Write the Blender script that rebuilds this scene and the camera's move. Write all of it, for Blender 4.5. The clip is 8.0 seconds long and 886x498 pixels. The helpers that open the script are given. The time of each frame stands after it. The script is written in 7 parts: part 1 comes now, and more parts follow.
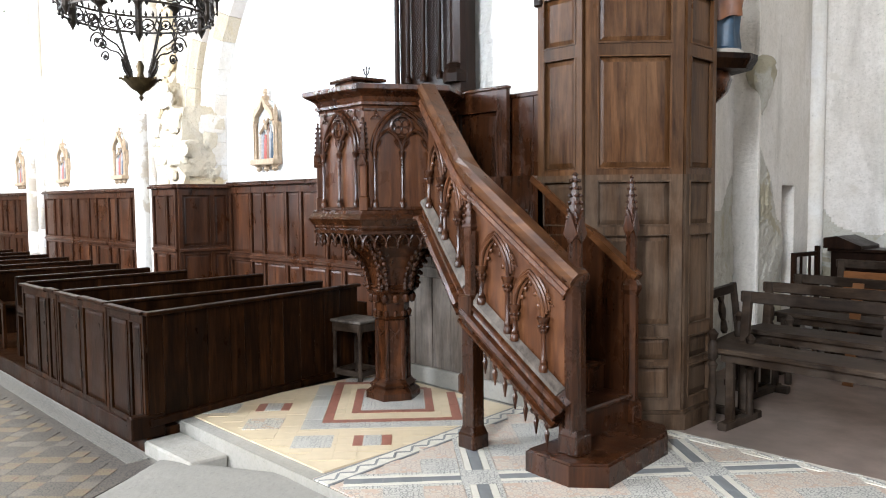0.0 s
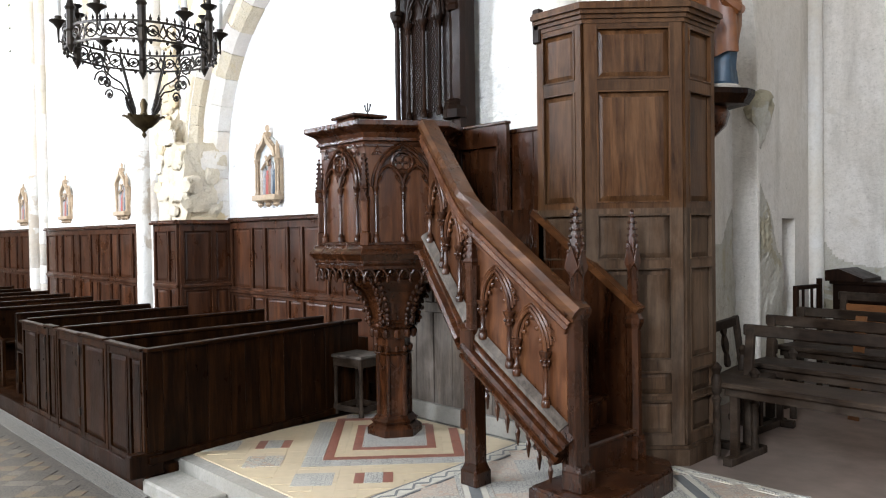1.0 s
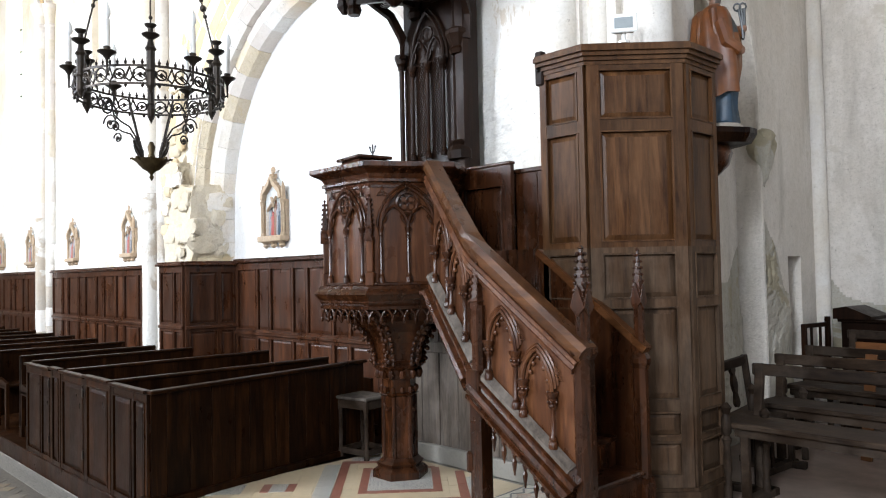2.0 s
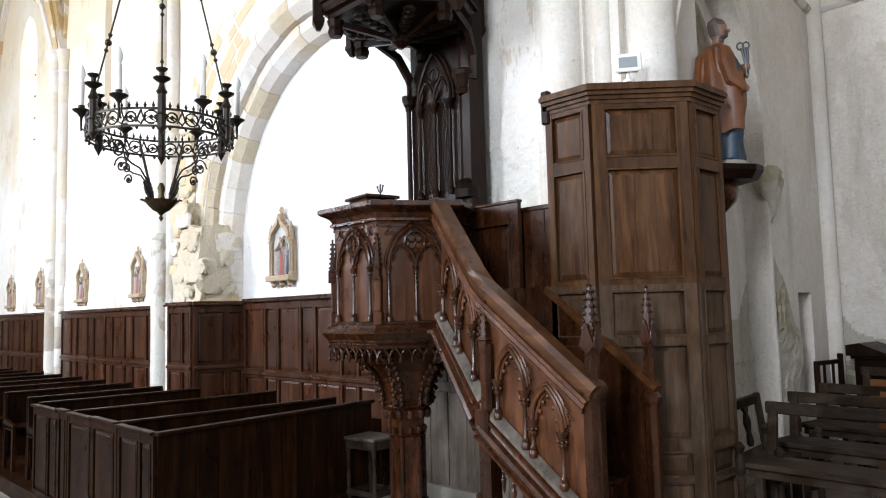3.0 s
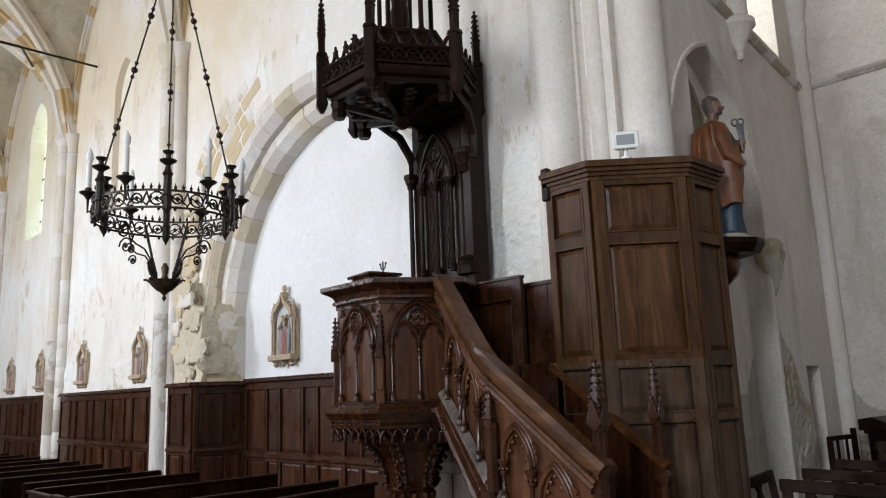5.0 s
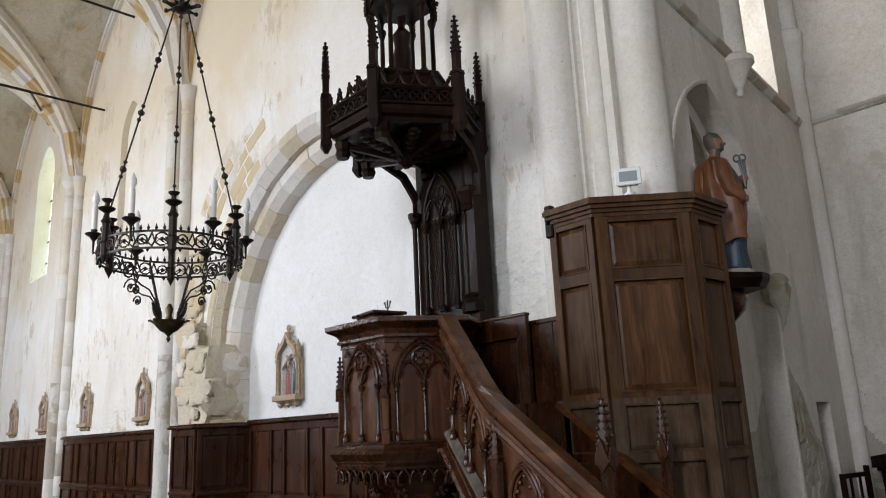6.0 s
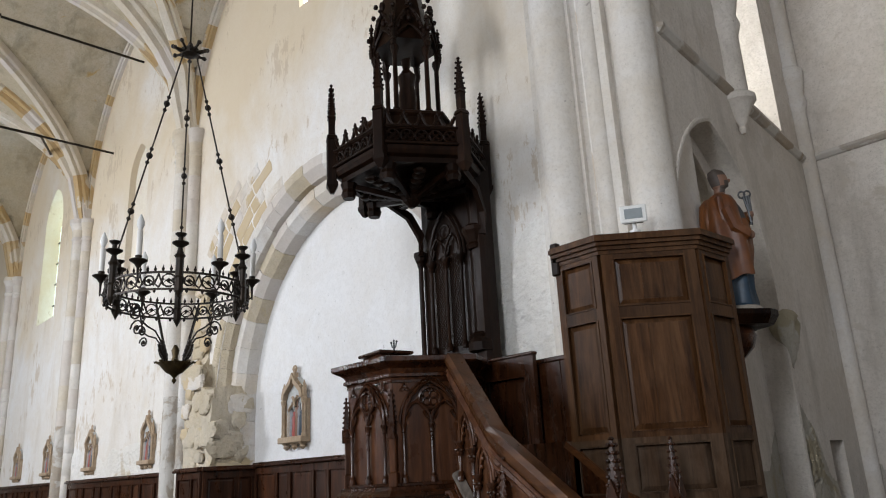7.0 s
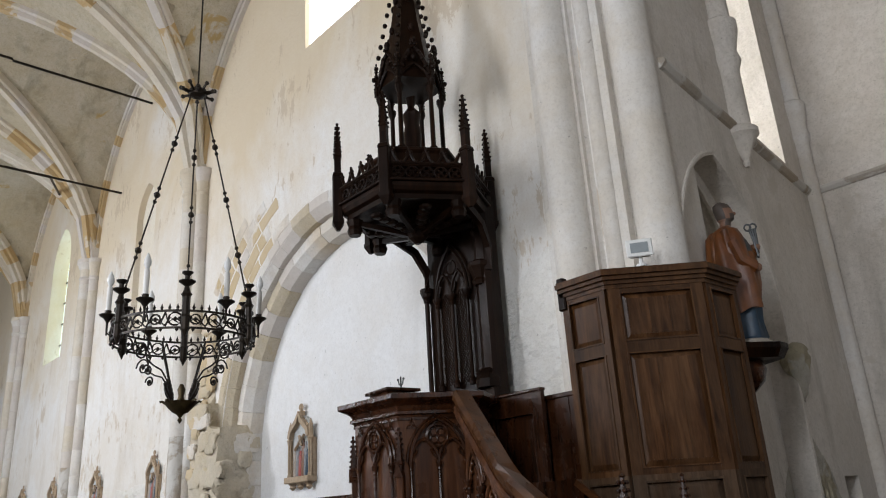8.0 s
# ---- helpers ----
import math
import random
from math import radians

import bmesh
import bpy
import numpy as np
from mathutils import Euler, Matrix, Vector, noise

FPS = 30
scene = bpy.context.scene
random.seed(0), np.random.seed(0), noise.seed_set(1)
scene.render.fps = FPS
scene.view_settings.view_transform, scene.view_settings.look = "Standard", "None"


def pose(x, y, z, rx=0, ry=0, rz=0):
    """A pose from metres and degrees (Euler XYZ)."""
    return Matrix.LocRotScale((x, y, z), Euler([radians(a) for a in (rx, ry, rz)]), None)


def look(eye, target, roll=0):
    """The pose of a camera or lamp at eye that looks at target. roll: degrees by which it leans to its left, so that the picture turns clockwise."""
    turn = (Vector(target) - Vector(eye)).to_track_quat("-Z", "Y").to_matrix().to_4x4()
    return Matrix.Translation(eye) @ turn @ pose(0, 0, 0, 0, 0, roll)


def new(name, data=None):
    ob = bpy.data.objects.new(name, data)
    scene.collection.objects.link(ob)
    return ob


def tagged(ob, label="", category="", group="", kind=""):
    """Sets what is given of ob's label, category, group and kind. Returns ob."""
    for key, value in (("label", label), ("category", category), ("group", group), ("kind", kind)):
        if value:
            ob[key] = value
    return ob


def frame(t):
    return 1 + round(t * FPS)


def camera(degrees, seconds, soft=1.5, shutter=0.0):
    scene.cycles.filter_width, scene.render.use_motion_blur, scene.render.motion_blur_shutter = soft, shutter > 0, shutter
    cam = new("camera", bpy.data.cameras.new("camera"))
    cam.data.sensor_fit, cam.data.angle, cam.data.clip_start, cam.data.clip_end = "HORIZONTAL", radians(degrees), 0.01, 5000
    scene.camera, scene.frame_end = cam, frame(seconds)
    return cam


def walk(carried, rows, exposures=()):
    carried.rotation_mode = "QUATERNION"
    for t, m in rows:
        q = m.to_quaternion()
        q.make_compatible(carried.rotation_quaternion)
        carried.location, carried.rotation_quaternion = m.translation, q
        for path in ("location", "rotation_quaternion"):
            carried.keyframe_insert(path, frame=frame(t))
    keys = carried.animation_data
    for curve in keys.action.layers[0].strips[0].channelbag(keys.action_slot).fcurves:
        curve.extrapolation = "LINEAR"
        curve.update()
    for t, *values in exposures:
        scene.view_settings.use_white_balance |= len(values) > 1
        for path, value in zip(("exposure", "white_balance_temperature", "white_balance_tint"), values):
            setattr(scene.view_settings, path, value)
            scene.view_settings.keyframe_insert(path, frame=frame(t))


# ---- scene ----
cam = camera(60.85, 8.0, 1.1)
EYE = 1.6
ROWS = [
    (0.0, 86.24, 0.55, 45.99), (0.5, 87.59, 0.72, 46.01), (1.0, 88.86, 0.83, 46.06),
    (1.5, 90.378, 0.98, 46.205), (3.0, 94.834, 1.491, 47.06), (3.5, 96.333, 1.61, 47.281),
    (4.0, 97.844, 1.75, 47.283), (5.5, 102.084, 2.392, 47.534), (6.0, 103.563, 2.615, 47.796),
    (6.5, 104.988, 2.777, 48.077), (7.0, 106.543, 2.977, 48.364), (7.5, 107.938, 3.186, 48.631),
    (8.0, 109.304, 3.377, 48.976),
]
EXPOSURES = [(0.0, 1.14, 6150, 10), (0.7, 0.86, 6150, 10), (1.5, 0.66, 6150, 10), (3.0, 0.35, 6200, 11), (4.0, -0.2, 6250, 11), (5.5, -0.44, 6350, 12), (8.0, -0.7, 6450, 12)]
walk(cam, [(t, pose(0, 0, EYE, rx, ry, rz)) for t, rx, ry, rz in ROWS], EXPOSURES)

# ---- world, daylight and added east fill ----
world = bpy.data.worlds.new("sky")
scene.world = world
world.use_nodes = True
wn = world.node_tree
sky = wn.nodes.new("ShaderNodeTexSky")
sky.sky_type, sky.sun_disc, sky.sun_elevation, sky.sun_rotation = "NISHITA", False, radians(42), radians(200)
wn.links.new(sky.outputs[0], wn.nodes["Background"].inputs[0])
wn.nodes["Background"].inputs[1].default_value = 0.12

FLOOR2 = 0.17          # choir floor above the nave floor
Y1 = 4.15              # north wall face
YS = -4.3              # south wall face


def window_fill(x, y, z, w, h, toward, power, tint=(0.9, 0.945, 1.0)):
    data = bpy.data.lights.new("window_fill", "AREA")
    data.shape, data.size, data.size_y, data.energy, data.color = "RECTANGLE", w, h, power, tint
    ob = new("window_fill", data)
    ob.matrix_world = look((x, y, z), toward)
    return ob


SOUTH_WINDOWS = [(-16.7, 3.2, 3.0, 1.3, 530), (-11.9, 3.2, 3.0, 1.3, 700), (-6.6, 3.0, 3.2, 1.7, 500), (0.6, 3.0, 3.2, 1.6, 640)]
for wx, wz, wh, ww, wp in SOUTH_WINDOWS:
    window_fill(wx, YS - 0.2, wz + wh / 2, ww - 0.1, wh - 0.1, (wx, 4.0, wz - 1.8), wp)
# unseen east openings, added with lamps to brighten the choir and chapel
EAST_FILL = [(-1.2, 3.0, 3.2, 1.3, 55), (1.6, 3.0, 3.2, 1.3, 60), (5.6, 3.0, 3.2, 1.3, 9)]
for wy, wz, wh, ww, wp in EAST_FILL:
    window_fill(6.2, wy, wz + wh / 2, ww - 0.1, wh - 0.1, (-2.0, wy + 1.0, wz - 1.5), wp)


# ---- materials ----
def material(name, build):
    m = bpy.data.materials.new(name)
    m.use_nodes = True
    nt = m.node_tree
    bsdf = nt.nodes["Principled BSDF"]
    build(nt, bsdf)
    return m


def coords(nt, scale=(1, 1, 1), turn=(0, 0, 0), world_space=False):
    mp = nt.nodes.new("ShaderNodeMapping")
    mp.inputs["Scale"].default_value = scale
    mp.inputs["Rotation"].default_value = turn
    if world_space:
        src = nt.nodes.new("ShaderNodeNewGeometry").outputs["Position"]
    else:
        src = nt.nodes.new("ShaderNodeTexCoord").outputs["Object"]
    nt.links.new(src, mp.inputs[0])
    return mp.outputs[0]


def noise_at(nt, co, scale, detail=5.0, rough=0.6, dist=0.0):
    n = nt.nodes.new("ShaderNodeTexNoise")
    n.inputs["Scale"].default_value, n.inputs["Detail"].default_value = scale, detail
    n.inputs["Roughness"].default_value, n.inputs["Distortion"].default_value = rough, dist
    nt.links.new(co, n.inputs["Vector"])
    return n.outputs["Fac"]


def ramp(nt, fac, *stops):
    r = nt.nodes.new("ShaderNodeValToRGB")
    while len(r.color_ramp.elements) < len(stops):
        r.color_ramp.elements.new(0.5)
    for e, (p, c) in zip(r.color_ramp.elements, stops):
        e.position, e.color = p, (*c, 1) if not isinstance(c, float) else (c, c, c, 1)
    nt.links.new(fac, r.inputs[0])
    return r.outputs[0]


def mix(nt, fac, a, b, mode="MIX"):
    m = nt.nodes.new("ShaderNodeMix")
    m.data_type, m.blend_type = "RGBA", mode
    for value, slot in ((fac, 0), (a, 6), (b, 7)):
        if isinstance(value, (int, float)):
            m.inputs[slot].default_value = value
        elif isinstance(value, tuple):
            m.inputs[slot].default_value = (*value, 1)
        else:
            nt.links.new(value, m.inputs[slot])
    return m.outputs[2]


def bump(nt, bsdf, height, strength=0.3, distance=0.01):
    b = nt.nodes.new("ShaderNodeBump")
    b.inputs["Strength"].default_value, b.inputs["Distance"].default_value = strength, distance
    nt.links.new(height, b.inputs["Height"])
    nt.links.new(b.outputs[0], bsdf.inputs["Normal"])


def wood(name, dark, mid, light, rough=0.42, grain=(9, 9, 0.9), dust=None, dust_amount=0.3, turn=(0, 0, 0), tone=0.66, spec=0.26):
    dark, mid, light = (tuple(c * tone * 0.86 for c in t) for t in (dark, mid, light))

    def build(nt, bsdf):
        co = coords(nt, grain, turn)
        rnd = nt.nodes.new("ShaderNodeObjectInfo").outputs["Random"]
        add = nt.nodes.new("ShaderNodeVectorMath")
        add.operation = "ADD"
        nt.links.new(co, add.inputs[0])
        comb = nt.nodes.new("ShaderNodeCombineXYZ")
        mul = nt.nodes.new("ShaderNodeMath")
        mul.operation, mul.inputs[1].default_value = "MULTIPLY", 37.0
        nt.links.new(rnd, mul.inputs[0])
        for i in range(3):
            nt.links.new(mul.outputs[0], comb.inputs[i])
        nt.links.new(comb.outputs[0], add.inputs[1])
        g = noise_at(nt, add.outputs[0], 1.6, 7, 0.62, 0.8)
        fine = noise_at(nt, add.outputs[0], 9.0, 4, 0.6)
        base = ramp(nt, g, (0.36, dark), (0.52, mid), (0.7, light))
        base = mix(nt, 0.25, base, ramp(nt, fine, (0.35, dark), (0.7, light)))
        tint = ramp(nt, rnd, (0.0, (0.72, 0.72, 0.72)), (1.0, (1.18, 1.14, 1.1)))
        base = mix(nt, 1.0, base, tint, "MULTIPLY")
        blot = noise_at(nt, coords(nt, (2.2, 2.2, 1.4)), 1.7, 6, 0.65)
        if dust:
            base = mix(nt, ramp(nt, blot, (0.42, 0.0), (0.72, dust_amount)), base, dust)
        else:
            base = mix(nt, ramp(nt, blot, (0.35, 0.5), (0.6, 0.0)), base, dark)
        nt.links.new(base, bsdf.inputs["Base Color"])
        r = ramp(nt, blot, (0.3, rough - 0.08), (0.7, rough + 0.18))
        nt.links.new(r, bsdf.inputs["Roughness"])
        bsdf.inputs["Specular IOR Level"].default_value = spec
        bump(nt, bsdf, fine, 0.25, 0.004)
    return material(name, build)


OAK = wood("carved_oak", (0.014, 0.0048, 0.0018), (0.06, 0.0195, 0.007), (0.14, 0.05, 0.0175), 0.22, tone=0.8, spec=0.3)
OAK_PANEL = wood("oak_panel", (0.04, 0.0125, 0.0046), (0.11, 0.041, 0.0165), (0.21, 0.086, 0.034), 0.28, tone=0.82, spec=0.26)
RAIL_OAK = wood("worn_rail_oak", (0.05, 0.018, 0.0062), (0.12, 0.047, 0.0165), (0.24, 0.1, 0.036), 0.26, (1.2, 9, 9), tone=0.85, spec=0.34)
DARK_OAK = wood("dark_canopy_oak", (0.0095, 0.004, 0.0019), (0.024, 0.0096, 0.0044), (0.056, 0.0235, 0.0105), 0.36, spec=0.12)
PEW = wood("pew_wood", (0.005, 0.0018, 0.0007), (0.025, 0.0088, 0.0026), (0.085, 0.031, 0.009), 0.32, spec=0.08, tone=0.64)
WAINSCOT = wood("wainscot_wood", (0.02, 0.0066, 0.0028), (0.066, 0.022, 0.0085), (0.15, 0.056, 0.0225), 0.28, dust=(0.14, 0.09, 0.066), dust_amount=0.1, spec=0.32, tone=0.72)
CASING = wood("brown_oak_casing", (0.042, 0.0155, 0.0046), (0.13, 0.055, 0.0195), (0.24, 0.115, 0.047), 0.34, dust=(0.17, 0.1, 0.055), dust_amount=0.25, spec=0.12, tone=0.54)
CASING_WORN = wood("greyed_oak_casing", (0.05, 0.029, 0.017), (0.13, 0.072, 0.038), (0.22, 0.135, 0.08), 0.5, dust=(0.2, 0.15, 0.108), dust_amount=0.3, spec=0.1, tone=0.54)
GREY_WOOD = wood("grey_boards", (0.08, 0.063, 0.05), (0.2, 0.165, 0.136), (0.35, 0.28, 0.225), 0.65, dust=(0.3, 0.265, 0.23), dust_amount=0.4, tone=0.5, spec=0.12)
BENCH = wood("bench_wood", (0.016, 0.009, 0.0055), (0.048, 0.029, 0.018), (0.115, 0.076, 0.048), 0.55, (1.5, 6, 6), dust=(0.15, 0.12, 0.095), dust_amount=0.3, spec=0.1, tone=0.5)
PINE = wood("orange_pine", (0.16, 0.06, 0.018), (0.26, 0.105, 0.034), (0.34, 0.15, 0.055), 0.4, (1.5, 6, 6))


def plaster(name, base, stain, damp, stain_lo=0.55, stain_amount=0.5, rough_relief=0.25, patch=None, streaks=0.55, patch_at=0.6, flakes=False, age=False):
    def build(nt, bsdf):
        co = coords(nt, world_space=True)
        tall = coords(nt, (1.0, 1.0, 0.25), world_space=True)
        big = noise_at(nt, co, 0.55, 6, 0.62, 0.4)
        streak = noise_at(nt, tall, 1.9, 7, 0.68, 0.3)
        fine = noise_at(nt, co, 14.0, 6, 0.65)
        spots = noise_at(nt, co, 5.5, 5, 0.7)
        col = mix(nt, ramp(nt, big, (stain_lo - 0.15, 0.0), (stain_lo + 0.2, stain_amount)), base, stain)
        col = mix(nt, ramp(nt, streak, (0.52, 0.0), (0.78, streaks)), col, damp)
        col = mix(nt, ramp(nt, spots, (0.64, 0.0), (0.74, 0.5)), col, damp)
        mid = noise_at(nt, co, 2.3, 8, 0.72, 0.5)
        col = mix(nt, ramp(nt, mid, (0.42, 0.0), (0.68, 0.4)), col, stain)
        col = mix(nt, ramp(nt, fine, (0.3, 0.18), (0.6, 0.0)), col, damp)
        grit = noise_at(nt, co, 46.0, 4, 0.7)
        col = mix(nt, ramp(nt, grit, (0.34, 0.28), (0.5, 0.0)), col, damp)
        speck = noise_at(nt, co, 21.0, 3, 0.6)
        col = mix(nt, ramp(nt, speck, (0.7, 0.0), (0.74, 0.55)), col, tuple(c * 0.6 for c in damp))
        if age:
            old = noise_at(nt, coords(nt, (1, 1, 0.8), world_space=True), 0.42, 7, 0.6, 0.6)
            sep = nt.nodes.new("ShaderNodeSeparateXYZ")
            nt.links.new(co, sep.inputs[0])
            high = nt.nodes.new("ShaderNodeMapRange")
            high.inputs["From Min"].default_value, high.inputs["From Max"].default_value = 3.2, 7.0
            nt.links.new(sep.outputs["Z"], high.inputs["Value"])
            coat = mix(nt, 0.5, ramp(nt, old, (0.3, 0.0), (0.7, 1.0)), high.outputs[0])
            col = mix(nt, ramp(nt, coat, (0.42, 0.0), (0.72, 0.75)), col, (0.64, 0.52, 0.34))
        if flakes:
            rake = coords(nt, (1.0, 1.0, 0.32), (0, 0.25, 0), world_space=True)
            chip = noise_at(nt, rake, 9.0, 7, 0.75, 0.4)
            where = noise_at(nt, co, 0.9, 4, 0.6)
            col = mix(nt, ramp(nt, mix(nt, 0.5, ramp(nt, chip, (0.35, 0.0), (0.7, 1.0)), ramp(nt, where, (0.35, 0.0), (0.7, 1.0))), (0.62, 0.0), (0.66, 0.6)), col, (0.5, 0.4, 0.28))
        if patch:
            edge = noise_at(nt, co, 1.3, 9, 0.6, 0.6)
            col = mix(nt, ramp(nt, edge, (patch_at, 0.0), (patch_at + 0.03, 0.85)), col, patch)
        nt.links.new(col, bsdf.inputs["Base Color"])
        bsdf.inputs["Roughness"].default_value = 0.9
        h = mix(nt, 0.35, ramp(nt, spots, (0.3, 0.0), (0.8, 1.0)), ramp(nt, fine, (0.2, 0.0), (0.8, 1.0)))
        bump(nt, bsdf, h, rough_relief, 0.03)
    return material(name, build)


PLASTER = plaster("limewash_plaster", (0.79, 0.78, 0.76), (0.68, 0.6, 0.49), (0.54, 0.48, 0.4), 0.54, 0.6, 0.3, streaks=0.75, flakes=True, age=True)
PLASTER_WHITE = plaster("cool_white_plaster", (0.79, 0.79, 0.79), (0.7, 0.66, 0.6), (0.55, 0.54, 0.52), 0.58, 0.5, 0.2, streaks=0.6)
# dark colour for unseen walls and the crossing ceiling, to cut bounced light
LOW_BOUNCE = plaster("low_bounce_plaster", (0.34, 0.31, 0.27), (0.28, 0.24, 0.19), (0.22, 0.2, 0.17), 0.5, 0.5, 0.2)
PLASTER_OLD = plaster("old_cream_plaster", (0.8, 0.77, 0.7), (0.7, 0.6, 0.44), (0.5, 0.44, 0.36), 0.5, 0.6, 0.25)
PLASTER_GREY = plaster("damp_grey_plaster", (0.72, 0.68, 0.63), (0.55, 0.49, 0.41), (0.29, 0.26, 0.21), 0.53, 0.65, 0.6, patch=(0.55, 0.5, 0.43), streaks=0.8, patch_at=0.62)
PLASTER_ROUGH = plaster("flaking_plaster", (0.78, 0.77, 0.74), (0.66, 0.6, 0.5), (0.5, 0.46, 0.4), 0.55, 0.5, 0.9, patch=(0.52, 0.44, 0.32))
STONE_ARCH = plaster("mottled_arch_stone", (0.74, 0.72, 0.69), (0.56, 0.42, 0.24), (0.4, 0.36, 0.31), 0.5, 0.75, 0.6, patch=(0.5, 0.38, 0.2), streaks=0.7, patch_at=0.57)
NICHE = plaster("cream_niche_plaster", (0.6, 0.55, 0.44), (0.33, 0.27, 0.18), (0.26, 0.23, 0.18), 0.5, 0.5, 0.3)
PLASTER_FLAKED = plaster("damp_flaked_plaster", (0.46, 0.44, 0.4), (0.42, 0.38, 0.3), (0.2, 0.185, 0.13), 0.46, 0.75, 0.9, patch=(0.31, 0.27, 0.18), streaks=0.9, patch_at=0.53)
VAULT = plaster("vault_plaster", (0.56, 0.52, 0.44), (0.42, 0.33, 0.19), (0.15, 0.135, 0.08), 0.48, 0.75, 0.35, patch=(0.42, 0.29, 0.11), streaks=0.9, patch_at=0.62)
RIB_OCHRE = plaster("half_bared_rib_stone", (0.5, 0.36, 0.18), (0.42, 0.26, 0.09), (0.5, 0.45, 0.37), 0.5, 0.6, 0.5, patch=(0.62, 0.57, 0.48), streaks=0.7, patch_at=0.56)
RIB_CREAM = plaster("limewashed_rib_stone", (0.66, 0.62, 0.55), (0.55, 0.44, 0.29), (0.4, 0.35, 0.27), 0.5, 0.6, 0.4, streaks=0.75)
STONE_GREY = plaster("grey_limestone", (0.46, 0.43, 0.39), (0.36, 0.26, 0.15), (0.22, 0.2, 0.17), 0.5, 0.7, 0.7, patch=(0.6, 0.58, 0.54), streaks=0.8, patch_at=0.53)
STONE_WHITE = plaster("white_limestone", (0.7, 0.68, 0.65), (0.58, 0.49, 0.36), (0.4, 0.36, 0.31), 0.55, 0.55, 0.22, streaks=0.75)
MARBLE = plaster("worn_step_stone", (0.33, 0.31, 0.275), (0.27, 0.24, 0.19), (0.16, 0.155, 0.125), 0.5, 0.6, 0.4, streaks=0.8)
CONCRETE = plaster("pale_cement", (0.22, 0.206, 0.18), (0.2, 0.185, 0.155), (0.12, 0.112, 0.095), 0.5, 0.5, 0.2)
OCHRE_STONE = plaster("bared_ochre_stone", (0.56, 0.45, 0.29), (0.5, 0.36, 0.18), (0.54, 0.48, 0.39), 0.5, 0.6, 0.5, streaks=0.6)
PALE_STONE = plaster("pale_lavender_stone", (0.62, 0.58, 0.54), (0.58, 0.5, 0.42), (0.44, 0.39, 0.34), 0.5, 0.5, 0.35, streaks=0.5)
RUBBLE = plaster("rubble_stone", (0.6, 0.54, 0.44), (0.52, 0.4, 0.22), (0.31, 0.27, 0.2), 0.48, 0.7, 1.0, patch=(0.53, 0.44, 0.29), patch_at=0.6)


def plain(name, colour, rough=0.5, metal=0.0, var=0.25, scale=20.0, relief=0.15, second=None):
    def build(nt, bsdf):
        co = coords(nt)
        n1 = noise_at(nt, co, scale, 5, 0.6)
        n2 = noise_at(nt, co, scale * 0.17, 4, 0.6)
        dark = tuple(c * (1 - var) for c in colour)
        col = mix(nt, ramp(nt, n1, (0.35, 0.0), (0.65, 1.0)), dark, colour)
        col = mix(nt, ramp(nt, n2, (0.4, 0.0), (0.7, 0.6)), col, second or tuple(c * (1 - var * 0.7) for c in colour))
        nt.links.new(col, bsdf.inputs["Base Color"])
        bsdf.inputs["Roughness"].default_value, bsdf.inputs["Metallic"].default_value = rough, metal
        bump(nt, bsdf, n1, relief, 0.003)
    return material(name, build)


IRON = plain("black_iron", (0.022, 0.018, 0.015), 0.45, 0.6, 0.4, second=(0.05, 0.032, 0.016))
BRASS = plain("dull_brass", (0.1, 0.07, 0.03), 0.45, 0.8, 0.5, second=(0.03, 0.022, 0.014))
CANDLE = plain("white_candle_sleeve", (0.72, 0.7, 0.66), 0.4, 0, 0.06)
BULB = plain("opal_bulb", (0.78, 0.78, 0.76), 0.15, 0, 0.03)
YELLOW_TILE = plain("yellow_tile", (0.58, 0.47, 0.31), 0.38, 0, 0.12, 9.0, 0.1)
RED_TILE = plain("red_tile", (0.3, 0.12, 0.08), 0.4, 0, 0.25, 9.0, 0.1)
CREAM_TILE = plain("cream_tile", (0.62, 0.58, 0.49), 0.4, 0, 0.18, 9.0, 0.1)
DARK_TILE = plain("slate_tile", (0.19, 0.195, 0.195), 0.4, 0, 0.25, 9.0, 0.1)
HEX_FLOOR = plain("worn_terracotta", (0.25, 0.18, 0.145), 0.42, 0, 0.4, 5.0, 0.25, second=(0.17, 0.14, 0.12))
WHITE_METAL = plain("white_lacquer", (0.75, 0.75, 0.72), 0.35, 0, 0.05)
LAMP_GLASS = plain("floodlight_glass", (0.3, 0.33, 0.34), 0.1, 0, 0.1)
RELIEF_PAINT = plain("painted_relief", (0.5, 0.42, 0.34), 0.6, 0, 0.45, 40.0, 0.5, second=(0.28, 0.22, 0.18))
FRAME_STONE = plain("stone_frame", (0.46, 0.35, 0.24), 0.7, 0, 0.3, 25.0, 0.3, second=(0.34, 0.23, 0.13))
RELIEF_SKY = plain("pale_relief_ground", (0.56, 0.56, 0.54), 0.7, 0, 0.25, 30.0, 0.4, second=(0.4, 0.42, 0.42))
RELIEF_GREY = plain("grey_painted_relief", (0.3, 0.3, 0.31), 0.6, 0, 0.4, 40.0, 0.5)
CLOTH_RED = plain("red_paint", (0.4, 0.09, 0.07), 0.55, 0, 0.3)
CLOTH_BLUE = plain("blue_paint", (0.015, 0.043, 0.075), 0.5, 0, 0.4)
CLOTH_BROWN = plain("ochre_brown_paint", (0.15, 0.044, 0.011), 0.45, 0, 0.55, 9.0, 0.3, second=(0.26, 0.1, 0.016))
FLESH = plain("flesh_paint", (0.23, 0.12, 0.075), 0.5, 0, 0.2)
HAIR = plain("dark_hair_paint", (0.08, 0.06, 0.048), 0.6, 0, 0.3)
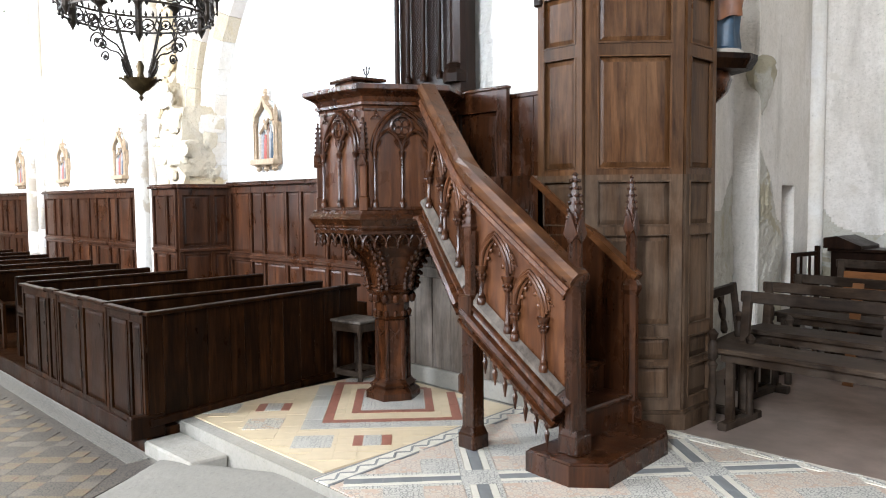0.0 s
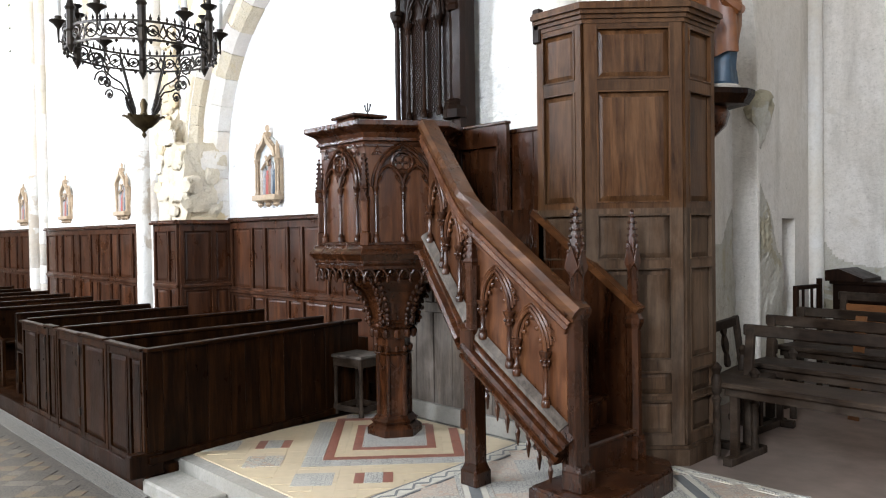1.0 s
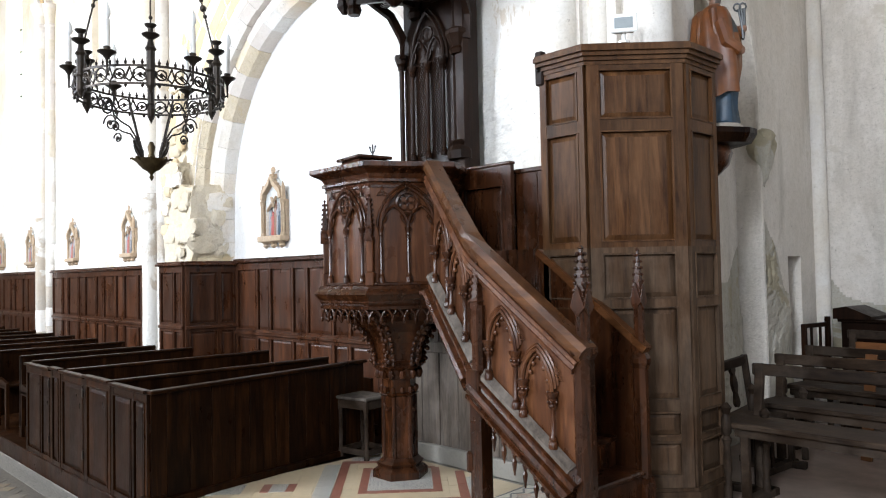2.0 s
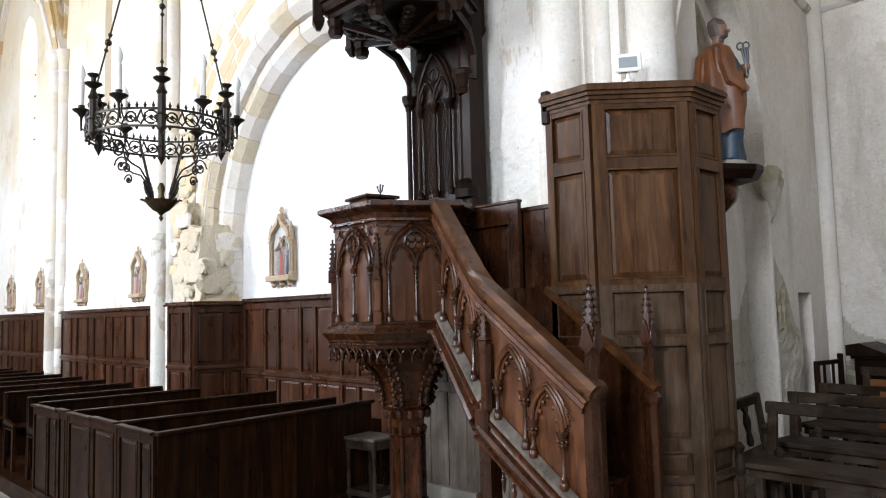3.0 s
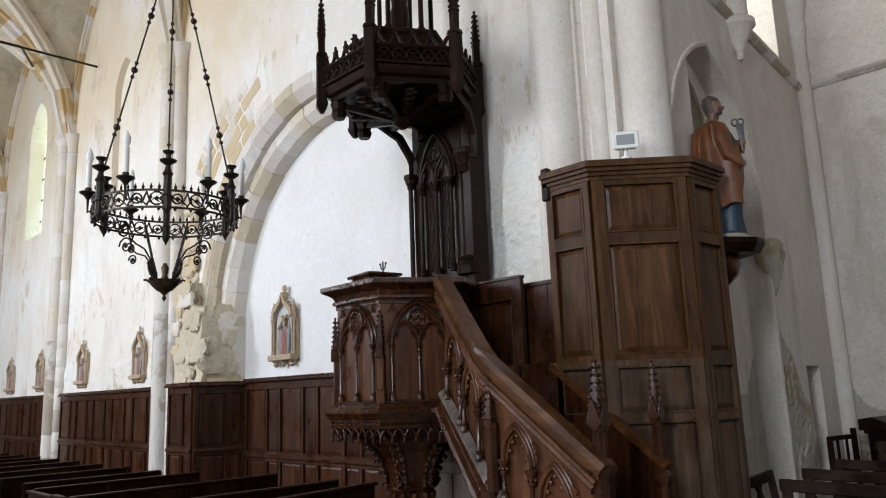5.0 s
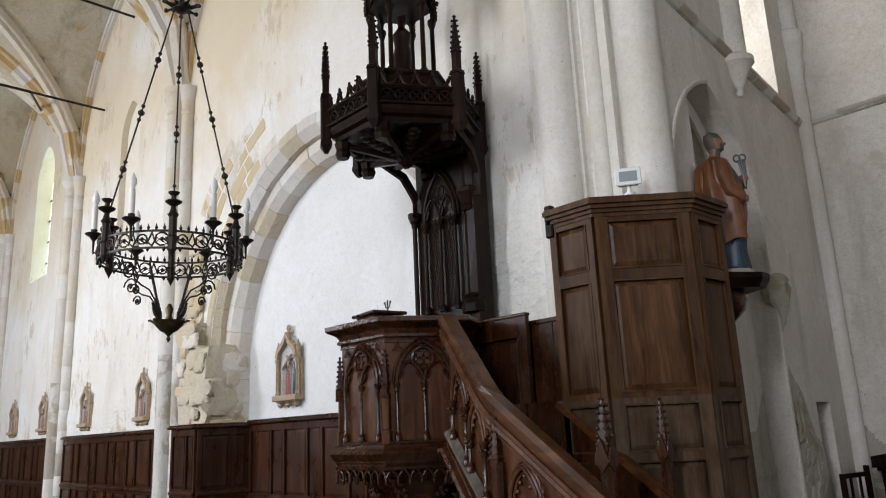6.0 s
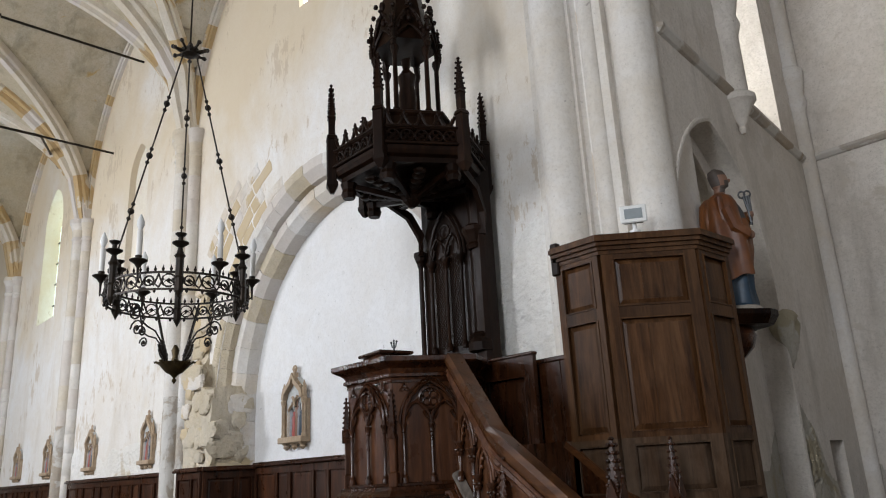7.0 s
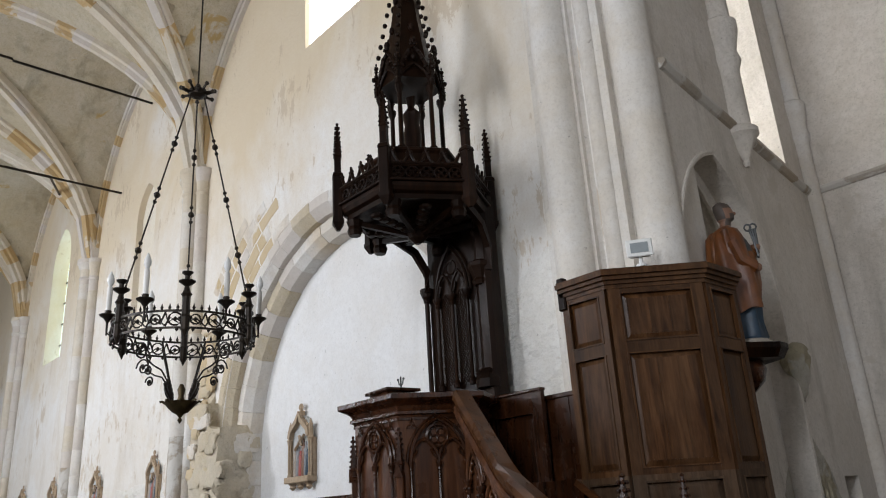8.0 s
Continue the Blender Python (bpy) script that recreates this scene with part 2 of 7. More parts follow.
STEEL = plain("grey_metal", (0.075, 0.078, 0.08), 0.45, 0.5, 0.3)


def ornament(name, ground, ink, scale, second=None, turn=0.0):
    """Glazed cement tile with a scrolling inlaid figure."""
    def build(nt, bsdf):
        co = coords(nt, (1, 1, 1), (0, 0, turn))
        v = nt.nodes.new("ShaderNodeTexVoronoi")
        v.feature, v.inputs["Scale"].default_value, v.inputs["Randomness"].default_value = "F1", scale, 0.45
        nt.links.new(co, v.inputs["Vector"])
        w = nt.nodes.new("ShaderNodeMath")
        w.operation, w.inputs[1].default_value = "MULTIPLY", 15.0
        nt.links.new(v.outputs["Distance"], w.inputs[0])
        sn = nt.nodes.new("ShaderNodeMath")
        sn.operation = "SINE"
        nt.links.new(w.outputs[0], sn.inputs[0])
        wear = noise_at(nt, co, 7.0, 6, 0.65)
        fig = ramp(nt, sn.outputs[0], (0.42, 0.0), (0.58, 1.0))
        col = mix(nt, fig, ground, ink)
        if second:
            col = mix(nt, ramp(nt, v.outputs["Color"], (0.6, 0.0), (0.65, 0.8)), col, second)
        col = mix(nt, ramp(nt, wear, (0.45, 0.0), (0.7, 0.65)), col, ground)
        nt.links.new(col, bsdf.inputs["Base Color"])
        bsdf.inputs["Roughness"].default_value = 0.42
        bump(nt, bsdf, wear, 0.15, 0.003)
    return material(name, build)


ORN_GREY = ornament("grey_scroll_tile", (0.47, 0.45, 0.4), (0.17, 0.165, 0.155), 34)
ORN_PINK = ornament("pink_figured_tile", (0.5, 0.43, 0.35), (0.29, 0.25, 0.22), 34, (0.44, 0.31, 0.23))
ORN_PALE = ornament("pale_figured_tile", (0.5, 0.47, 0.4), (0.16, 0.15, 0.14), 34, (0.44, 0.3, 0.2))
ORN_EDGE = ornament("border_tile", (0.2, 0.185, 0.16), (0.06, 0.058, 0.055), 30)
ORN_AISLE = ornament("dark_scroll_tile", (0.115, 0.1, 0.083), (0.035, 0.033, 0.031), 28)
AISLE_PALE = ornament("pale_aisle_tile", (0.165, 0.143, 0.112), (0.1, 0.09, 0.08), 36)
AISLE_OCHRE = ornament("ochre_aisle_tile", (0.175, 0.142, 0.092), (0.12, 0.09, 0.062), 30, (0.18, 0.11, 0.075))


def glow(name, colour, power):
    def build(nt, bsdf):
        co = coords(nt)
        n = noise_at(nt, co, 1.2, 3)
        c = mix(nt, n, colour, tuple(min(1.0, k * 1.1) for k in colour))
        nt.links.new(c, bsdf.inputs["Emission Color"])
        bsdf.inputs["Emission Strength"].default_value = power
        bsdf.inputs["Base Color"].default_value = (0.5, 0.6, 0.5, 1)
    return material(name, build)


OUTSIDE = glow("daylight_backdrop", (0.78, 1.0, 0.82), 2.3)
# emission that stands in for sunlit white plaster inside windows 3 and 4
GLOW_WHITE = glow("glowing_white_pane", (1.0, 0.98, 0.95), 4.5)


# ---- mesh helpers ----
def box(bm, x0, x1, y0, y1, z0, z1, m=None, bev=0.0):
    mat = Matrix.Translation(((x0 + x1) / 2, (y0 + y1) / 2, (z0 + z1) / 2)) @ Matrix.Diagonal((abs(x1 - x0), abs(y1 - y0), abs(z1 - z0), 1))
    vs = bmesh.ops.create_cube(bm, size=1, matrix=(m @ mat) if m else mat)["verts"]
    if bev:
        es = list({e for v in vs for e in v.link_edges})
        bmesh.ops.bevel(bm, geom=es, offset=bev, segments=1, affect="EDGES")


def prism(bm, pts, z0, z1, m=None, top=None):
    """Polygon pts (x, y), extruded from z0 to z1; top: another outline of as many points."""
    m = m or Matrix()
    lo = [bm.verts.new(m @ Vector((x, y, z0))) for x, y in pts]
    hi = [bm.verts.new(m @ Vector((x, y, z1))) for x, y in (top or pts)]
    n = len(pts)
    bm.faces.new(lo[::-1])
    bm.faces.new(hi)
    for i in range(n):
        bm.faces.new((lo[i], lo[(i + 1) % n], hi[(i + 1) % n], hi[i]))


def turned(bm, prof, n=12, rot=0.0, cx=0.0, cy=0.0, m=None, sx=1.0, sy=1.0):
    """Rings of n corners; prof: (radius, z) from the bottom up."""
    m = m or Matrix()
    rings = []
    for r, z in prof:
        rings.append([bm.verts.new(m @ Vector((cx + sx * r * math.cos(rot + 2 * math.pi * i / n), cy + sy * r * math.sin(rot + 2 * math.pi * i / n), z))) for i in range(n)])
    for a, b in zip(rings, rings[1:]):
        for i in range(n):
            bm.faces.new((a[i], a[(i + 1) % n], b[(i + 1) % n], b[i]))
    bm.faces.new(rings[0][::-1])
    bm.faces.new(rings[-1])


def sweep(bm, pts, prof, up=(0, 0, 1), closed=False):
    """Carries the outline prof (side, up) along the points."""
    pts = [Vector(p) for p in pts]
    n, k = len(pts), len(prof)
    up = Vector(up)
    rings = []
    for i, p in enumerate(pts):
        a = pts[(i - 1) % n] if (i or closed) else p
        b = pts[(i + 1) % n] if (i < n - 1 or closed) else p
        d = (b - a).normalized()
        side = d.cross(up)
        if side.length < 1e-4:
            side = d.cross(Vector((0.3, 1, 0.1)))
        side.normalize()
        u = side.cross(d).normalized()
        rings.append([bm.verts.new(p + side * s + u * t) for s, t in prof])
    pairs = list(zip(rings, rings[1:])) + ([(rings[-1], rings[0])] if closed else [])
    for a, b in pairs:
        for i in range(k):
            bm.faces.new((a[i], a[(i + 1) % k], b[(i + 1) % k], b[i]))
    if not closed:
        bm.faces.new(rings[0][::-1])
        bm.faces.new(rings[-1])


def circle(r, n=6):
    return [(r * math.cos(2 * math.pi * i / n), r * math.sin(2 * math.pi * i / n)) for i in range(n)]


def tube(bm, pts, r, n=6, closed=False, up=(0.13, 0.9, 0.4)):
    sweep(bm, pts, circle(r, n), up, closed)


def ball(bm, x, y, z, r, m=None, sz=1.0, n=8):
    mat = Matrix.Translation((x, y, z)) @ Matrix.Diagonal((r, r, r * sz, 1))
    bmesh.ops.create_uvsphere(bm, u_segments=n, v_segments=max(4, n - 2), radius=1, matrix=(m @ mat) if m else mat)


def part(name, bm, mat, parent=None, label="", smooth=False):
    me = bpy.data.meshes.new(name)
    bmesh.ops.recalc_face_normals(bm, faces=bm.faces)
    bm.to_mesh(me)
    bm.free()
    for m in (mat if isinstance(mat, (list, tuple)) else [mat]):
        me.materials.append(m)
    if smooth:
        me.shade_smooth()
        me.set_sharp_from_angle(angle=radians(40))
    ob = new(name, me)
    if parent:
        ob.parent = parent
    if label:
        ob["label"] = label
    return ob


def thing(name, m, label, category, group="", kind=""):
    ob = new(name)
    ob.matrix_world = m
    return tagged(ob, label, category, group, kind)


def pointed(x0, x1, z0, rise, n=8):
    """A pointed arch from (x0, z0) over to (x1, z0), as (x, z)."""
    h = (x1 - x0) / 2
    r = (h * h + rise * rise) / (2 * h)
    end = math.acos(max(-1, min(1, (r - h) / r)))
    left = [(x0 + r - r * math.cos(end * i / n), z0 + r * math.sin(end * i / n)) for i in range(n + 1)]
    return left + [(x0 + x1 - x, z) for x, z in left[-2::-1]]


def raised_panel(name, parent, m, w, h, mat, depth=0.012, edge=0.035, label=""):
    """A fielded panel, from (0, 0) to (w, h), which stands out towards local -y."""
    bm = bmesh.new()
    o = [(0, 0), (w, 0), (w, h), (0, h)]
    e = min(edge, w * 0.28, h * 0.28)
    i = [(e, e), (w - e, e), (w - e, h - e), (e, h - e)]
    a = [bm.verts.new(m @ Vector((x, 0, z))) for x, z in o]
    b = [bm.verts.new(m @ Vector((x, -depth, z))) for x, z in i]
    back = [bm.verts.new(m @ Vector((x, 0.01, z))) for x, z in o]
    bm.faces.new(b)
    for k in range(4):
        bm.faces.new((a[k], a[(k + 1) % 4], b[(k + 1) % 4], b[k]))
        bm.faces.new((back[k], back[(k + 1) % 4], a[(k + 1) % 4], a[k]))
    return part(name, bm, mat, parent, label)


def panelling(parent, m, width, z0, z1, cols, rows, mat, stile=0.05, rail=0.06, thick=0.03, bead=None, panel_mat=None, boards=1):
    """A framed and panelled sheet; cols and rows: the edges of the panels as pairs. Each panel is a part of its own."""
    edges = [0.0, *[c for p in cols for c in p], width]
    for a, b in zip(edges[::2], edges[1::2]):
        bm = bmesh.new()
        box(bm, a, b, -thick, 0.0, z0, z1, m)
        part("stile", bm, mat, parent)
    zed = [z0, *[c for p in rows for c in p], z1]
    for u0, u1 in cols:
        for a, b in zip(zed[::2], zed[1::2]):
            bm = bmesh.new()
            box(bm, u0, u1, -thick + 0.002, 0.0, a, b, m)
            part("rail", bm, mat, parent)
    for u0, u1 in cols:
        for v0, v1 in rows:
            raised_panel("panel", parent, m @ Matrix.Translation((u0, -0.004, v0)), u1 - u0, v1 - v0, panel_mat or mat)
            bm = bmesh.new()
            loop = [m @ Vector(p) for p in ((u0, -thick, v0), (u1, -thick, v0), (u1, -thick, v1), (u0, -thick, v1))]
            n = (m.to_3x3() @ Vector((0, -1, 0)))
            sweep(bm, loop, [(-0.007, -0.012), (0.007, -0.012), (0.007, 0.005), (-0.007, 0.005)], n, closed=True)
            part("bead", bm, bead or mat, parent)


def face_m(x, y, normal_deg, z=0.0):
    """Local x runs along a face, local -y points out of it along the angle normal_deg."""
    return pose(x, y, z, 0, 0, normal_deg + 90)


# ---- the large structure ----
def wall_sheet(name, m, length, z0, z1, thick, openings, mat, kind="structure", label="", seg=10):
    """A wall from u = 0 to length. openings: (u0, u1, sill, spring, rise); rise 0 gives a flat head."""
    heads = []
    us = {0.0, length}
    for u0, u1, sill, spring, rise in openings:
        line = pointed(u0, u1, spring, rise, seg) if rise else [(u0, spring), (u1, spring)]
        heads.append((u0, u1, sill, line))
        us |= {u for u, _ in line}
    us = sorted(us)

    def top(line, u):
        for (a, za), (b, zb) in zip(line, line[1:]):
            if a - 1e-6 <= u <= b + 1e-6:
                return za + (zb - za) * ((u - a) / (b - a) if b > a else 0)
        return line[0][1]
    bm = bmesh.new()

    def quad(*ps):
        bm.faces.new([bm.verts.new(m @ Vector(p)) for p in ps])
    for a, b in zip(us, us[1:]):
        if b - a < 1e-6:
            continue
        mid = (a + b) / 2
        cuts = sorted([(sill, line) for u0, u1, sill, line in heads if u0 < mid < u1], key=lambda c: c[0])
        la = lb = z0
        for sill, line in cuts:
            if sill > z0:
                for y in (0, thick):
                    quad((a, y, la), (b, y, lb), (b, y, sill), (a, y, sill))
                quad((a, 0, sill), (b, 0, sill), (b, thick, sill), (a, thick, sill))
            la, lb = top(line, a), top(line, b)
            quad((a, 0, la), (b, 0, lb), (b, thick, lb), (a, thick, la))
        for y in (0, thick):
            quad((a, y, la), (b, y, lb), (b, y, z1), (a, y, z1))
    for u0, u1, sill, line in heads:
        for u, z in (line[0], line[-1]):
            quad((u, 0, max(sill, z0)), (u, 0, z), (u, thick, z), (u, thick, max(sill, z0)))
    for u in (0, length):
        quad((u, 0, z0), (u, 0, z1), (u, thick, z1), (u, thick, z0))
    bmesh.ops.remove_doubles(bm, verts=bm.verts, dist=1e-4)
    ob = part(name, bm, mat)
    return tagged(ob, label, "wall", "", kind)


TOPZ = 10.6
NORTH = face_m(-29.0, Y1, -90)
wall_sheet("wall_north", NORTH, 26.1, 0, TOPZ, 0.42,
           [(12.3 - 0.62, 12.3 + 0.58, 5.0, 7.1, 0.8), (17.13 - 0.4, 17.13 + 0.42, 4.4, 6.55, 0.6), (20.23, 24.77, 0.0, 2.42, 2.45), (22.15, 23.4, 7.05, 8.6, 0.9)],
           PLASTER, label="limewashed nave wall with arched recess")
wall_sheet("wall_recess", face_m(-8.8, 4.552, -90), 5.1, 0, 4.85, 0.3, [], PLASTER_WHITE, label="white back wall of the arched recess")
# south, west and east walls stay out of view; dark to lower the fill
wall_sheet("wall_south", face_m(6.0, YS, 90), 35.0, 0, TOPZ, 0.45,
           [(6.0 - wx - ww / 2, 6.0 - wx + ww / 2, wz, wz + wh - 0.5, 0.6) for wx, wz, wh, ww, wp in SOUTH_WINDOWS], LOW_BOUNCE, label="unseen south wall, darkened to cut bounced light")
wall_sheet("wall_west", face_m(-29.0, YS, 0), 9.0, 0, TOPZ, 0.4, [], LOW_BOUNCE, label="unseen west wall, darkened to cut bounced light")
# the openings here only serve the added east lamps
wall_sheet("wall_east", face_m(6.0, 8.4, 180), 12.9, 0, TOPZ, 0.45, [(8.4 - wy - ww / 2, 8.4 - wy + ww / 2, wz, wz + wh - 0.5, 0.6) for wy, wz, wh, ww, wp in EAST_FILL], LOW_BOUNCE, label="unseen east wall with lamp openings, darkened to cut bounce")
wall_sheet("wall_chapel_end", face_m(-3.1, 8.16, -90), 9.3, 0, TOPZ, 0.4, [], PLASTER_GREY, label="damp grey plaster end wall")
CHAPEL = face_m(-2.43, 4.28, 7.9)
wall_sheet("wall_chapel_side", CHAPEL, 3.95, 0, TOPZ, 0.45,
           [(0.02, 1.97, 0.0, 2.9, 1.27), (2.74, 3.2, 0.6, 1.7, 0.0), (2.2, 3.17, 4.78, 7.3, 0.8)], PLASTER_GREY, label="damp plaster wall with a pointed niche")
wall_sheet("wall_blind_arch", CHAPEL @ Matrix.Translation((0, 0.2, 0)), 2.1, 0, 4.3, 0.2, [(0.5, 1.6, 2.4, 3.15, 0.87)], PLASTER_GREY, label="damp plaster back of the blind arch")
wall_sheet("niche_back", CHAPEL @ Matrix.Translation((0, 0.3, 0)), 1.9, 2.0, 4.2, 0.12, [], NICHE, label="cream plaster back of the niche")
wall_sheet("slot_back", CHAPEL @ Matrix.Translation((2.8, 0.16, 0)), 0.5, 0.4, 1.9, 0.2, [], PLASTER_GREY, label="back of the small wall slot")

# floors
bm = bmesh.new()
box(bm, -29.5, 6.2, -4.8, 4.7, -0.2, -0.012)
tagged(part("floor", bm, CONCRETE), "worn cement floor of the nave", "floor", "", "structure")
bm = bmesh.new()
prism(bm, [(-4.87, 2.15), (6, 2.15), (6, 8.4), (-4.87, 8.4)], -0.012, FLOOR2 - 0.012)
tagged(part("floor_choir", bm, MARBLE), "raised choir floor edged with pale stone", "floor", "", "structure")
bm = bmesh.new()
box(bm, -4.74, -4.1, 1.9, 2.148, -0.01, 0.085, bev=0.012)
for v in bm.verts:
    v.co += Vector((0, noise.noise(v.co * 6), noise.noise(v.co * 5 + Vector((3, 1, 0))))) * 0.008
tagged(part("stone_step", bm, MARBLE), "worn pale stone step below the choir floor", "step", "", "structure")
bm = bmesh.new()
rows_l = []
for j in range(25):
    y = -1.0 + 3.145 * j / 24
    left = -4.5 + 0.62 * (1.9 - y) if y < 1.9 else -4.5 + (y - 1.9) * 2.6
    rows_l.append([bm.verts.new((left + (3.0 - left) * (i / 30) ** 1.6, y, (0.012 + 0.1 * max(0.0, (y - 1.1) / 1.05) ** 1.5) * min(1.0, 0.15 + i / 5) + 0.004 * noise.noise(Vector((i * 0.5, y * 4, 0))))) for i in range(31)])
for a, c in zip(rows_l, rows_l[1:]):
    for i in range(30):
        bm.faces.new((a[i], a[i + 1], c[i + 1], c[i]))
tagged(part("floor_landing", bm, CONCRETE, smooth=True), "pale cement ramp in front of the step", "floor", "", "structure")
bm = bmesh.new()
box(bm, -3.4, 6, 4.16, 8.2, FLOOR2 - 0.01, FLOOR2 + 0.001)
tagged(part("floor_chapel", bm, HEX_FLOOR), "worn terracotta floor of the side chapel", "floor", "", "structure")

# vaults
SPRING = 6.35
APEX = 9.6
BAYS = [-29.0, -24.2, -19.3, -14.4, -9.75, -2.9]


def vault_rise(t, rise):
    """Height over the springing at t in -1..1 across a pointed barrel."""
    h = 1.0
    r = (h * h + rise * rise) / (2 * h)
    d = abs(t) + r - h
    return math.sqrt(max(0.0, r * r - d * d))


def vault_z(x, y, xa, xb):
    tx = (2 * x - xa - xb) / (xb - xa)
    ty = (2 * y - YS - Y1) / (Y1 - YS)
    k = (APEX - SPRING) / 1.25
    return SPRING + k * max(vault_rise(tx, 1.25), vault_rise(ty, 1.25))


for xa, xb in zip(BAYS, BAYS[1:]):
    bm = bmesh.new()
    N = 28
    grid = [[bm.verts.new((xa + (xb - xa) * i / N, YS + (Y1 - YS) * j / N, vault_z(xa + (xb - xa) * i / N, YS + (Y1 - YS) * j / N, xa, xb))) for j in range(N + 1)] for i in range(N + 1)]
    for i in range(N):
        for j in range(N):
            bm.faces.new((grid[i][j], grid[i + 1][j], grid[i + 1][j + 1], grid[i][j + 1]))
    tagged(part("ceiling", bm, VAULT), "stained cream vault between stone ribs", "vault", "", "structure")
# unseen ceiling of the crossing, dark so that it returns little light
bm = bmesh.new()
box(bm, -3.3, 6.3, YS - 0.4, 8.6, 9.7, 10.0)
tagged(part("ceiling", bm, LOW_BOUNCE), "unseen crossing ceiling, darkened to cut bounced light", "ceiling", "", "structure")
bm = bmesh.new()
box(bm, -29.5, -2.9, YS - 0.4, 5.0, 10.3, 10.6)
tagged(part("ceiling", bm, PLASTER_OLD), "roof slab over the vaults", "ceiling", "", "structure")

RIB = [(-0.11, 0.06), (-0.11, -0.06), (-0.085, -0.085), (-0.06, -0.08), (-0.05, -0.15), (0.05, -0.15), (0.06, -0.08), (0.085, -0.085), (0.11, -0.06), (0.11, 0.06)]
RIB_MATS = [RIB_CREAM, RIB_OCHRE, PALE_STONE]
random.seed(17)


def rib(name, path, prof, label):
    """A vault rib whose stones are whitewashed, pale or bared ochre, mostly ochre near the springing."""
    bm = bmesh.new()
    sweep(bm, path, prof)
    k = len(prof)
    bm.faces.ensure_lookup_table()
    for i in range(len(path) - 1):
        z = path[i][2]
        bare = 0.62 if z < 7.9 else 0.22
        kind = 1 if random.random() < bare else random.choice((0, 0, 2))
        for f in bm.faces[i * k:(i + 1) * k]:
            f.material_index = kind
    tagged(part(name, bm, RIB_MATS), label, "vault rib", "vault ribs", "structure")


for k, (xa, xb) in enumerate(zip(BAYS, BAYS[1:])):
    steps = 36
    for sgn in (1, -1):
        path = []
        for i in range(steps + 1):
            f = i / steps
            x = xa + (xb - xa) * f
            y = (YS + (Y1 - YS) * f) if sgn > 0 else (Y1 + (YS - Y1) * f)
            path.append((x, y, vault_z(x, y, xa, xb) + 0.02))
        rib("diagonal_rib", path, RIB, "limewashed stone diagonal vault rib, partly bared")
    path = [(xa, YS + (Y1 - YS) * i / steps, SPRING + (APEX - SPRING) / 1.25 * vault_rise(2 * i / steps - 1, 1.25) + 0.02) for i in range(steps + 1)]
    rib("transverse_rib", path, [(p * 1.5, q * 1.2) for p, q in RIB], "limewashed stone transverse vault rib, partly bared")
    path = [(xa + (xb - xa) * i / steps, Y1 - 0.02, SPRING + (APEX - SPRING) / 1.25 * vault_rise(2 * i / steps - 1, 1.25) + 0.02) for i in range(steps + 1)]
    rib("wall_rib", path, [(p * 0.8, q * 0.8) for p, q in RIB], "limewashed stone wall rib of the vault")


def wall_shaft(x, y, top):
    t = thing("wall_shaft", pose(x, y, 0), "slender grey stone wall shaft with a capital", "column", "wall shafts", "structure")
    for dx, dy, r in ((-0.14, -0.06, 0.105), (0.07, -0.12, 0.12), (0.23, -0.03, 0.09)):
        bm = bmesh.new()
        prof = [(r * 1.5, 0), (r * 1.5, 0.25), (r * 1.15, 0.36), (r, 0.4)]
        z = 0.4
        while z < top - 0.45:
            z = min(z + random.uniform(0.26, 0.46), top - 0.4)
            prof += [(r, z - 0.006), (r * 0.975, z - 0.003), (r, z)]
        prof += [(r * 1.16, top - 0.37), (r, top - 0.33), (r * 1.1, top - 0.2), (r * 1.4, top - 0.1), (r * 1.55, top - 0.08), (r * 1.55, top)]
        turned(bm, prof, 14, 0, dx, dy)
        bm.faces.ensure_lookup_table()
        kind = 0
        for i in range(len(prof) - 1):
            if prof[i + 1][1] - prof[i][1] > 0.05:
                zz = prof[i][1]
                kind = random.choice((0, 0, 1) if zz < 2.4 else (1, 1, 2, 3) if zz < 4.3 else (1, 2, 3))
            for f in bm.faces[i * 14:(i + 1) * 14]:
                f.material_index = kind
        part("shaft", bm, [STONE_GREY, STONE_WHITE, RIB_CREAM, PALE_STONE], t, smooth=True)
    bm = bmesh.new()
    box(bm, -0.2, 0.26, -0.08, 0.1, 0, top)
    part("backing", bm, STONE_WHITE, t)
    return t


for sx in (-9.75, -14.4, -19.3, -24.2):
    wall_shaft(sx, Y1 - 0.02, SPRING + 0.1)

# the pointed arch of the recess: two orders of voussoirs, each stone a piece of its own
arch_root = tagged(new("recess_arch"), "pointed arch of ochre and grey stones", "arch", "", "structure")


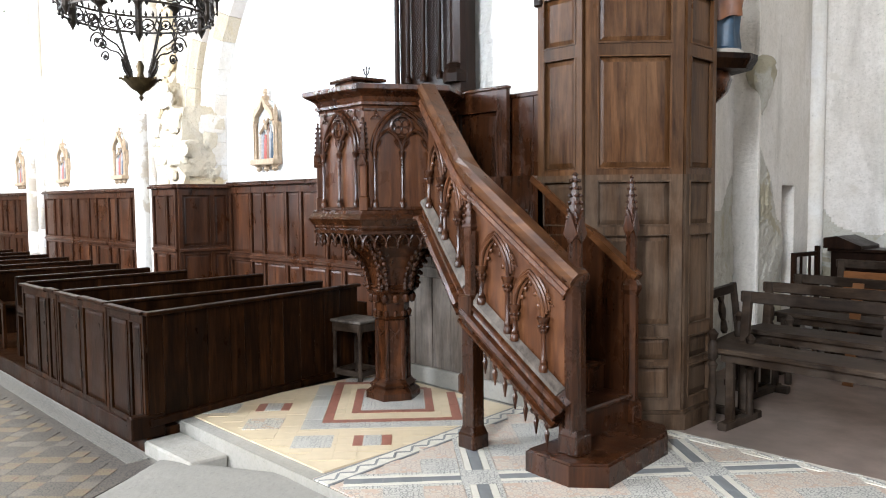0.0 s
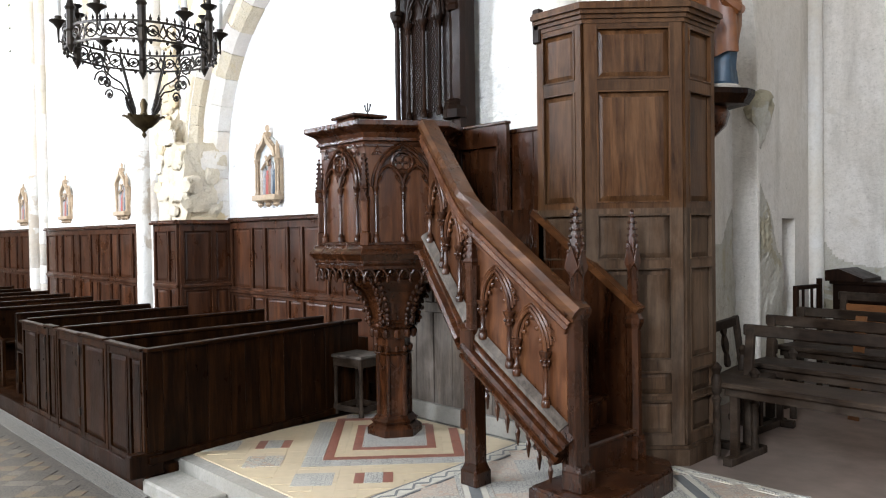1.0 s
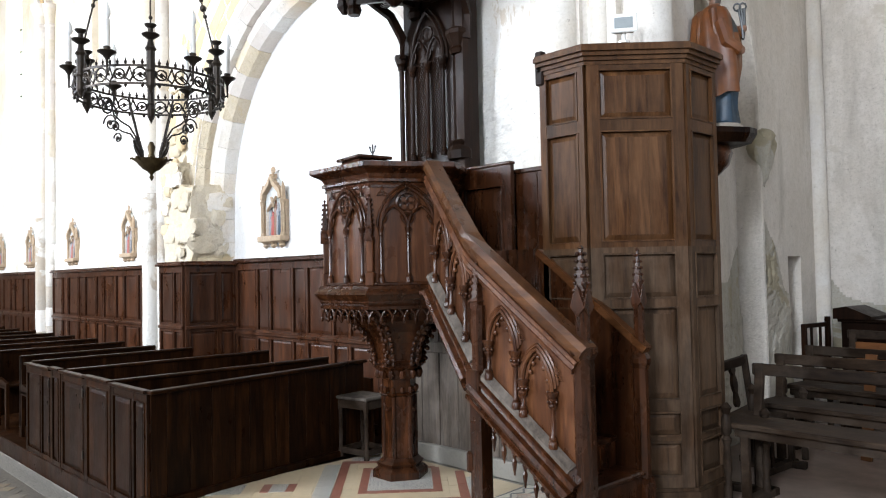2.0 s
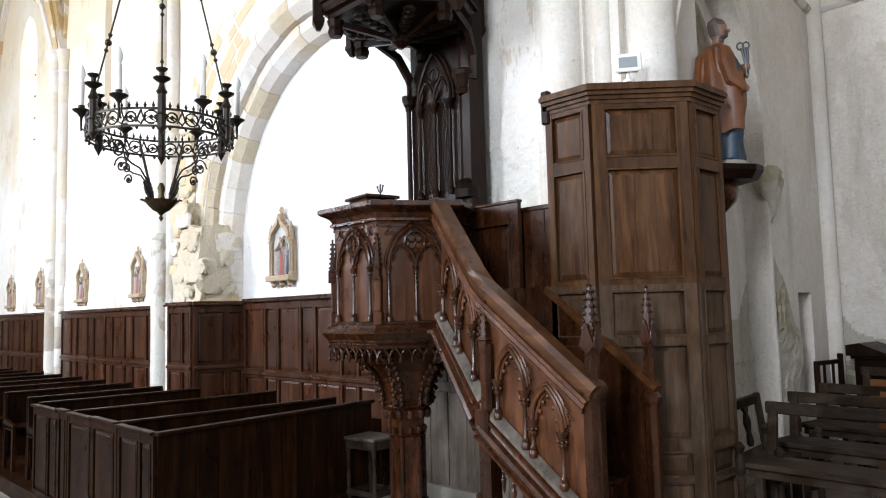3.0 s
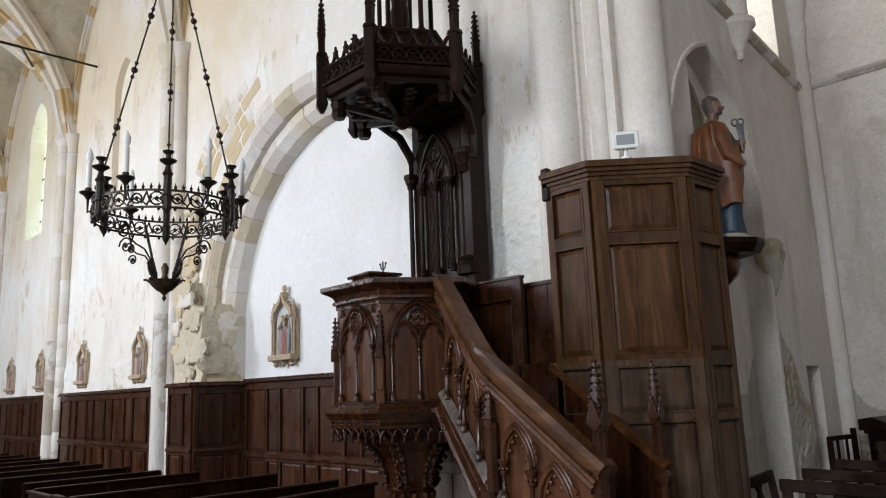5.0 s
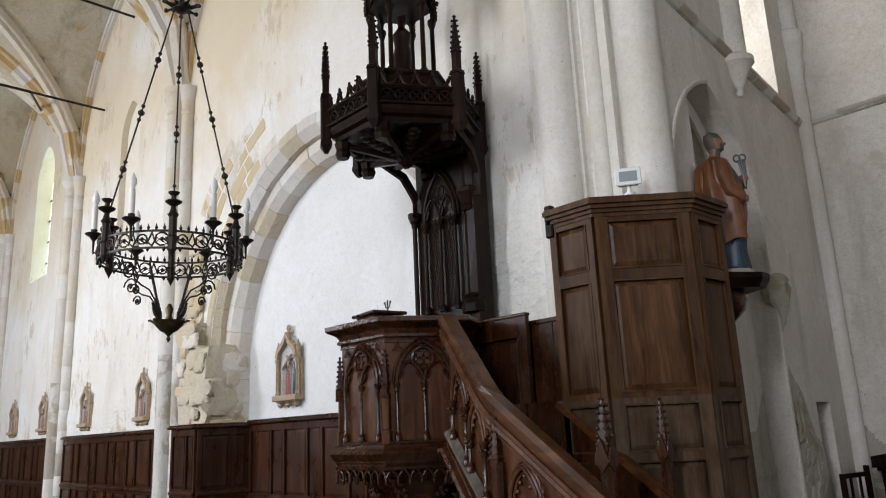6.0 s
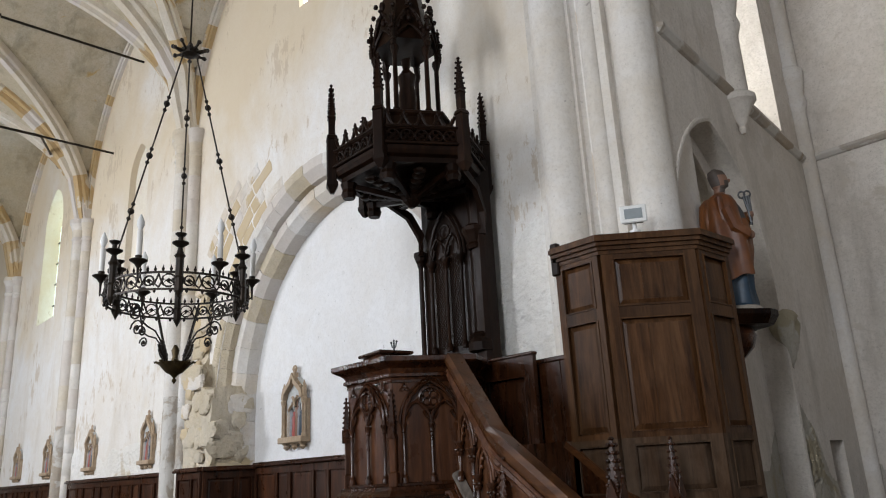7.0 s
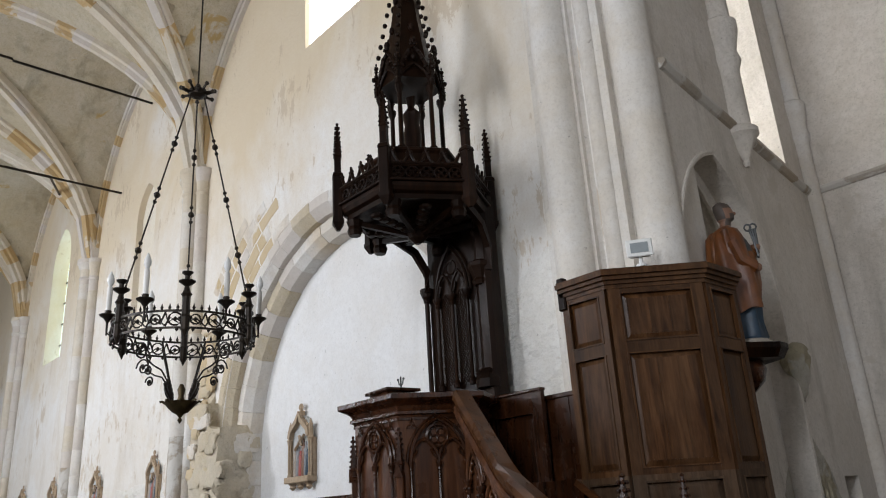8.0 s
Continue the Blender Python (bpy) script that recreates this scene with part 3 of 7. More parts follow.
def voussoirs(inner, section, n, mats):
    """Stones of one order; section: outline (distance from the inner line, depth y), swept along the arch."""
    line = pointed(*inner, 40)
    line = [(line[0][0], 1.75)] + line + [(line[-1][0], 1.75)]
    lens = [0.0]
    for (a, b), (c, d) in zip(line, line[1:]):
        lens.append(lens[-1] + math.hypot(c - a, d - b))

    def point(s, off, y):
        s = max(0, min(lens[-1] - 1e-6, s))
        i = max(k for k in range(len(lens) - 1) if lens[k] <= s)
        f = (s - lens[i]) / (lens[i + 1] - lens[i])
        (a, b), (c, d) = line[i], line[i + 1]
        tx, tz = c - a, d - b
        l = math.hypot(tx, tz)
        return Vector((a + tx * f - tz / l * off, y, b + tz * f + tx / l * off))
    cuts = [0.0]
    while cuts[-1] < lens[-1] - 0.12:
        cuts.append(cuts[-1] + lens[-1] / n * random.uniform(0.75, 1.3))
    cuts[-1] = lens[-1]
    for s0, s1 in zip(cuts, cuts[1:]):
        bm = bmesh.new()
        dy, dr = random.uniform(-0.006, 0.006), random.uniform(-0.008, 0.008)
        mid = [point((s0 + s1) / 2, o, y) for o, y in section]
        core = sum(mid, Vector()) / len(mid)
        rings = []
        for k, s in enumerate((s0 + 0.002, s0 + 0.014, (s0 + s1) / 2, s1 - 0.014, s1 - 0.002)):
            shrink = 0.985 if k in (0, 4) else 1.0
            ring_ = [point(s, o + dr, y + dy) for o, y in section]
            mean = sum(ring_, Vector()) / len(ring_)
            rings.append([bm.verts.new(mean + (v - mean) * shrink + 0.006 * noise.noise_vector(v * 11)) for v in ring_])
        m = len(section)
        for a, b in zip(rings, rings[1:]):
            for i in range(m):
                bm.faces.new((a[i], a[(i + 1) % m], b[(i + 1) % m], b[i]))
        bm.faces.new(rings[0][::-1])
        bm.faces.new(rings[-1])
        low = core.z < 3.3
        part("voussoir", bm, random.choice(mats[0] if low else mats[1]), arch_root)


random.seed(9)
ARCH = (-8.5, -4.5, 2.42, 2.15)
MIX_LOW, MIX_HIGH = [STONE_WHITE, STONE_ARCH, RUBBLE, RUBBLE, PALE_STONE, STONE_ARCH], [STONE_WHITE] * 6 + [PALE_STONE] * 4 + [STONE_ARCH, RUBBLE]
voussoirs(ARCH, [(0.42, Y1 - 0.016), (0.3, Y1 - 0.016), (0.2, Y1 + 0.08), (0.2, Y1 + 0.19), (0.42, Y1 + 0.19)], 27, (MIX_LOW, MIX_HIGH))
voussoirs(ARCH, [(0.24, Y1 + 0.15), (0.08, Y1 + 0.15), (0.0, Y1 + 0.24), (0.0, Y1 + 0.405), (0.24, Y1 + 0.405)], 25, (MIX_LOW, MIX_HIGH))
# ragged ochre stones bared over the arch
bared = tagged(new("bared_stones"), "ochre stones bared where the plaster fell", "stonework", "", "structure")
random.seed(21)
ACX, ACZ = -6.344, 2.42
r0 = 2.59
while r0 < 3.5:
    course = random.uniform(0.15, 0.22)
    r1 = r0 + course - 0.022
    a = radians(106 + max(0.0, (r0 - 2.75)) * 26 + random.uniform(0, 4))
    last = radians(143 - (r0 - 2.6) * 6)
    while a < last:
        da = random.uniform(0.24, 0.5) / r0
        if random.random() > 0.08 + 0.3 * (r0 - 2.6):
            bm = bmesh.new()
            pts = []
            for rr, aa in ((r0, a), (r0, a + da * 0.5), (r0, a + da - 0.008), ((r0 + r1) / 2, a + da - 0.006), (r1, a + da - 0.01), (r1, a + da * 0.5), (r1, a), ((r0 + r1) / 2, a)):
                rr += random.uniform(-0.014, 0.014)
                aa += random.uniform(-0.004, 0.004)
                pts.append((ACX + rr * math.cos(aa), ACZ + rr * math.sin(aa)))
            cx_, cz_ = sum(q[0] for q in pts) / 8, sum(q[1] for q in pts) / 8
            mm = Matrix(((1, 0, 0, 0), (0, 0, -1, Y1 + 0.03), (0, 1, 0, 0), (0, 0, 0, 1)))
            prism(bm, pts, 0, 0.032, mm)
            prism(bm, pts, 0.032, 0.036 + random.uniform(0, 0.004), mm, [(cx_ + (x - cx_) * 0.9, cz_ + (z - cz_) * 0.88) for x, z in pts])
            part("stone", bm, random.choice([OCHRE_STONE, OCHRE_STONE, OCHRE_STONE, PALE_STONE, STONE_ARCH]), bared)
        a += da
    r0 += course

# rubble pier at the springing of the arch
pier = thing("rubble_pier", pose(-8.9, Y1, 0), "rough rubble stone pier with bared masonry", "pier", "", "structure")
random.seed(5)
bm = bmesh.new()
box(bm, -0.37, 0.39, -0.15, 0.39, 1.5, 2.72)
box(bm, -0.37, 0.06, -0.12, 0.1, 2.72, 3.0)
box(bm, -0.37, -0.05, -0.04, 0.1, 3.0, 4.2)
bmesh.ops.subdivide_edges(bm, edges=bm.edges[:], cuts=22, use_grid_fill=True)
for v in bm.verts:
    big, small = noise.noise_vector(v.co * 4.5), noise.noise_vector(v.co * 15 + Vector((7, 2, 1)))
    v.co += big * 0.055 + small * 0.02 + noise.noise_vector(v.co * 40) * 0.007
part("core", bm, RUBBLE, pier, "rough lime mortar and broken stone", smooth=True)
for k in range(46):
    z = random.uniform(1.75, 3.0) if k < 34 else random.uniform(3.0, 4.1)
    side = k % 3 == 0 and z < 2.65
    if side:
        c = Vector((0.4, random.uniform(-0.1, 0.3), z))
    else:
        right = 0.36 if z < 2.65 else (0.02 if z < 3.0 else -0.1)
        c = Vector((random.uniform(-0.34, right), -0.16 if z < 2.95 else -0.05, z))
    bm = bmesh.new()
    bmesh.ops.create_icosphere(bm, subdivisions=3, radius=1.0)
    wx, wz = random.uniform(0.08, 0.17), random.uniform(0.06, 0.12)
    for v in bm.verts:
        q = v.co.copy()
        m_ = max(abs(q.x), abs(q.y), abs(q.z))
        q = q.lerp(q / m_, 0.55)
        q += noise.noise_vector(q * 1.6 + c * 9) * 0.28 + noise.noise_vector(q * 5 + c * 5) * 0.08
        v.co = c + (Vector((q.x * 0.035, q.y * wx, q.z * wz)) if side else Vector((q.x * wx, q.y * 0.035, q.z * wz)))
    part("stone", bm, random.choice([RUBBLE, RUBBLE, RUBBLE, RUBBLE, OCHRE_STONE, STONE_ARCH]), pier, smooth=True)

# compound pier of the crossing
cpier = thing("compound_pier", pose(-2.95, 4.3, 0), "whitewashed compound pier with clustered shafts", "pier", "", "structure")
bm = bmesh.new()
prism(bm, [(-0.45, -0.12), (-0.12, -0.24), (0.12, -0.1), (0.34, 0.02), (0.45, 0.2), (0.4, 0.6), (-0.45, 0.6)], FLOOR2, 9.7)
part("core", bm, STONE_WHITE, cpier)
for dx, dy, r in ((-0.17, -0.21, 0.15), (0.09, -0.09, 0.075), (0.385, 0.015, 0.155)):
    bm = bmesh.new()
    turned(bm, [(r * 1.2, FLOOR2), (r * 1.2, 0.5), (r, 0.6), (r, 9.7)], 24, 0, dx, dy)
    part("shaft", bm, STONE_WHITE, cpier, smooth=True)
bm = bmesh.new()
for dx, dy in ((-0.03, -0.17), (0.2, -0.09), (-0.36, -0.19)):
    box(bm, dx - 0.035, dx + 0.035, dy - 0.035, dy + 0.035, FLOOR2, 9.7, pose(0, 0, 0, 0, 0, 0))
part("fillets", bm, STONE_WHITE, cpier)

# mouldings of the chapel wall
def moulding(name, pts, prof, mat, label, up=(0, 0, 1)):
    bm = bmesh.new()
    sweep(bm, pts, prof, up)
    return tagged(part(name, bm, mat), label, "moulding", "", "structure")


STRING = [(-0.02, -0.05), (0.025, -0.035), (0.055, 0.0), (0.055, 0.025), (-0.02, 0.06)]
moulding("string_course", [CHAPEL @ Vector((u, 0.0, 4.63)) for u in (3.92, 0.2)], [(-p, q) for p, q in STRING], STONE_GREY, "weathered stone string course")
moulding("string_course", [(-2.98, 8.16, 4.66), (6.0, 8.16, 4.66)], STRING, STONE_GREY, "weathered stone string course")
out = (CHAPEL.to_3x3() @ Vector((0, -1, 0)))
for y_, line_ in ((0.0, pointed(0.03, 1.985, 2.9, 1.28, 14)), (0.2, pointed(0.49, 1.61, 3.15, 0.88, 14))):
    moulding("arch_moulding", [CHAPEL @ Vector((u, y_, z)) for u, z in line_] + [CHAPEL @ Vector((line_[-1][0], y_, 0.3 if y_ == 0.0 else 2.4))], [(-0.016, -0.02), (0.03, -0.02), (0.03, 0.006), (0.004, 0.016), (-0.012, 0.012)], PLASTER_GREY, "plastered edge of a pointed wall arch", out)
for u, r, z0, z1 in ((3.84, 0.085, 0.1, 9.7), (1.72, 0.1, 4.5, 9.7)):
    bm = bmesh.new()
    prof = [(r, z0 + 0.4), (r, 5.2), (r * 1.35, 5.3), (r * 1.1, 5.4), (r * 1.6, 5.62), (r * 1.6, 5.7), (r * 1.15, 5.74), (r * 1.1, z1)]
    if z0 > 1:
        prof = [(0.02, z0 - 0.24), (0.035, z0 - 0.2), (0.025, z0 - 0.18), (0.06, z0 - 0.1), (0.12, z0 + 0.03), (0.15, z0 + 0.05), (0.15, z0 + 0.1)] + [(r, z0 + 0.14)] + prof[1:]
    else:
        prof = [(r * 1.4, z0), (r * 1.4, z0 + 0.3)] + prof
    turned(bm, prof, 16, 0, m=CHAPEL @ Matrix.Translation((u, -0.04, 0)))
    tagged(part("chapel_shaft", bm, PLASTER_GREY if z0 > 1 else STONE_WHITE, smooth=True), "slender stone wall shaft", "column", "", "structure")
bm = bmesh.new()
turned(bm, [(0.03, 2.28), (0.07, 2.36), (0.1, 2.46), (0.15, 2.52), (0.17, 2.62), (0.14, 2.7), (0.08, 2.74)], 12, m=CHAPEL @ Matrix.Translation((2.05, 0, 0)), sy=0.55)
bmesh.ops.subdivide_edges(bm, edges=bm.edges, cuts=2, use_grid_fill=True)
for v in bm.verts:
    v.co += Vector((noise.noise(v.co * 9), noise.noise(v.co * 8 + Vector((3, 1, 2))), noise.noise(v.co * 7))) * 0.05
tagged(part("stone_stump", bm, PLASTER_FLAKED), "broken stump of a stone corbel", "corbel", "", "structure")


def window(name, m, w, sill, spring, rise, depth=0.34, glass=None, label="arched leaded window with pale green glass"):
    t = thing(name, m, label, "window", "windows", "structure")
    bm = bmesh.new()
    outline = [(-w / 2 - 0.02, sill - 0.02)] + pointed(-w / 2 - 0.02, w / 2 + 0.02, spring, rise + 0.02, 8) + [(w / 2 + 0.02, sill - 0.02)]
    prism(bm, outline, depth, depth + 0.012, Matrix(((1, 0, 0, 0), (0, 0, 1, 0), (0, 1, 0, 0), (0, 0, 0, 1))))
    part("pane", bm, glass or OUTSIDE, t)
    if glass is PLASTER_OLD:
        return t
    bm = bmesh.new()
    for k in range(1, 5):
        zz = sill + (spring - sill) * k / 4.5
        box(bm, -w / 2, w / 2, depth - 0.03, depth - 0.005, zz - 0.012, zz + 0.012)
    if glass is GLOW_WHITE:
        bm.free()
        return t
    part("saddle_bar_set", bm, IRON, t)
    return t


window("window_1", NORTH @ Matrix.Translation((12.28, 0, 0)), 1.2, 5.0, 7.1, 0.8, 0.3)
window("window_2", NORTH @ Matrix.Translation((17.14, 0, 0)), 0.82, 4.4, 6.55, 0.6, 0.1, PLASTER_OLD, "blocked lancet window, plastered over")
# window 3 glows in place of its sunlit sill; window 4's pane lights the reveal
window("window_3", NORTH @ Matrix.Translation((22.775, 0, 0)), 1.25, 7.05, 8.6, 0.9, 0.06, GLOW_WHITE, "tall arched window, glowing pane for its sunlit white sill")
window("window_4", CHAPEL @ Matrix.Translation((2.685, 0, 0)), 0.97, 4.78, 7.3, 0.8, 0.4, GLOW_WHITE, "narrow arched window, glowing pane added to light its reveal")


# ---- wainscot of the nave wall ----
def wainscot(x0, x1, y, top, mid, n, normal=-90):
    length = math.hypot(x1[0] - x0[0], x1[1] - x0[1]) if isinstance(x0, tuple) else x1 - x0
    at = face_m(*x0, normal) if isinstance(x0, tuple) else face_m(x0, y, normal)
    t = thing("wainscot", at, "brown panelled wall wainscot with a capping rail", "wainscot", "wainscots", "structure")
    cols = []
    u = 0.05
    pitch = (length - 0.05) / n
    for i in range(n):
        a = u + i * pitch
        cols += [(a, a + pitch * 0.56), (a + pitch * 0.56 + 0.045, a + pitch - 0.05)]
    panelling(t, Matrix(), length, 0, top - 0.05, cols, [(0.18, mid - 0.05), (mid + 0.05, top - 0.13)], WAINSCOT)
    bm = bmesh.new()
    box(bm, -0.02, length + 0.02, -0.075, 0.02, top - 0.05, top - 0.02, bev=0.006)
    box(bm, -0.01, length + 0.01, -0.055, 0.02, top - 0.02, top, bev=0.006)
    part("capping", bm, WAINSCOT, t)
    bm = bmesh.new()
    box(bm, 0, length, -0.05, 0, mid - 0.02, mid + 0.02, bev=0.008)
    part("mid_rail", bm, WAINSCOT, t)
    return t


wainscot(-14.1, -10.05, 4.12, 1.8, 1.01, 5)
wainscot(-19.0, -14.7, 4.12, 1.8, 1.01, 5)
wainscot(-23.9, -19.6, 4.12, 1.8, 1.01, 5)
wainscot(-8.38, -4.55, 4.52, 1.83, 0.95, 5)
wainscot((-9.15, 3.9), (-8.5, 3.9), 0, 1.81, 1.03, 1)
wainscot((-8.5, 3.9), (-8.4, 4.52), 0, 1.81, 1.03, 1, -9)

# cladding behind the pulpit and its stair
clad = thing("back_panelling", face_m(-4.62, 3.98, -90), "tall wooden panelling, grey below and brown above", "panelling", "", "structure")
bm = bmesh.new()
box(bm, 0, 1.58, -0.06, 0, FLOOR2, FLOOR2 + 0.13, bev=0.006)
part("plinth", bm, CONCRETE, clad, "grey stone plinth")
for k in range(8):
    bm = bmesh.new()
    box(bm, 0.2 * k + 0.002, 0.2 * k + 0.196 - 0.02 * (k == 7), -0.028 - 0.003 * (k % 2), 0, FLOOR2 + 0.13, 1.0, bev=0.003)
    part("board", bm, GREY_WOOD, clad)
bm = bmesh.new()
box(bm, 0, 1.58, -0.045, 0, 1.0, 1.08, bev=0.006)
part("rail", bm, GREY_WOOD, clad)
for k in range(8):
    bm = bmesh.new()
    box(bm, 0.2 * k + 0.002, 0.2 * k + 0.196 - 0.02 * (k == 7), -0.026 - 0.003 * (k % 2), 0, 1.08, 1.42 if k < 4 else 2.28, bev=0.003)
    part("board", bm, GREY_WOOD if k < 4 else OAK, clad)
bm = bmesh.new()
box(bm, 0.74, 1.58, -0.04, 0, 2.28, 2.31, bev=0.005)
part("capping", bm, OAK, clad)
gate = thing("stair_door", face_m(-3.92, 3.9, -90), "open brown panelled door of the pulpit stair", "door")
panelling(gate, Matrix(), 0.54, 1.15, 2.34, [(0.07, 0.46)], [(1.25, 2.2)], OAK, thick=0.035)
bm = bmesh.new()
box(bm, -0.01, 0.55, -0.05, 0.005, 2.34, 2.36, bev=0.004)
part("capping", bm, OAK, gate)


def flaking(m, u0, u1, z0, z1, edge, spread, mat, label, seed, face=0.004):
    """A sheet of broken plaster on a wall: deepest below the height edge, fading out above it."""
    bm = bmesh.new()
    nx, nz = int((u1 - u0) / 0.028), int((z1 - z0) / 0.025)
    off = Vector((seed, 0, seed * 2))
    sheet = []
    for i in range(nx + 1):
        col = []
        for j in range(nz + 1):
            u, z = u0 + (u1 - u0) * i / nx, z0 + (z1 - z0) * j / nz
            v = Vector((u, 0, z)) + off
            fall = max(0.0, min(1.0, (edge + spread * noise.noise(v * 1.4) - z) / 0.3))
            step = 1.0 if noise.noise(v * 2.6) + 0.4 * noise.noise(v * 8) > 0.02 else 0.25
            y = -face - fall * (0.006 + 0.012 * step + 0.009 * noise.noise(v * 9) + 0.008 * noise.noise(v * 21)) * (1 if fall > 0 else 0)
            if fall == 0.0:
                y = 0.006
            col.append(bm.verts.new(m @ Vector((u, y, z))))
        sheet.append(col)
    for i in range(nx):
        for j in range(nz):
            bm.faces.new((sheet[i][j], sheet[i + 1][j], sheet[i + 1][j + 1], sheet[i][j + 1]))
    tagged(part("wall_patch", bm, mat), label, "wall", "", "structure")


flaking(NORTH, 24.7, 26.0, 2.0, 4.3, 3.3, 0.6, PLASTER_ROUGH, "flaking whitewash over rough wall stones", 0)
flaking(CHAPEL, 1.975, 2.73, 0.15, 2.6, 1.9, 0.8, PLASTER_FLAKED, "flaking damp plaster of the chapel wall", 7)
flaking(CHAPEL @ Matrix.Translation((0, 0.2, 0)), 0.1, 1.95, 0.15, 2.6, 1.6, 0.7, PLASTER_FLAKED, "flaking damp plaster of the blind arch", 5)
flaking(face_m(-2.97, 8.16, -90), 0.1, 5.0, 0.15, 2.2, 1.3, 0.8, PLASTER_FLAKED, "damp stained foot of the chapel end wall", 3)
flaking(NORTH, 14.9, 19.0, 1.7, 4.6, 2.1, 1.3, PLASTER_ROUGH, "flaking whitewash of the nave wall", 11)


# ---- panelled casing of the crossing pier ----
casing = thing("pier_casing", pose(-2.72, 3.83, 0), "tall faded oak panelled casing round the pier", "casing", "", "structure")
CAS = [(-3.06, 3.83), (-2.72, 3.83), (-2.305, 4.245), (-2.305, 4.62)]
ROWS_Z = [(0.36, 0.56), (0.6, 0.74), (0.82, 1.37), (1.43, 1.70), (1.78, 2.45), (2.53, 2.83)]
casing_inv = casing.matrix_world.inverted()
for (ax, ay), (bx, by), ang, st in ((CAS[0], CAS[1], -90, 0.05), (CAS[1], CAS[2], -45, 0.075), (CAS[2], CAS[3], 0, 0.05)):
    w = math.hypot(bx - ax, by - ay)
    side = part("side", bmesh.new(), CASING, casing)
    side.matrix_local = casing_inv @ face_m(ax, ay, ang)
    panelling(side, Matrix(), w, FLOOR2, 1.74, [(st, w - st)], ROWS_Z[:4], CASING_WORN, thick=0.03)
    panelling(side, Matrix(), w, 1.74, 2.9, [(st, w - st)], ROWS_Z[4:], CASING, thick=0.03)
    if ang == -45:
        for v0, v1 in (ROWS_Z[2], ROWS_Z[4], ROWS_Z[5]):
            a, b = st + 0.036, w - st - 0.036
            cutsx = [a, a + (b - a) * 0.36, a + (b - a) * 0.7, b]
            for kk in range(3):
                bm = bmesh.new()
                box(bm, cutsx[kk] + 0.0012, cutsx[kk + 1] - 0.0012, -0.0185 - 0.0006 * (kk % 2), -0.01, v0 + 0.037, v1 - 0.037)
                part("board", bm, CASING if v0 > 1.5 else CASING_WORN, side)


def offset_line(line, d):
    """The casing's plan line, moved outwards by d."""
    res = []
    for i, p in enumerate(line):
        dirs = []
        if i:
            dirs.append((Vector(p) - Vector(line[i - 1])).normalized())
        if i < len(line) - 1:
            dirs.append((Vector(line[i + 1]) - Vector(p)).normalized())
        ns = [Vector((v.y, -v.x)) for v in dirs]
        n = sum(ns, Vector((0, 0))).normalized()
        k = d / n.dot(ns[0])
        res.append((p[0] + n.x * k, p[1] + n.y * k))
    return res


for nm, layers in (("cornice", ((0.035, 2.86, 2.885), (0.05, 2.885, 2.91), (0.07, 2.91, 2.935), (0.09, 2.935, 2.965), (0.075, 2.965, 2.98))), ("plinth", ((0.055, FLOOR2, 0.27), (0.04, 0.27, 0.29)))):
    bm = bmesh.new()
    for d, za, zb in layers:
        o = offset_line(CAS, d)
        inner = [(-2.45, 4.62), (-2.8, 4.15), (-3.06, 4.1)] if nm == "plinth" else [(-2.45, 4.66), (-2.85, 4.3), (-3.06, 4.1)]
        prism(bm, [(x + 2.72, y - 3.83) for x, y in o + inner], za, zb)
    part(nm, bm, CASING if nm == "cornice" else CASING_WORN, casing)
bm = bmesh.new()
box(bm, -0.36, -0.3, -0.05, 0.0, 2.8, 3.02, bev=0.008)
tagged(part("bracket", bm, DARK_OAK, casing), "small dark wooden bracket")

# ---- pulpit ----
PX, PY = -4.18, 3.515
pulpit = thing("pulpit", pose(PX, PY, FLOOR2), "carved oak gothic pulpit on a single column", "pulpit")
ZB = FLOOR2
R = 0.495
SIX = 2 * math.pi / 6


def hexring(bm, prof, m=None):
    turned(bm, [(r, z - ZB) for r, z in prof], 6, 0, m=m)


bm = bmesh.new()
hexring(bm, [(0.2, 0.17), (0.2, 0.22), (0.185, 0.235), (0.16, 0.25), (0.175, 0.275), (0.15, 0.29), (0.135, 0.31)])
part("base", bm, OAK, pulpit)
bm = bmesh.new()
hexring(bm, [(0.115, 0.31), (0.115, 0.74)])
part("column", bm, OAK, pulpit)
for i in range(6):
    a = SIX * i
    bm = bmesh.new()
    tube(bm, [(0.115 * math.cos(a), 0.115 * math.sin(a), 0.14), (0.115 * math.cos(a), 0.115 * math.sin(a), 0.57)], 0.016, 8)
    part("angle_shaft", bm, OAK, pulpit, smooth=True)
    bm = bmesh.new()
    b = a + SIX / 2
    c0 = 0.1
    x, y = c0 * math.cos(b), c0 * math.sin(b)
    sx, sy = -math.sin(b) * 0.052, math.cos(b) * 0.052
    tube(bm, [(x - sx, y - sy, 0.52), (x + math.cos(b) * 0.01, y + math.sin(b) * 0.01, 0.47), (x + sx, y + sy, 0.52)], 0.009, 6)
    part("cusp", bm, OAK, pulpit, smooth=True)
bm = bmesh.new()
hexring(bm, [(0.12, 0.74), (0.145, 0.755), (0.12, 0.77), (0.125, 0.86), (0.16, 0.93), (0.185, 0.95), (0.17, 0.965), (0.19, 0.985), (0.17, 1.0)])
cap = part("capital", bm, OAK, pulpit)
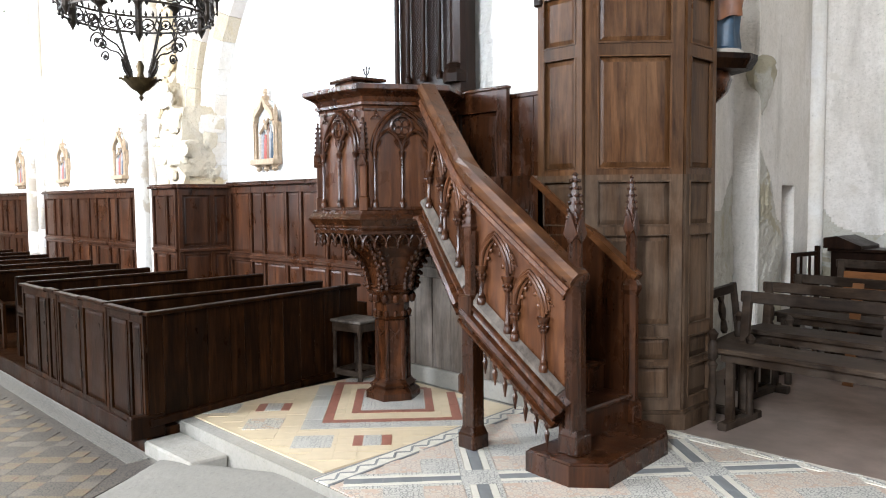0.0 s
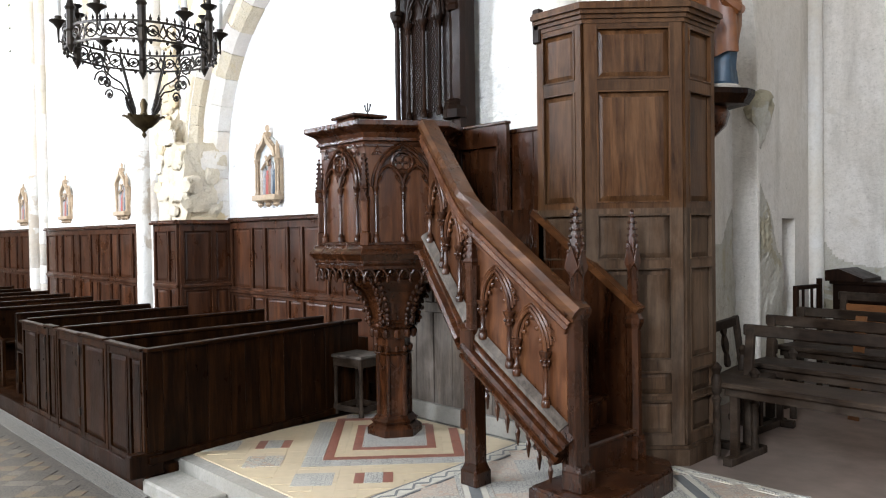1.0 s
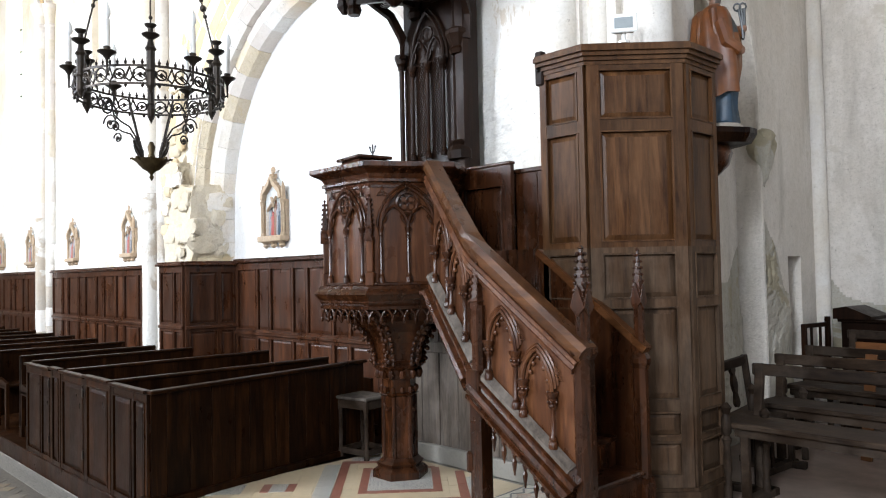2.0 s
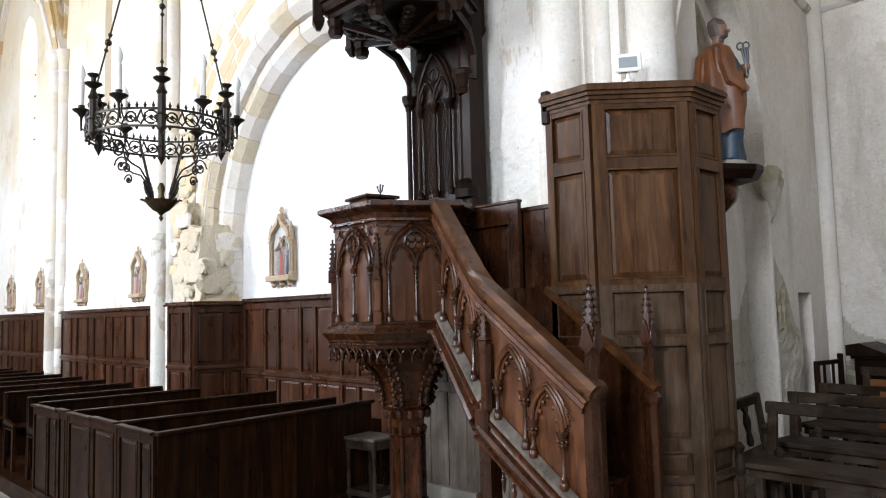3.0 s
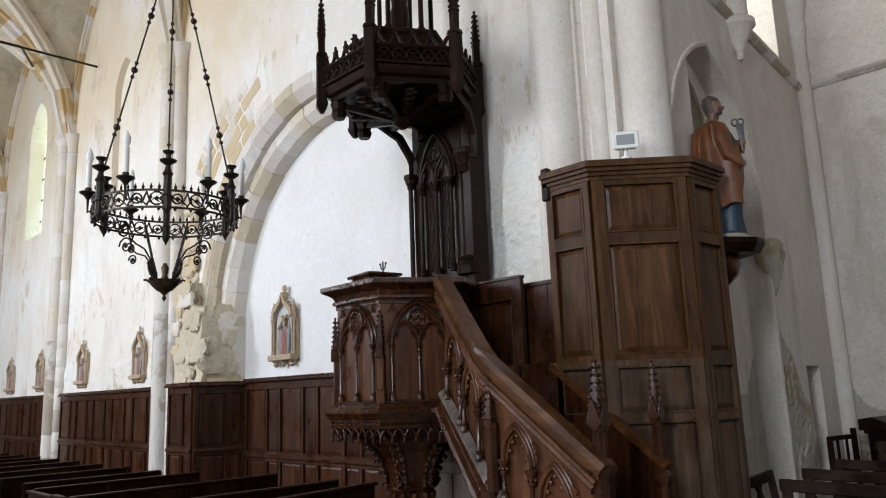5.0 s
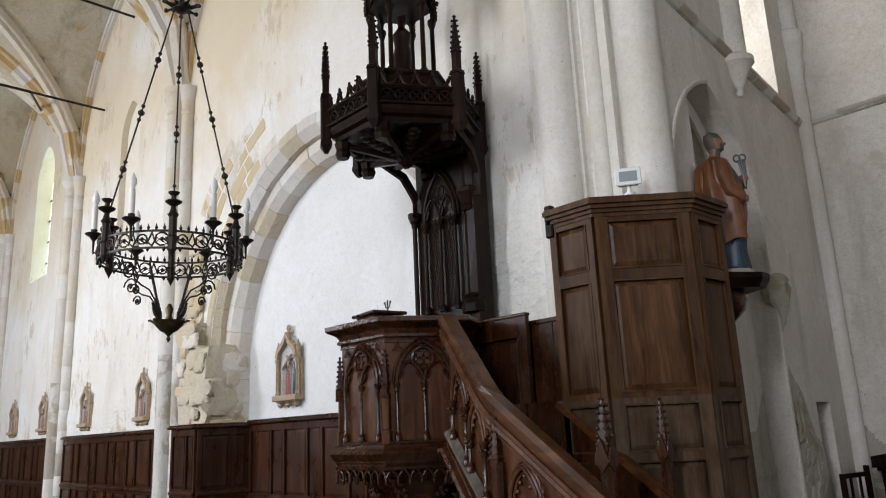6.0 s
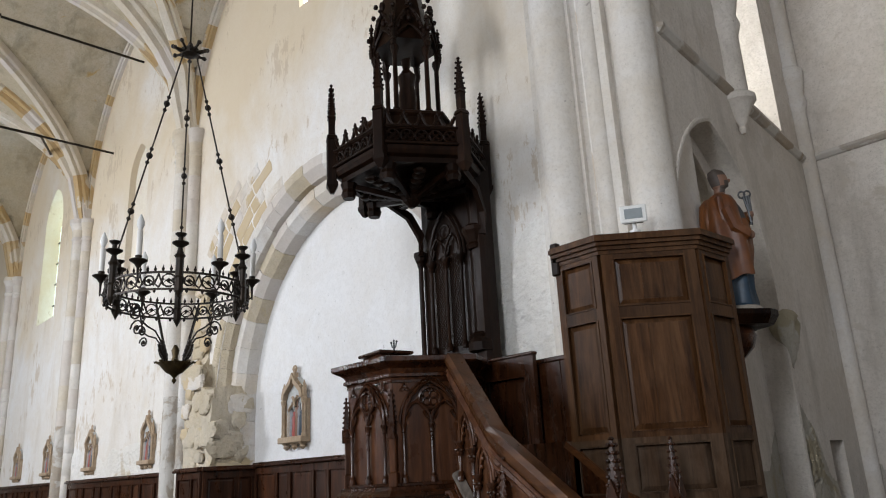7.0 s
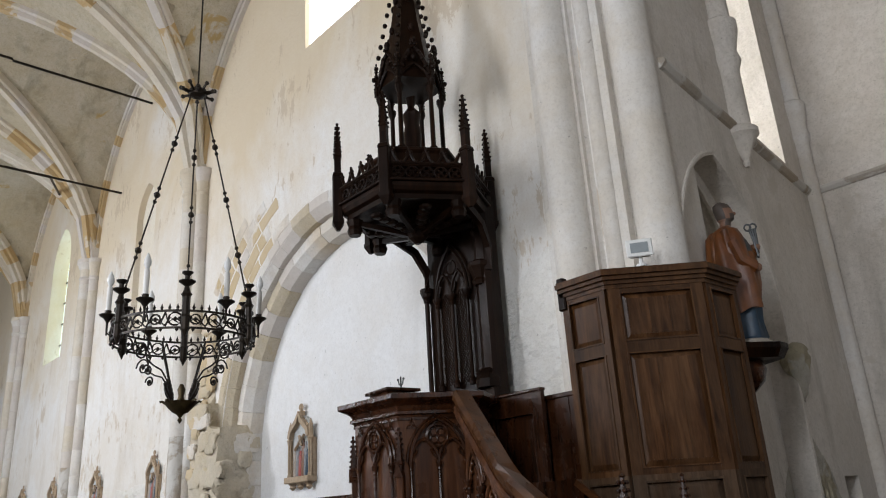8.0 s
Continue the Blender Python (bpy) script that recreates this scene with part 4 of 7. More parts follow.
for i in range(12):
    a = SIX * i / 2
    for zz, rr, s in ((0.79, 0.125, 0.02), (0.9, 0.15, 0.028)):
        bm = bmesh.new()
        ball(bm, rr * math.cos(a), rr * math.sin(a), zz - ZB, s, n=6, sz=1.3)
        part("leaf", bm, OAK, cap, smooth=True)
bm = bmesh.new()
cone = [(0.15, 0.98), (0.155, 1.04), (0.18, 1.12), (0.23, 1.2), (0.31, 1.28), (0.42, 1.35), (0.5, 1.385)]
hexring(bm, cone)
part("corbel", bm, OAK, pulpit)
for i in range(6):
    a = SIX * i
    rib = part("rib", bmesh.new(), OAK, pulpit)
    bm = bmesh.new()
    path = [((r + 0.016) * math.cos(a), (r + 0.016) * math.sin(a), z - ZB) for r, z in cone]
    path = [Vector(p) for p in path]
    tube(bm, path, 0.018, 6)
    dense = []
    for p, q in zip(path, path[1:]):
        dense += [p, (p + q) / 2]
    for k, p in enumerate(dense):
        side = Vector((-math.sin(a), math.cos(a), 0))
        for s in (-1, 1):
            ball(bm, *(p + side * 0.028 * s + Vector((math.cos(a), math.sin(a), -0.3)) * 0.012), 0.019, n=6)
        if k % 2:
            ball(bm, *(p + Vector((math.cos(a), math.sin(a), -0.5)) * 0.03), 0.018, n=6)
    part("crocket_band", bm, OAK, rib)


def fringe(bm, p, q, n, drop, r=0.008, z_pend=0.02):
    """Row of hanging cusped arches between two points."""
    p, q = Vector(p), Vector(q)
    for k in range(n):
        a, b = p.lerp(q, k / n), p.lerp(q, (k + 1) / n)
        w = (b - a).length
        pts = []
        for u, z in pointed(0, 1, 0, 0.85, 4):
            c = a.lerp(b, u)
            pts.append((c.x, c.y, c.z - drop + z * drop / 0.85))
        tube(bm, pts, r, 5)
        ball(bm, a.x, a.y, a.z - drop - z_pend * 0.3, r * 1.7, n=6, sz=1.5)


bm = bmesh.new()
for i in range(6):
    a, b = SIX * i, SIX * (i + 1)
    fringe(bm, (0.54 * math.cos(a), 0.54 * math.sin(a), 1.375 - ZB), (0.54 * math.cos(b), 0.54 * math.sin(b), 1.375 - ZB), 7, 0.07)
part("fringe", bm, OAK, pulpit)
bm = bmesh.new()
hexring(bm, [(0.5, 1.37), (0.55, 1.375), (0.555, 1.395), (0.54, 1.4), (0.555, 1.42), (0.555, 1.43), (0.565, 1.44), (0.58, 1.46), (0.595, 1.475), (0.585, 1.49), (0.56, 1.51), (0.55, 1.53), (0.5, 1.54)])
part("ledge", bm, OAK, pulpit)
bm = bmesh.new()
prism(bm, [(0.5 * math.cos(SIX * i), 0.5 * math.sin(SIX * i)) for i in range(6)], 1.5 - ZB, 1.54 - ZB)
part("floor", bm, OAK, pulpit)
bm = bmesh.new()
ring = [(0.5, 2.19), (0.505, 2.215), (0.53, 2.222), (0.53, 2.24), (0.512, 2.25), (0.53, 2.275), (0.56, 2.29), (0.6, 2.305), (0.615, 2.315), (0.615, 2.345), (0.59, 2.35)]
for (ra, za), (rb, zb) in zip(ring, ring[1:]):
    for i in range(6):
        c = [(ra, za, i), (ra, za, i + 1), (rb, zb, i + 1), (rb, zb, i)]
        bm.faces.new([bm.verts.new((r * math.cos(SIX * k), r * math.sin(SIX * k), z - ZB)) for r, z, k in c])
for i in range(6):
    c = [(0.59, 2.35, i), (0.59, 2.35, i + 1), (0.44, 2.35, i + 1), (0.44, 2.35, i)]
    bm.faces.new([bm.verts.new((r * math.cos(SIX * k), r * math.sin(SIX * k), z - ZB)) for r, z, k in c])
    c = [(0.44, 2.35, i), (0.44, 2.35, i + 1), (0.44, 2.19, i + 1), (0.44, 2.19, i)]
    bm.faces.new([bm.verts.new((r * math.cos(SIX * k), r * math.sin(SIX * k), z - ZB)) for r, z, k in c])
bmesh.ops.remove_doubles(bm, verts=bm.verts, dist=1e-4)
part("cornice", bm, OAK, pulpit)


def colonnette(bm, x, z0, z1, r=0.011, y=-0.022):
    turned(bm, [(r * 2, z0), (r * 2, z0 + 0.03), (r * 1.4, z0 + 0.04), (r * 1.7, z0 + 0.05), (r, z0 + 0.065), (r, z1 - 0.06), (r * 1.5, z1 - 0.055), (r * 1.1, z1 - 0.045), (r * 1.9, z1 - 0.015), (r * 2.1, z1 - 0.01), (r * 2.1, z1)], 8, 0, x, y)


def ring(bm, x, z, rad, r, y=-0.015, n=16):
    tube(bm, [(x + rad * math.cos(2 * math.pi * i / n), y, z + rad * math.sin(2 * math.pi * i / n)) for i in range(n)], r, 5, closed=True)


def trefoil(bm, x, z, s, y=-0.012):
    for k in range(3):
        a = math.pi / 2 + k * 2 * math.pi / 3
        tip = (x + s * math.cos(a), z + s * math.sin(a))
        l = (x + 0.45 * s * math.cos(a + 0.6), z + 0.45 * s * math.sin(a + 0.6))
        r = (x + 0.45 * s * math.cos(a - 0.6), z + 0.45 * s * math.sin(a - 0.6))
        tube(bm, [(x, y, z), (l[0], y, l[1]), (tip[0], y, tip[1]), (r[0], y, r[1])], s * 0.11, 5, closed=True)


def cusped(bm, x0, x1, z0, rise, r, y):
    tube(bm, [(x, y, z) for x, z in pointed(x0, x1, z0, rise, 6)], r, 6)
    w = x1 - x0
    for s, xx in ((1, x0), (-1, x1)):
        tube(bm, [(xx + s * w * 0.03, y + 0.006, z0 + rise * 0.12), (xx + s * w * 0.17, y + 0.006, z0 + rise * 0.3), (xx + s * w * 0.25, y + 0.006, z0 + rise * 0.5), (xx + s * w * 0.16, y + 0.006, z0 + rise * 0.6)], r * 0.75, 5)


def pinnacle(bm, m, z0, z1, w):
    """Square crocketed spirelet with a gabled foot."""
    h = z1 - z0
    turned(bm, [(w, z0), (w, z0 + 0.12 * h), (w * 1.25, z0 + 0.14 * h), (w * 0.95, z0 + 0.2 * h), (w * 0.25, z1 - 0.06 * h), (w * 0.45, z1 - 0.04 * h), (w * 0.12, z1)], 4, math.pi / 4, m=m)
    for k in range(6):
        f = 0.24 + 0.62 * k / 5
        rr = w * (0.95 - 0.75 * (f - 0.2) / 0.75) * 0.72 + w * 0.25
        for i in range(4):
            a = i * math.pi / 2 + math.pi / 4
            ball(bm, rr * 1.1 * math.cos(a), rr * 1.1 * math.sin(a), z0 + f * h, w * 0.28, m, n=6)


W6 = R
AP = R * math.cos(SIX / 2)
for ang in (-150, -90, -30, 30):
    a = radians(ang)
    panel = part("carved_panel", bmesh.new(), OAK_PANEL, pulpit)
    panel.matrix_local = face_m(AP * math.cos(a), AP * math.sin(a), ang, -ZB)
    bm = bmesh.new()
    box(bm, -W6 / 2, W6 / 2, 0, 0.03, 1.53, 2.2)
    part("board", bm, OAK_PANEL, panel)
    h = W6 / 2 - 0.065
    for x in (-h, 0, h):
        bm = bmesh.new()
        colonnette(bm, x, 1.55, 1.92)
        part("colonnette", bm, OAK, panel, smooth=True)
    bm = bmesh.new()
    tube(bm, [(x, -0.022, z) for x, z in pointed(-h, h, 1.92, 0.27, 8)], 0.013, 6)
    tube(bm, [(x, -0.01, z) for x, z in pointed(-h - 0.022, h + 0.022, 1.92, 0.292, 8)], 0.009, 6)
    cusped(bm, -h, 0, 1.92, 0.14, 0.011, -0.02)
    cusped(bm, 0, h, 1.92, 0.14, 0.011, -0.02)
    ring(bm, 0, 2.08, 0.072, 0.012, -0.018)
    for k in range(4):
        b = k * math.pi / 2 + math.pi / 4
        ring(bm, 0.032 * math.cos(b), 2.08 + 0.032 * math.sin(b), 0.026, 0.006, -0.01, 9)
    for s in (-1, 1):
        trefoil(bm, s * (h - 0.015), 2.15, 0.042)
    part("tracery", bm, OAK, panel, smooth=True)
    bm = bmesh.new()
    box(bm, -W6 / 2, W6 / 2, -0.035, 0, 1.53, 1.555, bev=0.006)
    part("sill", bm, OAK, panel)
    bm = bmesh.new()
    box(bm, -W6 / 2, W6 / 2, -0.012, 0, 2.185, 2.2)
    part("frame", bm, OAK, panel)
for i in (-2, -1, 0, 1):
    a = SIX * i
    butt = part("buttress", bmesh.new(), OAK, pulpit)
    butt.matrix_local = pose((R + 0.012) * math.cos(a), (R + 0.012) * math.sin(a), -ZB, 0, 0, math.degrees(a) + 90)
    bm = bmesh.new()
    box(bm, -0.03, 0.03, -0.025, 0.03, 1.53, 1.62, bev=0.006)
    box(bm, -0.024, 0.024, -0.018, 0.03, 1.62, 1.86, bev=0.006)
    part("shaft", bm, OAK_PANEL, butt)
    bm = bmesh.new()
    prism(bm, [(-0.03, 1.83), (0.03, 1.83), (0, 1.92)], -0.03, 0.02, Matrix(((1, 0, 0, 0), (0, 0, 1, -0.006), (0, 1, 0, 0), (0, 0, 0, 1))))
    pinnacle(bm, Matrix.Translation((0, -0.004, 0)), 1.87, 2.14, 0.03)
    part("pinnacle", bm, OAK, butt)
desk = thing("book_rest", pose(PX - 0.08, PY - 0.23, 2.351, 0, 0, -8), "small sloping oak book rest on the pulpit rim", "book rest")
bm = bmesh.new()
prism(bm, [(-0.145, -0.12), (0.145, -0.12), (0.145, 0.14), (-0.145, 0.14)], 0, 0.064, None, [(-0.125, -0.1), (0.125, -0.1), (0.125, 0.12), (-0.125, 0.12)])
part("body", bm, OAK, desk)
bm = bmesh.new()
box(bm, -0.16, 0.16, -0.13, 0.15, 0.064, 0.086, bev=0.006)
part("board", bm, OAK, desk)
cross = thing("small_ornament", pose(PX - 0.03, PY - 0.18, 2.437), "small silvery metal ornament on the book rest", "ornament")
bm = bmesh.new()
turned(bm, [(0.03, 0), (0.02, 0.012), (0.006, 0.02), (0.006, 0.09), (0.001, 0.1)], 8)
for s in (-1, 1):
    tube(bm, [(0, 0, 0.03), (0.02 * s, 0, 0.045), (0.03 * s, 0, 0.075)], 0.005, 5)
    ball(bm, 0.032 * s, 0, 0.078, 0.009, n=6)
part("figure", bm, STEEL, cross)

# ---- pulpit stair ----
stair = thing("pulpit_stair", pose(-2.3, 3.13, FLOOR2), "carved oak pulpit stair with a moulded handrail", "stair")
SI = stair.matrix_world.inverted()


def at_stair(bm):
    bm.transform(SI)
    return bm


bm = bmesh.new()
prism(bm, [(-2.5, 3.0), (-2.2, 2.97), (-2.05, 3.1), (-2.1, 3.75), (-2.2, 3.9), (-2.5, 3.9)], FLOOR2, 0.29)
bmesh.ops.bevel(bm, geom=[e for e in bm.edges if all(v.co.z > 0.28 for v in e.verts)], offset=0.012, segments=2, affect="EDGES")
part("bottom_step", at_stair(bm), OAK, stair)
for k in range(7):
    x = -2.37 - 0.185 * k
    z = 0.29 + 0.172 * (k + 1)
    y0 = 3.14 + max(0, (-2.98 - x)) * 0.3
    step = part("step", bmesh.new(), OAK, stair)
    bm = bmesh.new()
    box(bm, x - 0.22, x + 0.02, y0, 3.8, z - 0.03, z, bev=0.008)
    part("tread", at_stair(bm), OAK, step)
    bm = bmesh.new()
    box(bm, x - 0.02, x, y0, 3.8, z - 0.172, z - 0.03)
    part("riser", at_stair(bm), OAK, step)


def newel(name, x, y, z0, zshoulder, ztip, w):
    t = part(name, bmesh.new(), OAK, stair)
    t.matrix_local = SI @ pose(x, y, 0)
    bm = bmesh.new()
    box(bm, -w * 1.25, w * 1.25, -w * 1.25, w * 1.25, z0, z0 + 0.1, bev=0.006)
    turned(bm, [(w * 1.6, z0 + 0.1), (w * 1.35, z0 + 0.13)], 4, math.pi / 4)
    turned(bm, [(w * 1.12, z0 + 0.13), (w * 1.12, zshoulder - 0.06)], 8, math.pi / 8)
    part("shaft", bm, OAK, t)
    bm = bmesh.new()
    turned(bm, [(w * 1.12, zshoulder - 0.06), (w * 1.5, zshoulder - 0.03), (w * 1.5, zshoulder - 0.005), (w * 0.95, zshoulder + 0.03)], 8, math.pi / 8)
    turned(bm, [(w * 0.78, zshoulder + 0.02), (w * 0.78, ztip - 0.28)], 8, math.pi / 8)
    part("neck", bm, OAK, t)
    bm = bmesh.new()
    for k in range(4):
        prism(bm, [(-w * 0.85, ztip - 0.31), (0, ztip - 0.36), (w * 0.85, ztip - 0.31), (0, ztip - 0.2)], w * 0.6, w * 0.86, pose(0, 0, 0, 0, 0, 90 * k) @ Matrix(((1, 0, 0, 0), (0, 0, 1, 0), (0, 1, 0, 0), (0, 0, 0, 1))))
    pinnacle(bm, Matrix(), ztip - 0.3, ztip, w * 0.8)
    part("finial", bm, OAK, t)


newel("newel_post", -2.28, 3.13, 0.29, 1.22, 1.73, 0.05)
newel("newel_post", -2.385, 3.82, 0.29, 1.1, 1.73, 0.04)

# the middle post, which carries the turn of the rail
mid = part("middle_post", bmesh.new(), OAK, stair)
mid.matrix_local = SI @ pose(-2.965, 3.09, 0)
bm = bmesh.new()
box(bm, -0.065, 0.065, -0.065, 0.065, FLOOR2, FLOOR2 + 0.09, bev=0.008)
turned(bm, [(0.08, FLOOR2 + 0.09), (0.062, FLOOR2 + 0.13), (0.06, 0.95)], 4, math.pi / 4)
part("shaft", bm, OAK, mid)
bm = bmesh.new()
box(bm, -0.055, 0.045, -0.07, 0.03, 0.92, 1.06, bev=0.012)
part("bracket", bm, OAK, mid)
bm = bmesh.new()
box(bm, -0.075, -0.03, -0.06, 0.03, 0.48, 0.6, bev=0.015)
part("bracket", bm, OAK, mid)
bm = bmesh.new()
turned(bm, [(0.045, 1.05), (0.045, 1.42)], 8, math.pi / 8)
pinnacle(bm, Matrix.Translation((0, -0.01, 0)), 1.4, 1.7, 0.04)
part("finial", bm, OAK, mid)

# handrail, string and carved panels of the outer side
RAILP = [(-0.06, -0.02), (-0.055, -0.055), (-0.035, -0.065), (-0.03, -0.085), (0.03, -0.085), (0.035, -0.065), (0.055, -0.055), (0.06, -0.02), (0.045, 0.012), (-0.045, 0.012)]
bm = bmesh.new()
sweep(bm, [(-2.215, 3.1, 1.215), (-2.95, 3.1, 1.76), (-3.03, 3.11, 1.83), (-3.58, 3.33, 2.33)], RAILP)
part("handrail", at_stair(bm), RAIL_OAK, stair, "worn paler oak handrail")
bm = bmesh.new()
sweep(bm, [(-2.23, 3.1, 1.205), (-2.95, 3.1, 1.738), (-3.03, 3.11, 1.808), (-3.57, 3.33, 2.3)], [(-0.042, -0.07), (-0.05, -0.085), (-0.036, -0.1), (-0.044, -0.118), (-0.026, -0.135), (-0.026, -0.15), (0.012, -0.15), (0.012, -0.07)][::-1])
sweep(bm, [(-2.23, 3.1, 1.205), (-2.95, 3.1, 1.738), (-3.03, 3.11, 1.808), (-3.57, 3.33, 2.3)], [(0.042, -0.07), (0.05, -0.085), (0.036, -0.1), (0.044, -0.118), (0.026, -0.135), (0.026, -0.15), (0.008, -0.15), (0.008, -0.07)])
part("rail_moulding", at_stair(bm), OAK_PANEL, stair)
STR = [(-0.05, -0.14), (0.03, -0.14), (0.055, -0.13), (0.06, -0.112), (0.04, -0.104), (0.045, -0.08), (0.085, -0.065), (0.097, -0.045), (0.085, -0.025), (0.055, -0.018), (0.05, -0.002), (0.066, 0.008), (0.066, 0.022), (0.04, 0.03), (0.012, 0.07), (-0.05, 0.07)]
STR2 = [(-p, q) for p, q in STR]
bm = bmesh.new()
sweep(bm, [(-2.3, 3.1, 0.52), (-2.97, 3.1, 1.005)], STR2)
part("string", at_stair(bm), OAK, stair)
bm = bmesh.new()
sweep(bm, [(-2.99, 3.1, 1.03), (-3.56, 3.33, 1.52)], STR2)
part("string", at_stair(bm), OAK, stair)
bm = bmesh.new()
fringe(bm, (-2.42, 3.08, 0.5), (-2.93, 3.08, 0.87), 7, 0.07, 0.009, 0.05)
for k in range(7):
    f = k / 7
    turned(bm, [(0.004, -0.17), (0.016, -0.1), (0.007, -0.08), (0.013, -0.05), (0.01, 0)], 6, 0, m=Matrix.Translation((-2.42 - 0.51 * f, 3.08, 0.47 + 0.37 * f)))
part("fringe", at_stair(bm), OAK, stair)


def rake_panel(x0, y0, z0s, z0r, x1, y1, z1s, z1r, arches):
    """A raked board between string and rail with pointed arches on colonnettes."""
    length = math.hypot(x1 - x0, y1 - y0)
    ang = math.degrees(math.atan2(y0 - y1, x0 - x1))
    m = SI @ pose(x1, y1, 0, 0, 0, ang)
    t = part("carved_side", bmesh.new(), OAK_PANEL, stair)
    t.matrix_local = m
    bm = bmesh.new()
    vs = [(0, z1s), (length, z0s), (length, z0r), (0, z1r)]
    prism(bm, vs, 0, 0.025, Matrix(((1, 0, 0, 0), (0, 0, 1, 0.0), (0, 1, 0, 0), (0, 0, 0, 1))))
    part("board", bm, OAK_PANEL, t)

    def zs(u):
        return z1s + (z0s - z1s) * u / length

    def zr(u):
        return z1r + (z0r - z1r) * u / length
    bm = bmesh.new()
    sweep(bm, [(0.0, -0.03, z1s + 0.055), (length, -0.03, z0s + 0.055)], [(-0.02, -0.03), (0.024, -0.03), (0.02, -0.012), (-0.02, 0.018)])
    part("weathering", bm, GREY_WOOD, t, "dusty sloping ledge")
    n = arches
    for k in range(n):
        a = 0.07 + (length - 0.14) * k / n
        b = 0.07 + (length - 0.14) * (k + 1) / n - 0.05
        top = zr((a + b) / 2) - 0.14
        for u in (a, b):
            bm = bmesh.new()
            cap = top - 0.17 - (u - a) * 0.25
            colonnette(bm, u, zs(u) + 0.05, cap, 0.0125, -0.026)
            turned(bm, [(0.016, cap - 0.075), (0.024, cap - 0.06), (0.019, cap - 0.05), (0.027, cap - 0.03), (0.022, cap - 0.022), (0.034, cap), (0.034, cap + 0.012)], 8, 0, u, -0.026)
            for q in range(6):
                ball(bm, u + 0.025 * math.cos(q * SIX), -0.026 + 0.025 * math.sin(q * SIX), cap - 0.04, 0.009, n=6)
            part("colonnette", bm, OAK, t, smooth=True)
        bm = bmesh.new()
        za, zb = top - 0.16, top - 0.16 - (b - a) * 0.25
        pts = [(u, z + (zb - za) * (u - a) / (b - a)) for u, z in pointed(a, b, za, 0.19, 7)]
        tube(bm, [(u, -0.026, z) for u, z in pts], 0.011, 6)
        tube(bm, [(a + (u - a) * 1.12 - (b - a) * 0.06, -0.016, z + 0.018) for u, z in pts], 0.01, 5)
        tube(bm, [(a + (u - a) * 1.22 - (b - a) * 0.11, -0.006, z + 0.034) for u, z in pts], 0.009, 5)
        tube(bm, [(a + (u - a) * 0.84 + (b - a) * 0.08, -0.014, z - 0.02) for u, z in pts], 0.009, 5)
        for q, (u, z) in enumerate(pts):
            if q % 2 and 1 < q < len(pts) - 2:
                c = (a + b) / 2
                ball(bm, c + (u - c) * 0.7, -0.014, z - 0.045, 0.013, n=6)
        for s, uu in ((1, a), (-1, b)):
            f = (uu - a) / (b - a)
            zz = za + (zb - za) * f
            tube(bm, [(uu + s * 0.012, -0.014, zz + 0.02), (uu + s * 0.035, -0.014, zz + 0.06), (uu + s * 0.05, -0.014, zz + 0.1), (uu + s * 0.03, -0.014, zz + 0.12)], 0.007, 5)
        trefoil(bm, b + 0.02, zr(b) - 0.19, 0.04)
        trefoil(bm, (a + b) / 2 + 0.11, zr((a + b) / 2 + 0.11) - 0.14, 0.03)
        part("tracery", bm, OAK_PANEL, t, smooth=True)


rake_panel(-2.32, 3.1, 0.56, 1.16, -2.95, 3.1, 1.01, 1.66, 2)
rake_panel(-2.99, 3.11, 1.06, 1.70, -3.58, 3.33, 1.55, 2.22, 2)
# inner side: a closed boarded string with a capping; its shade is put in by darker oak
bm = bmesh.new()
prism(bm, [(-2.36, 0.29), (-2.36, 1.14), (-3.1, 1.7), (-3.1, 0.29)], 0, 0.04, Matrix(((1, 0, 0, 0), (0, 0, 1, 3.8), (0, 1, 0, 0), (0, 0, 0, 1))))
part("inner_side", at_stair(bm), OAK, stair)
bm = bmesh.new()
sweep(bm, [(-2.33, 3.82, 1.15), (-3.1, 3.82, 1.74)], [(-0.035, -0.03), (0.035, -0.03), (0.035, 0.01), (-0.035, 0.01)])
part("inner_capping", at_stair(bm), RAIL_OAK, stair, "worn paler oak capping")
bm = bmesh.new()
box(bm, -3.65, -3.1, 3.8, 3.84, 0.9, 1.75)
part("landing_side", at_stair(bm), OAK, stair)

# ---- sounding board with its back and lantern spire ----
CPX, CPY = PX + 0.01, PY + 0.01
canopy = thing("sounding_board", pose(CPX, CPY, 0), "dark carved oak sounding board with a lantern spire", "pulpit canopy")
back = part("dorsal", bmesh.new(), DARK_OAK, canopy)
back.matrix_local = Matrix.Translation((-CPX, -CPY, 0)) @ face_m(-4.21, 3.97, -90)
bm = bmesh.new()
box(bm, -0.37, 0.38, 0, 0.05, 1.5, 3.95)
part("board", bm, DARK_OAK, back)
post = part("side_post", bmesh.new(), DARK_OAK, back)
bm = bmesh.new()
prism(bm, [(0.2, 0.0), (0.24, -0.05), (0.3, -0.085), (0.38, -0.085), (0.4, -0.05), (0.4, 0.05), (0.2, 0.05)], 1.5, 3.9)
part("shaft", bm, DARK_OAK, post)
bm = bmesh.new()
turned(bm, [(0.06, 3.22), (0.075, 3.25), (0.062, 3.27), (0.085, 3.33), (0.1, 3.36), (0.1, 3.39), (0.07, 3.41)], 8, 0, 0.31, -0.055)
part("capital", bm, DARK_OAK, post)
bm = bmesh.new()
turned(bm, [(0.1, 2.44), (0.1, 2.5), (0.075, 2.54), (0.085, 2.56), (0.06, 2.58)], 8, 0, 0.31, -0.055)
part("foot_ring", bm, DARK_OAK, post)
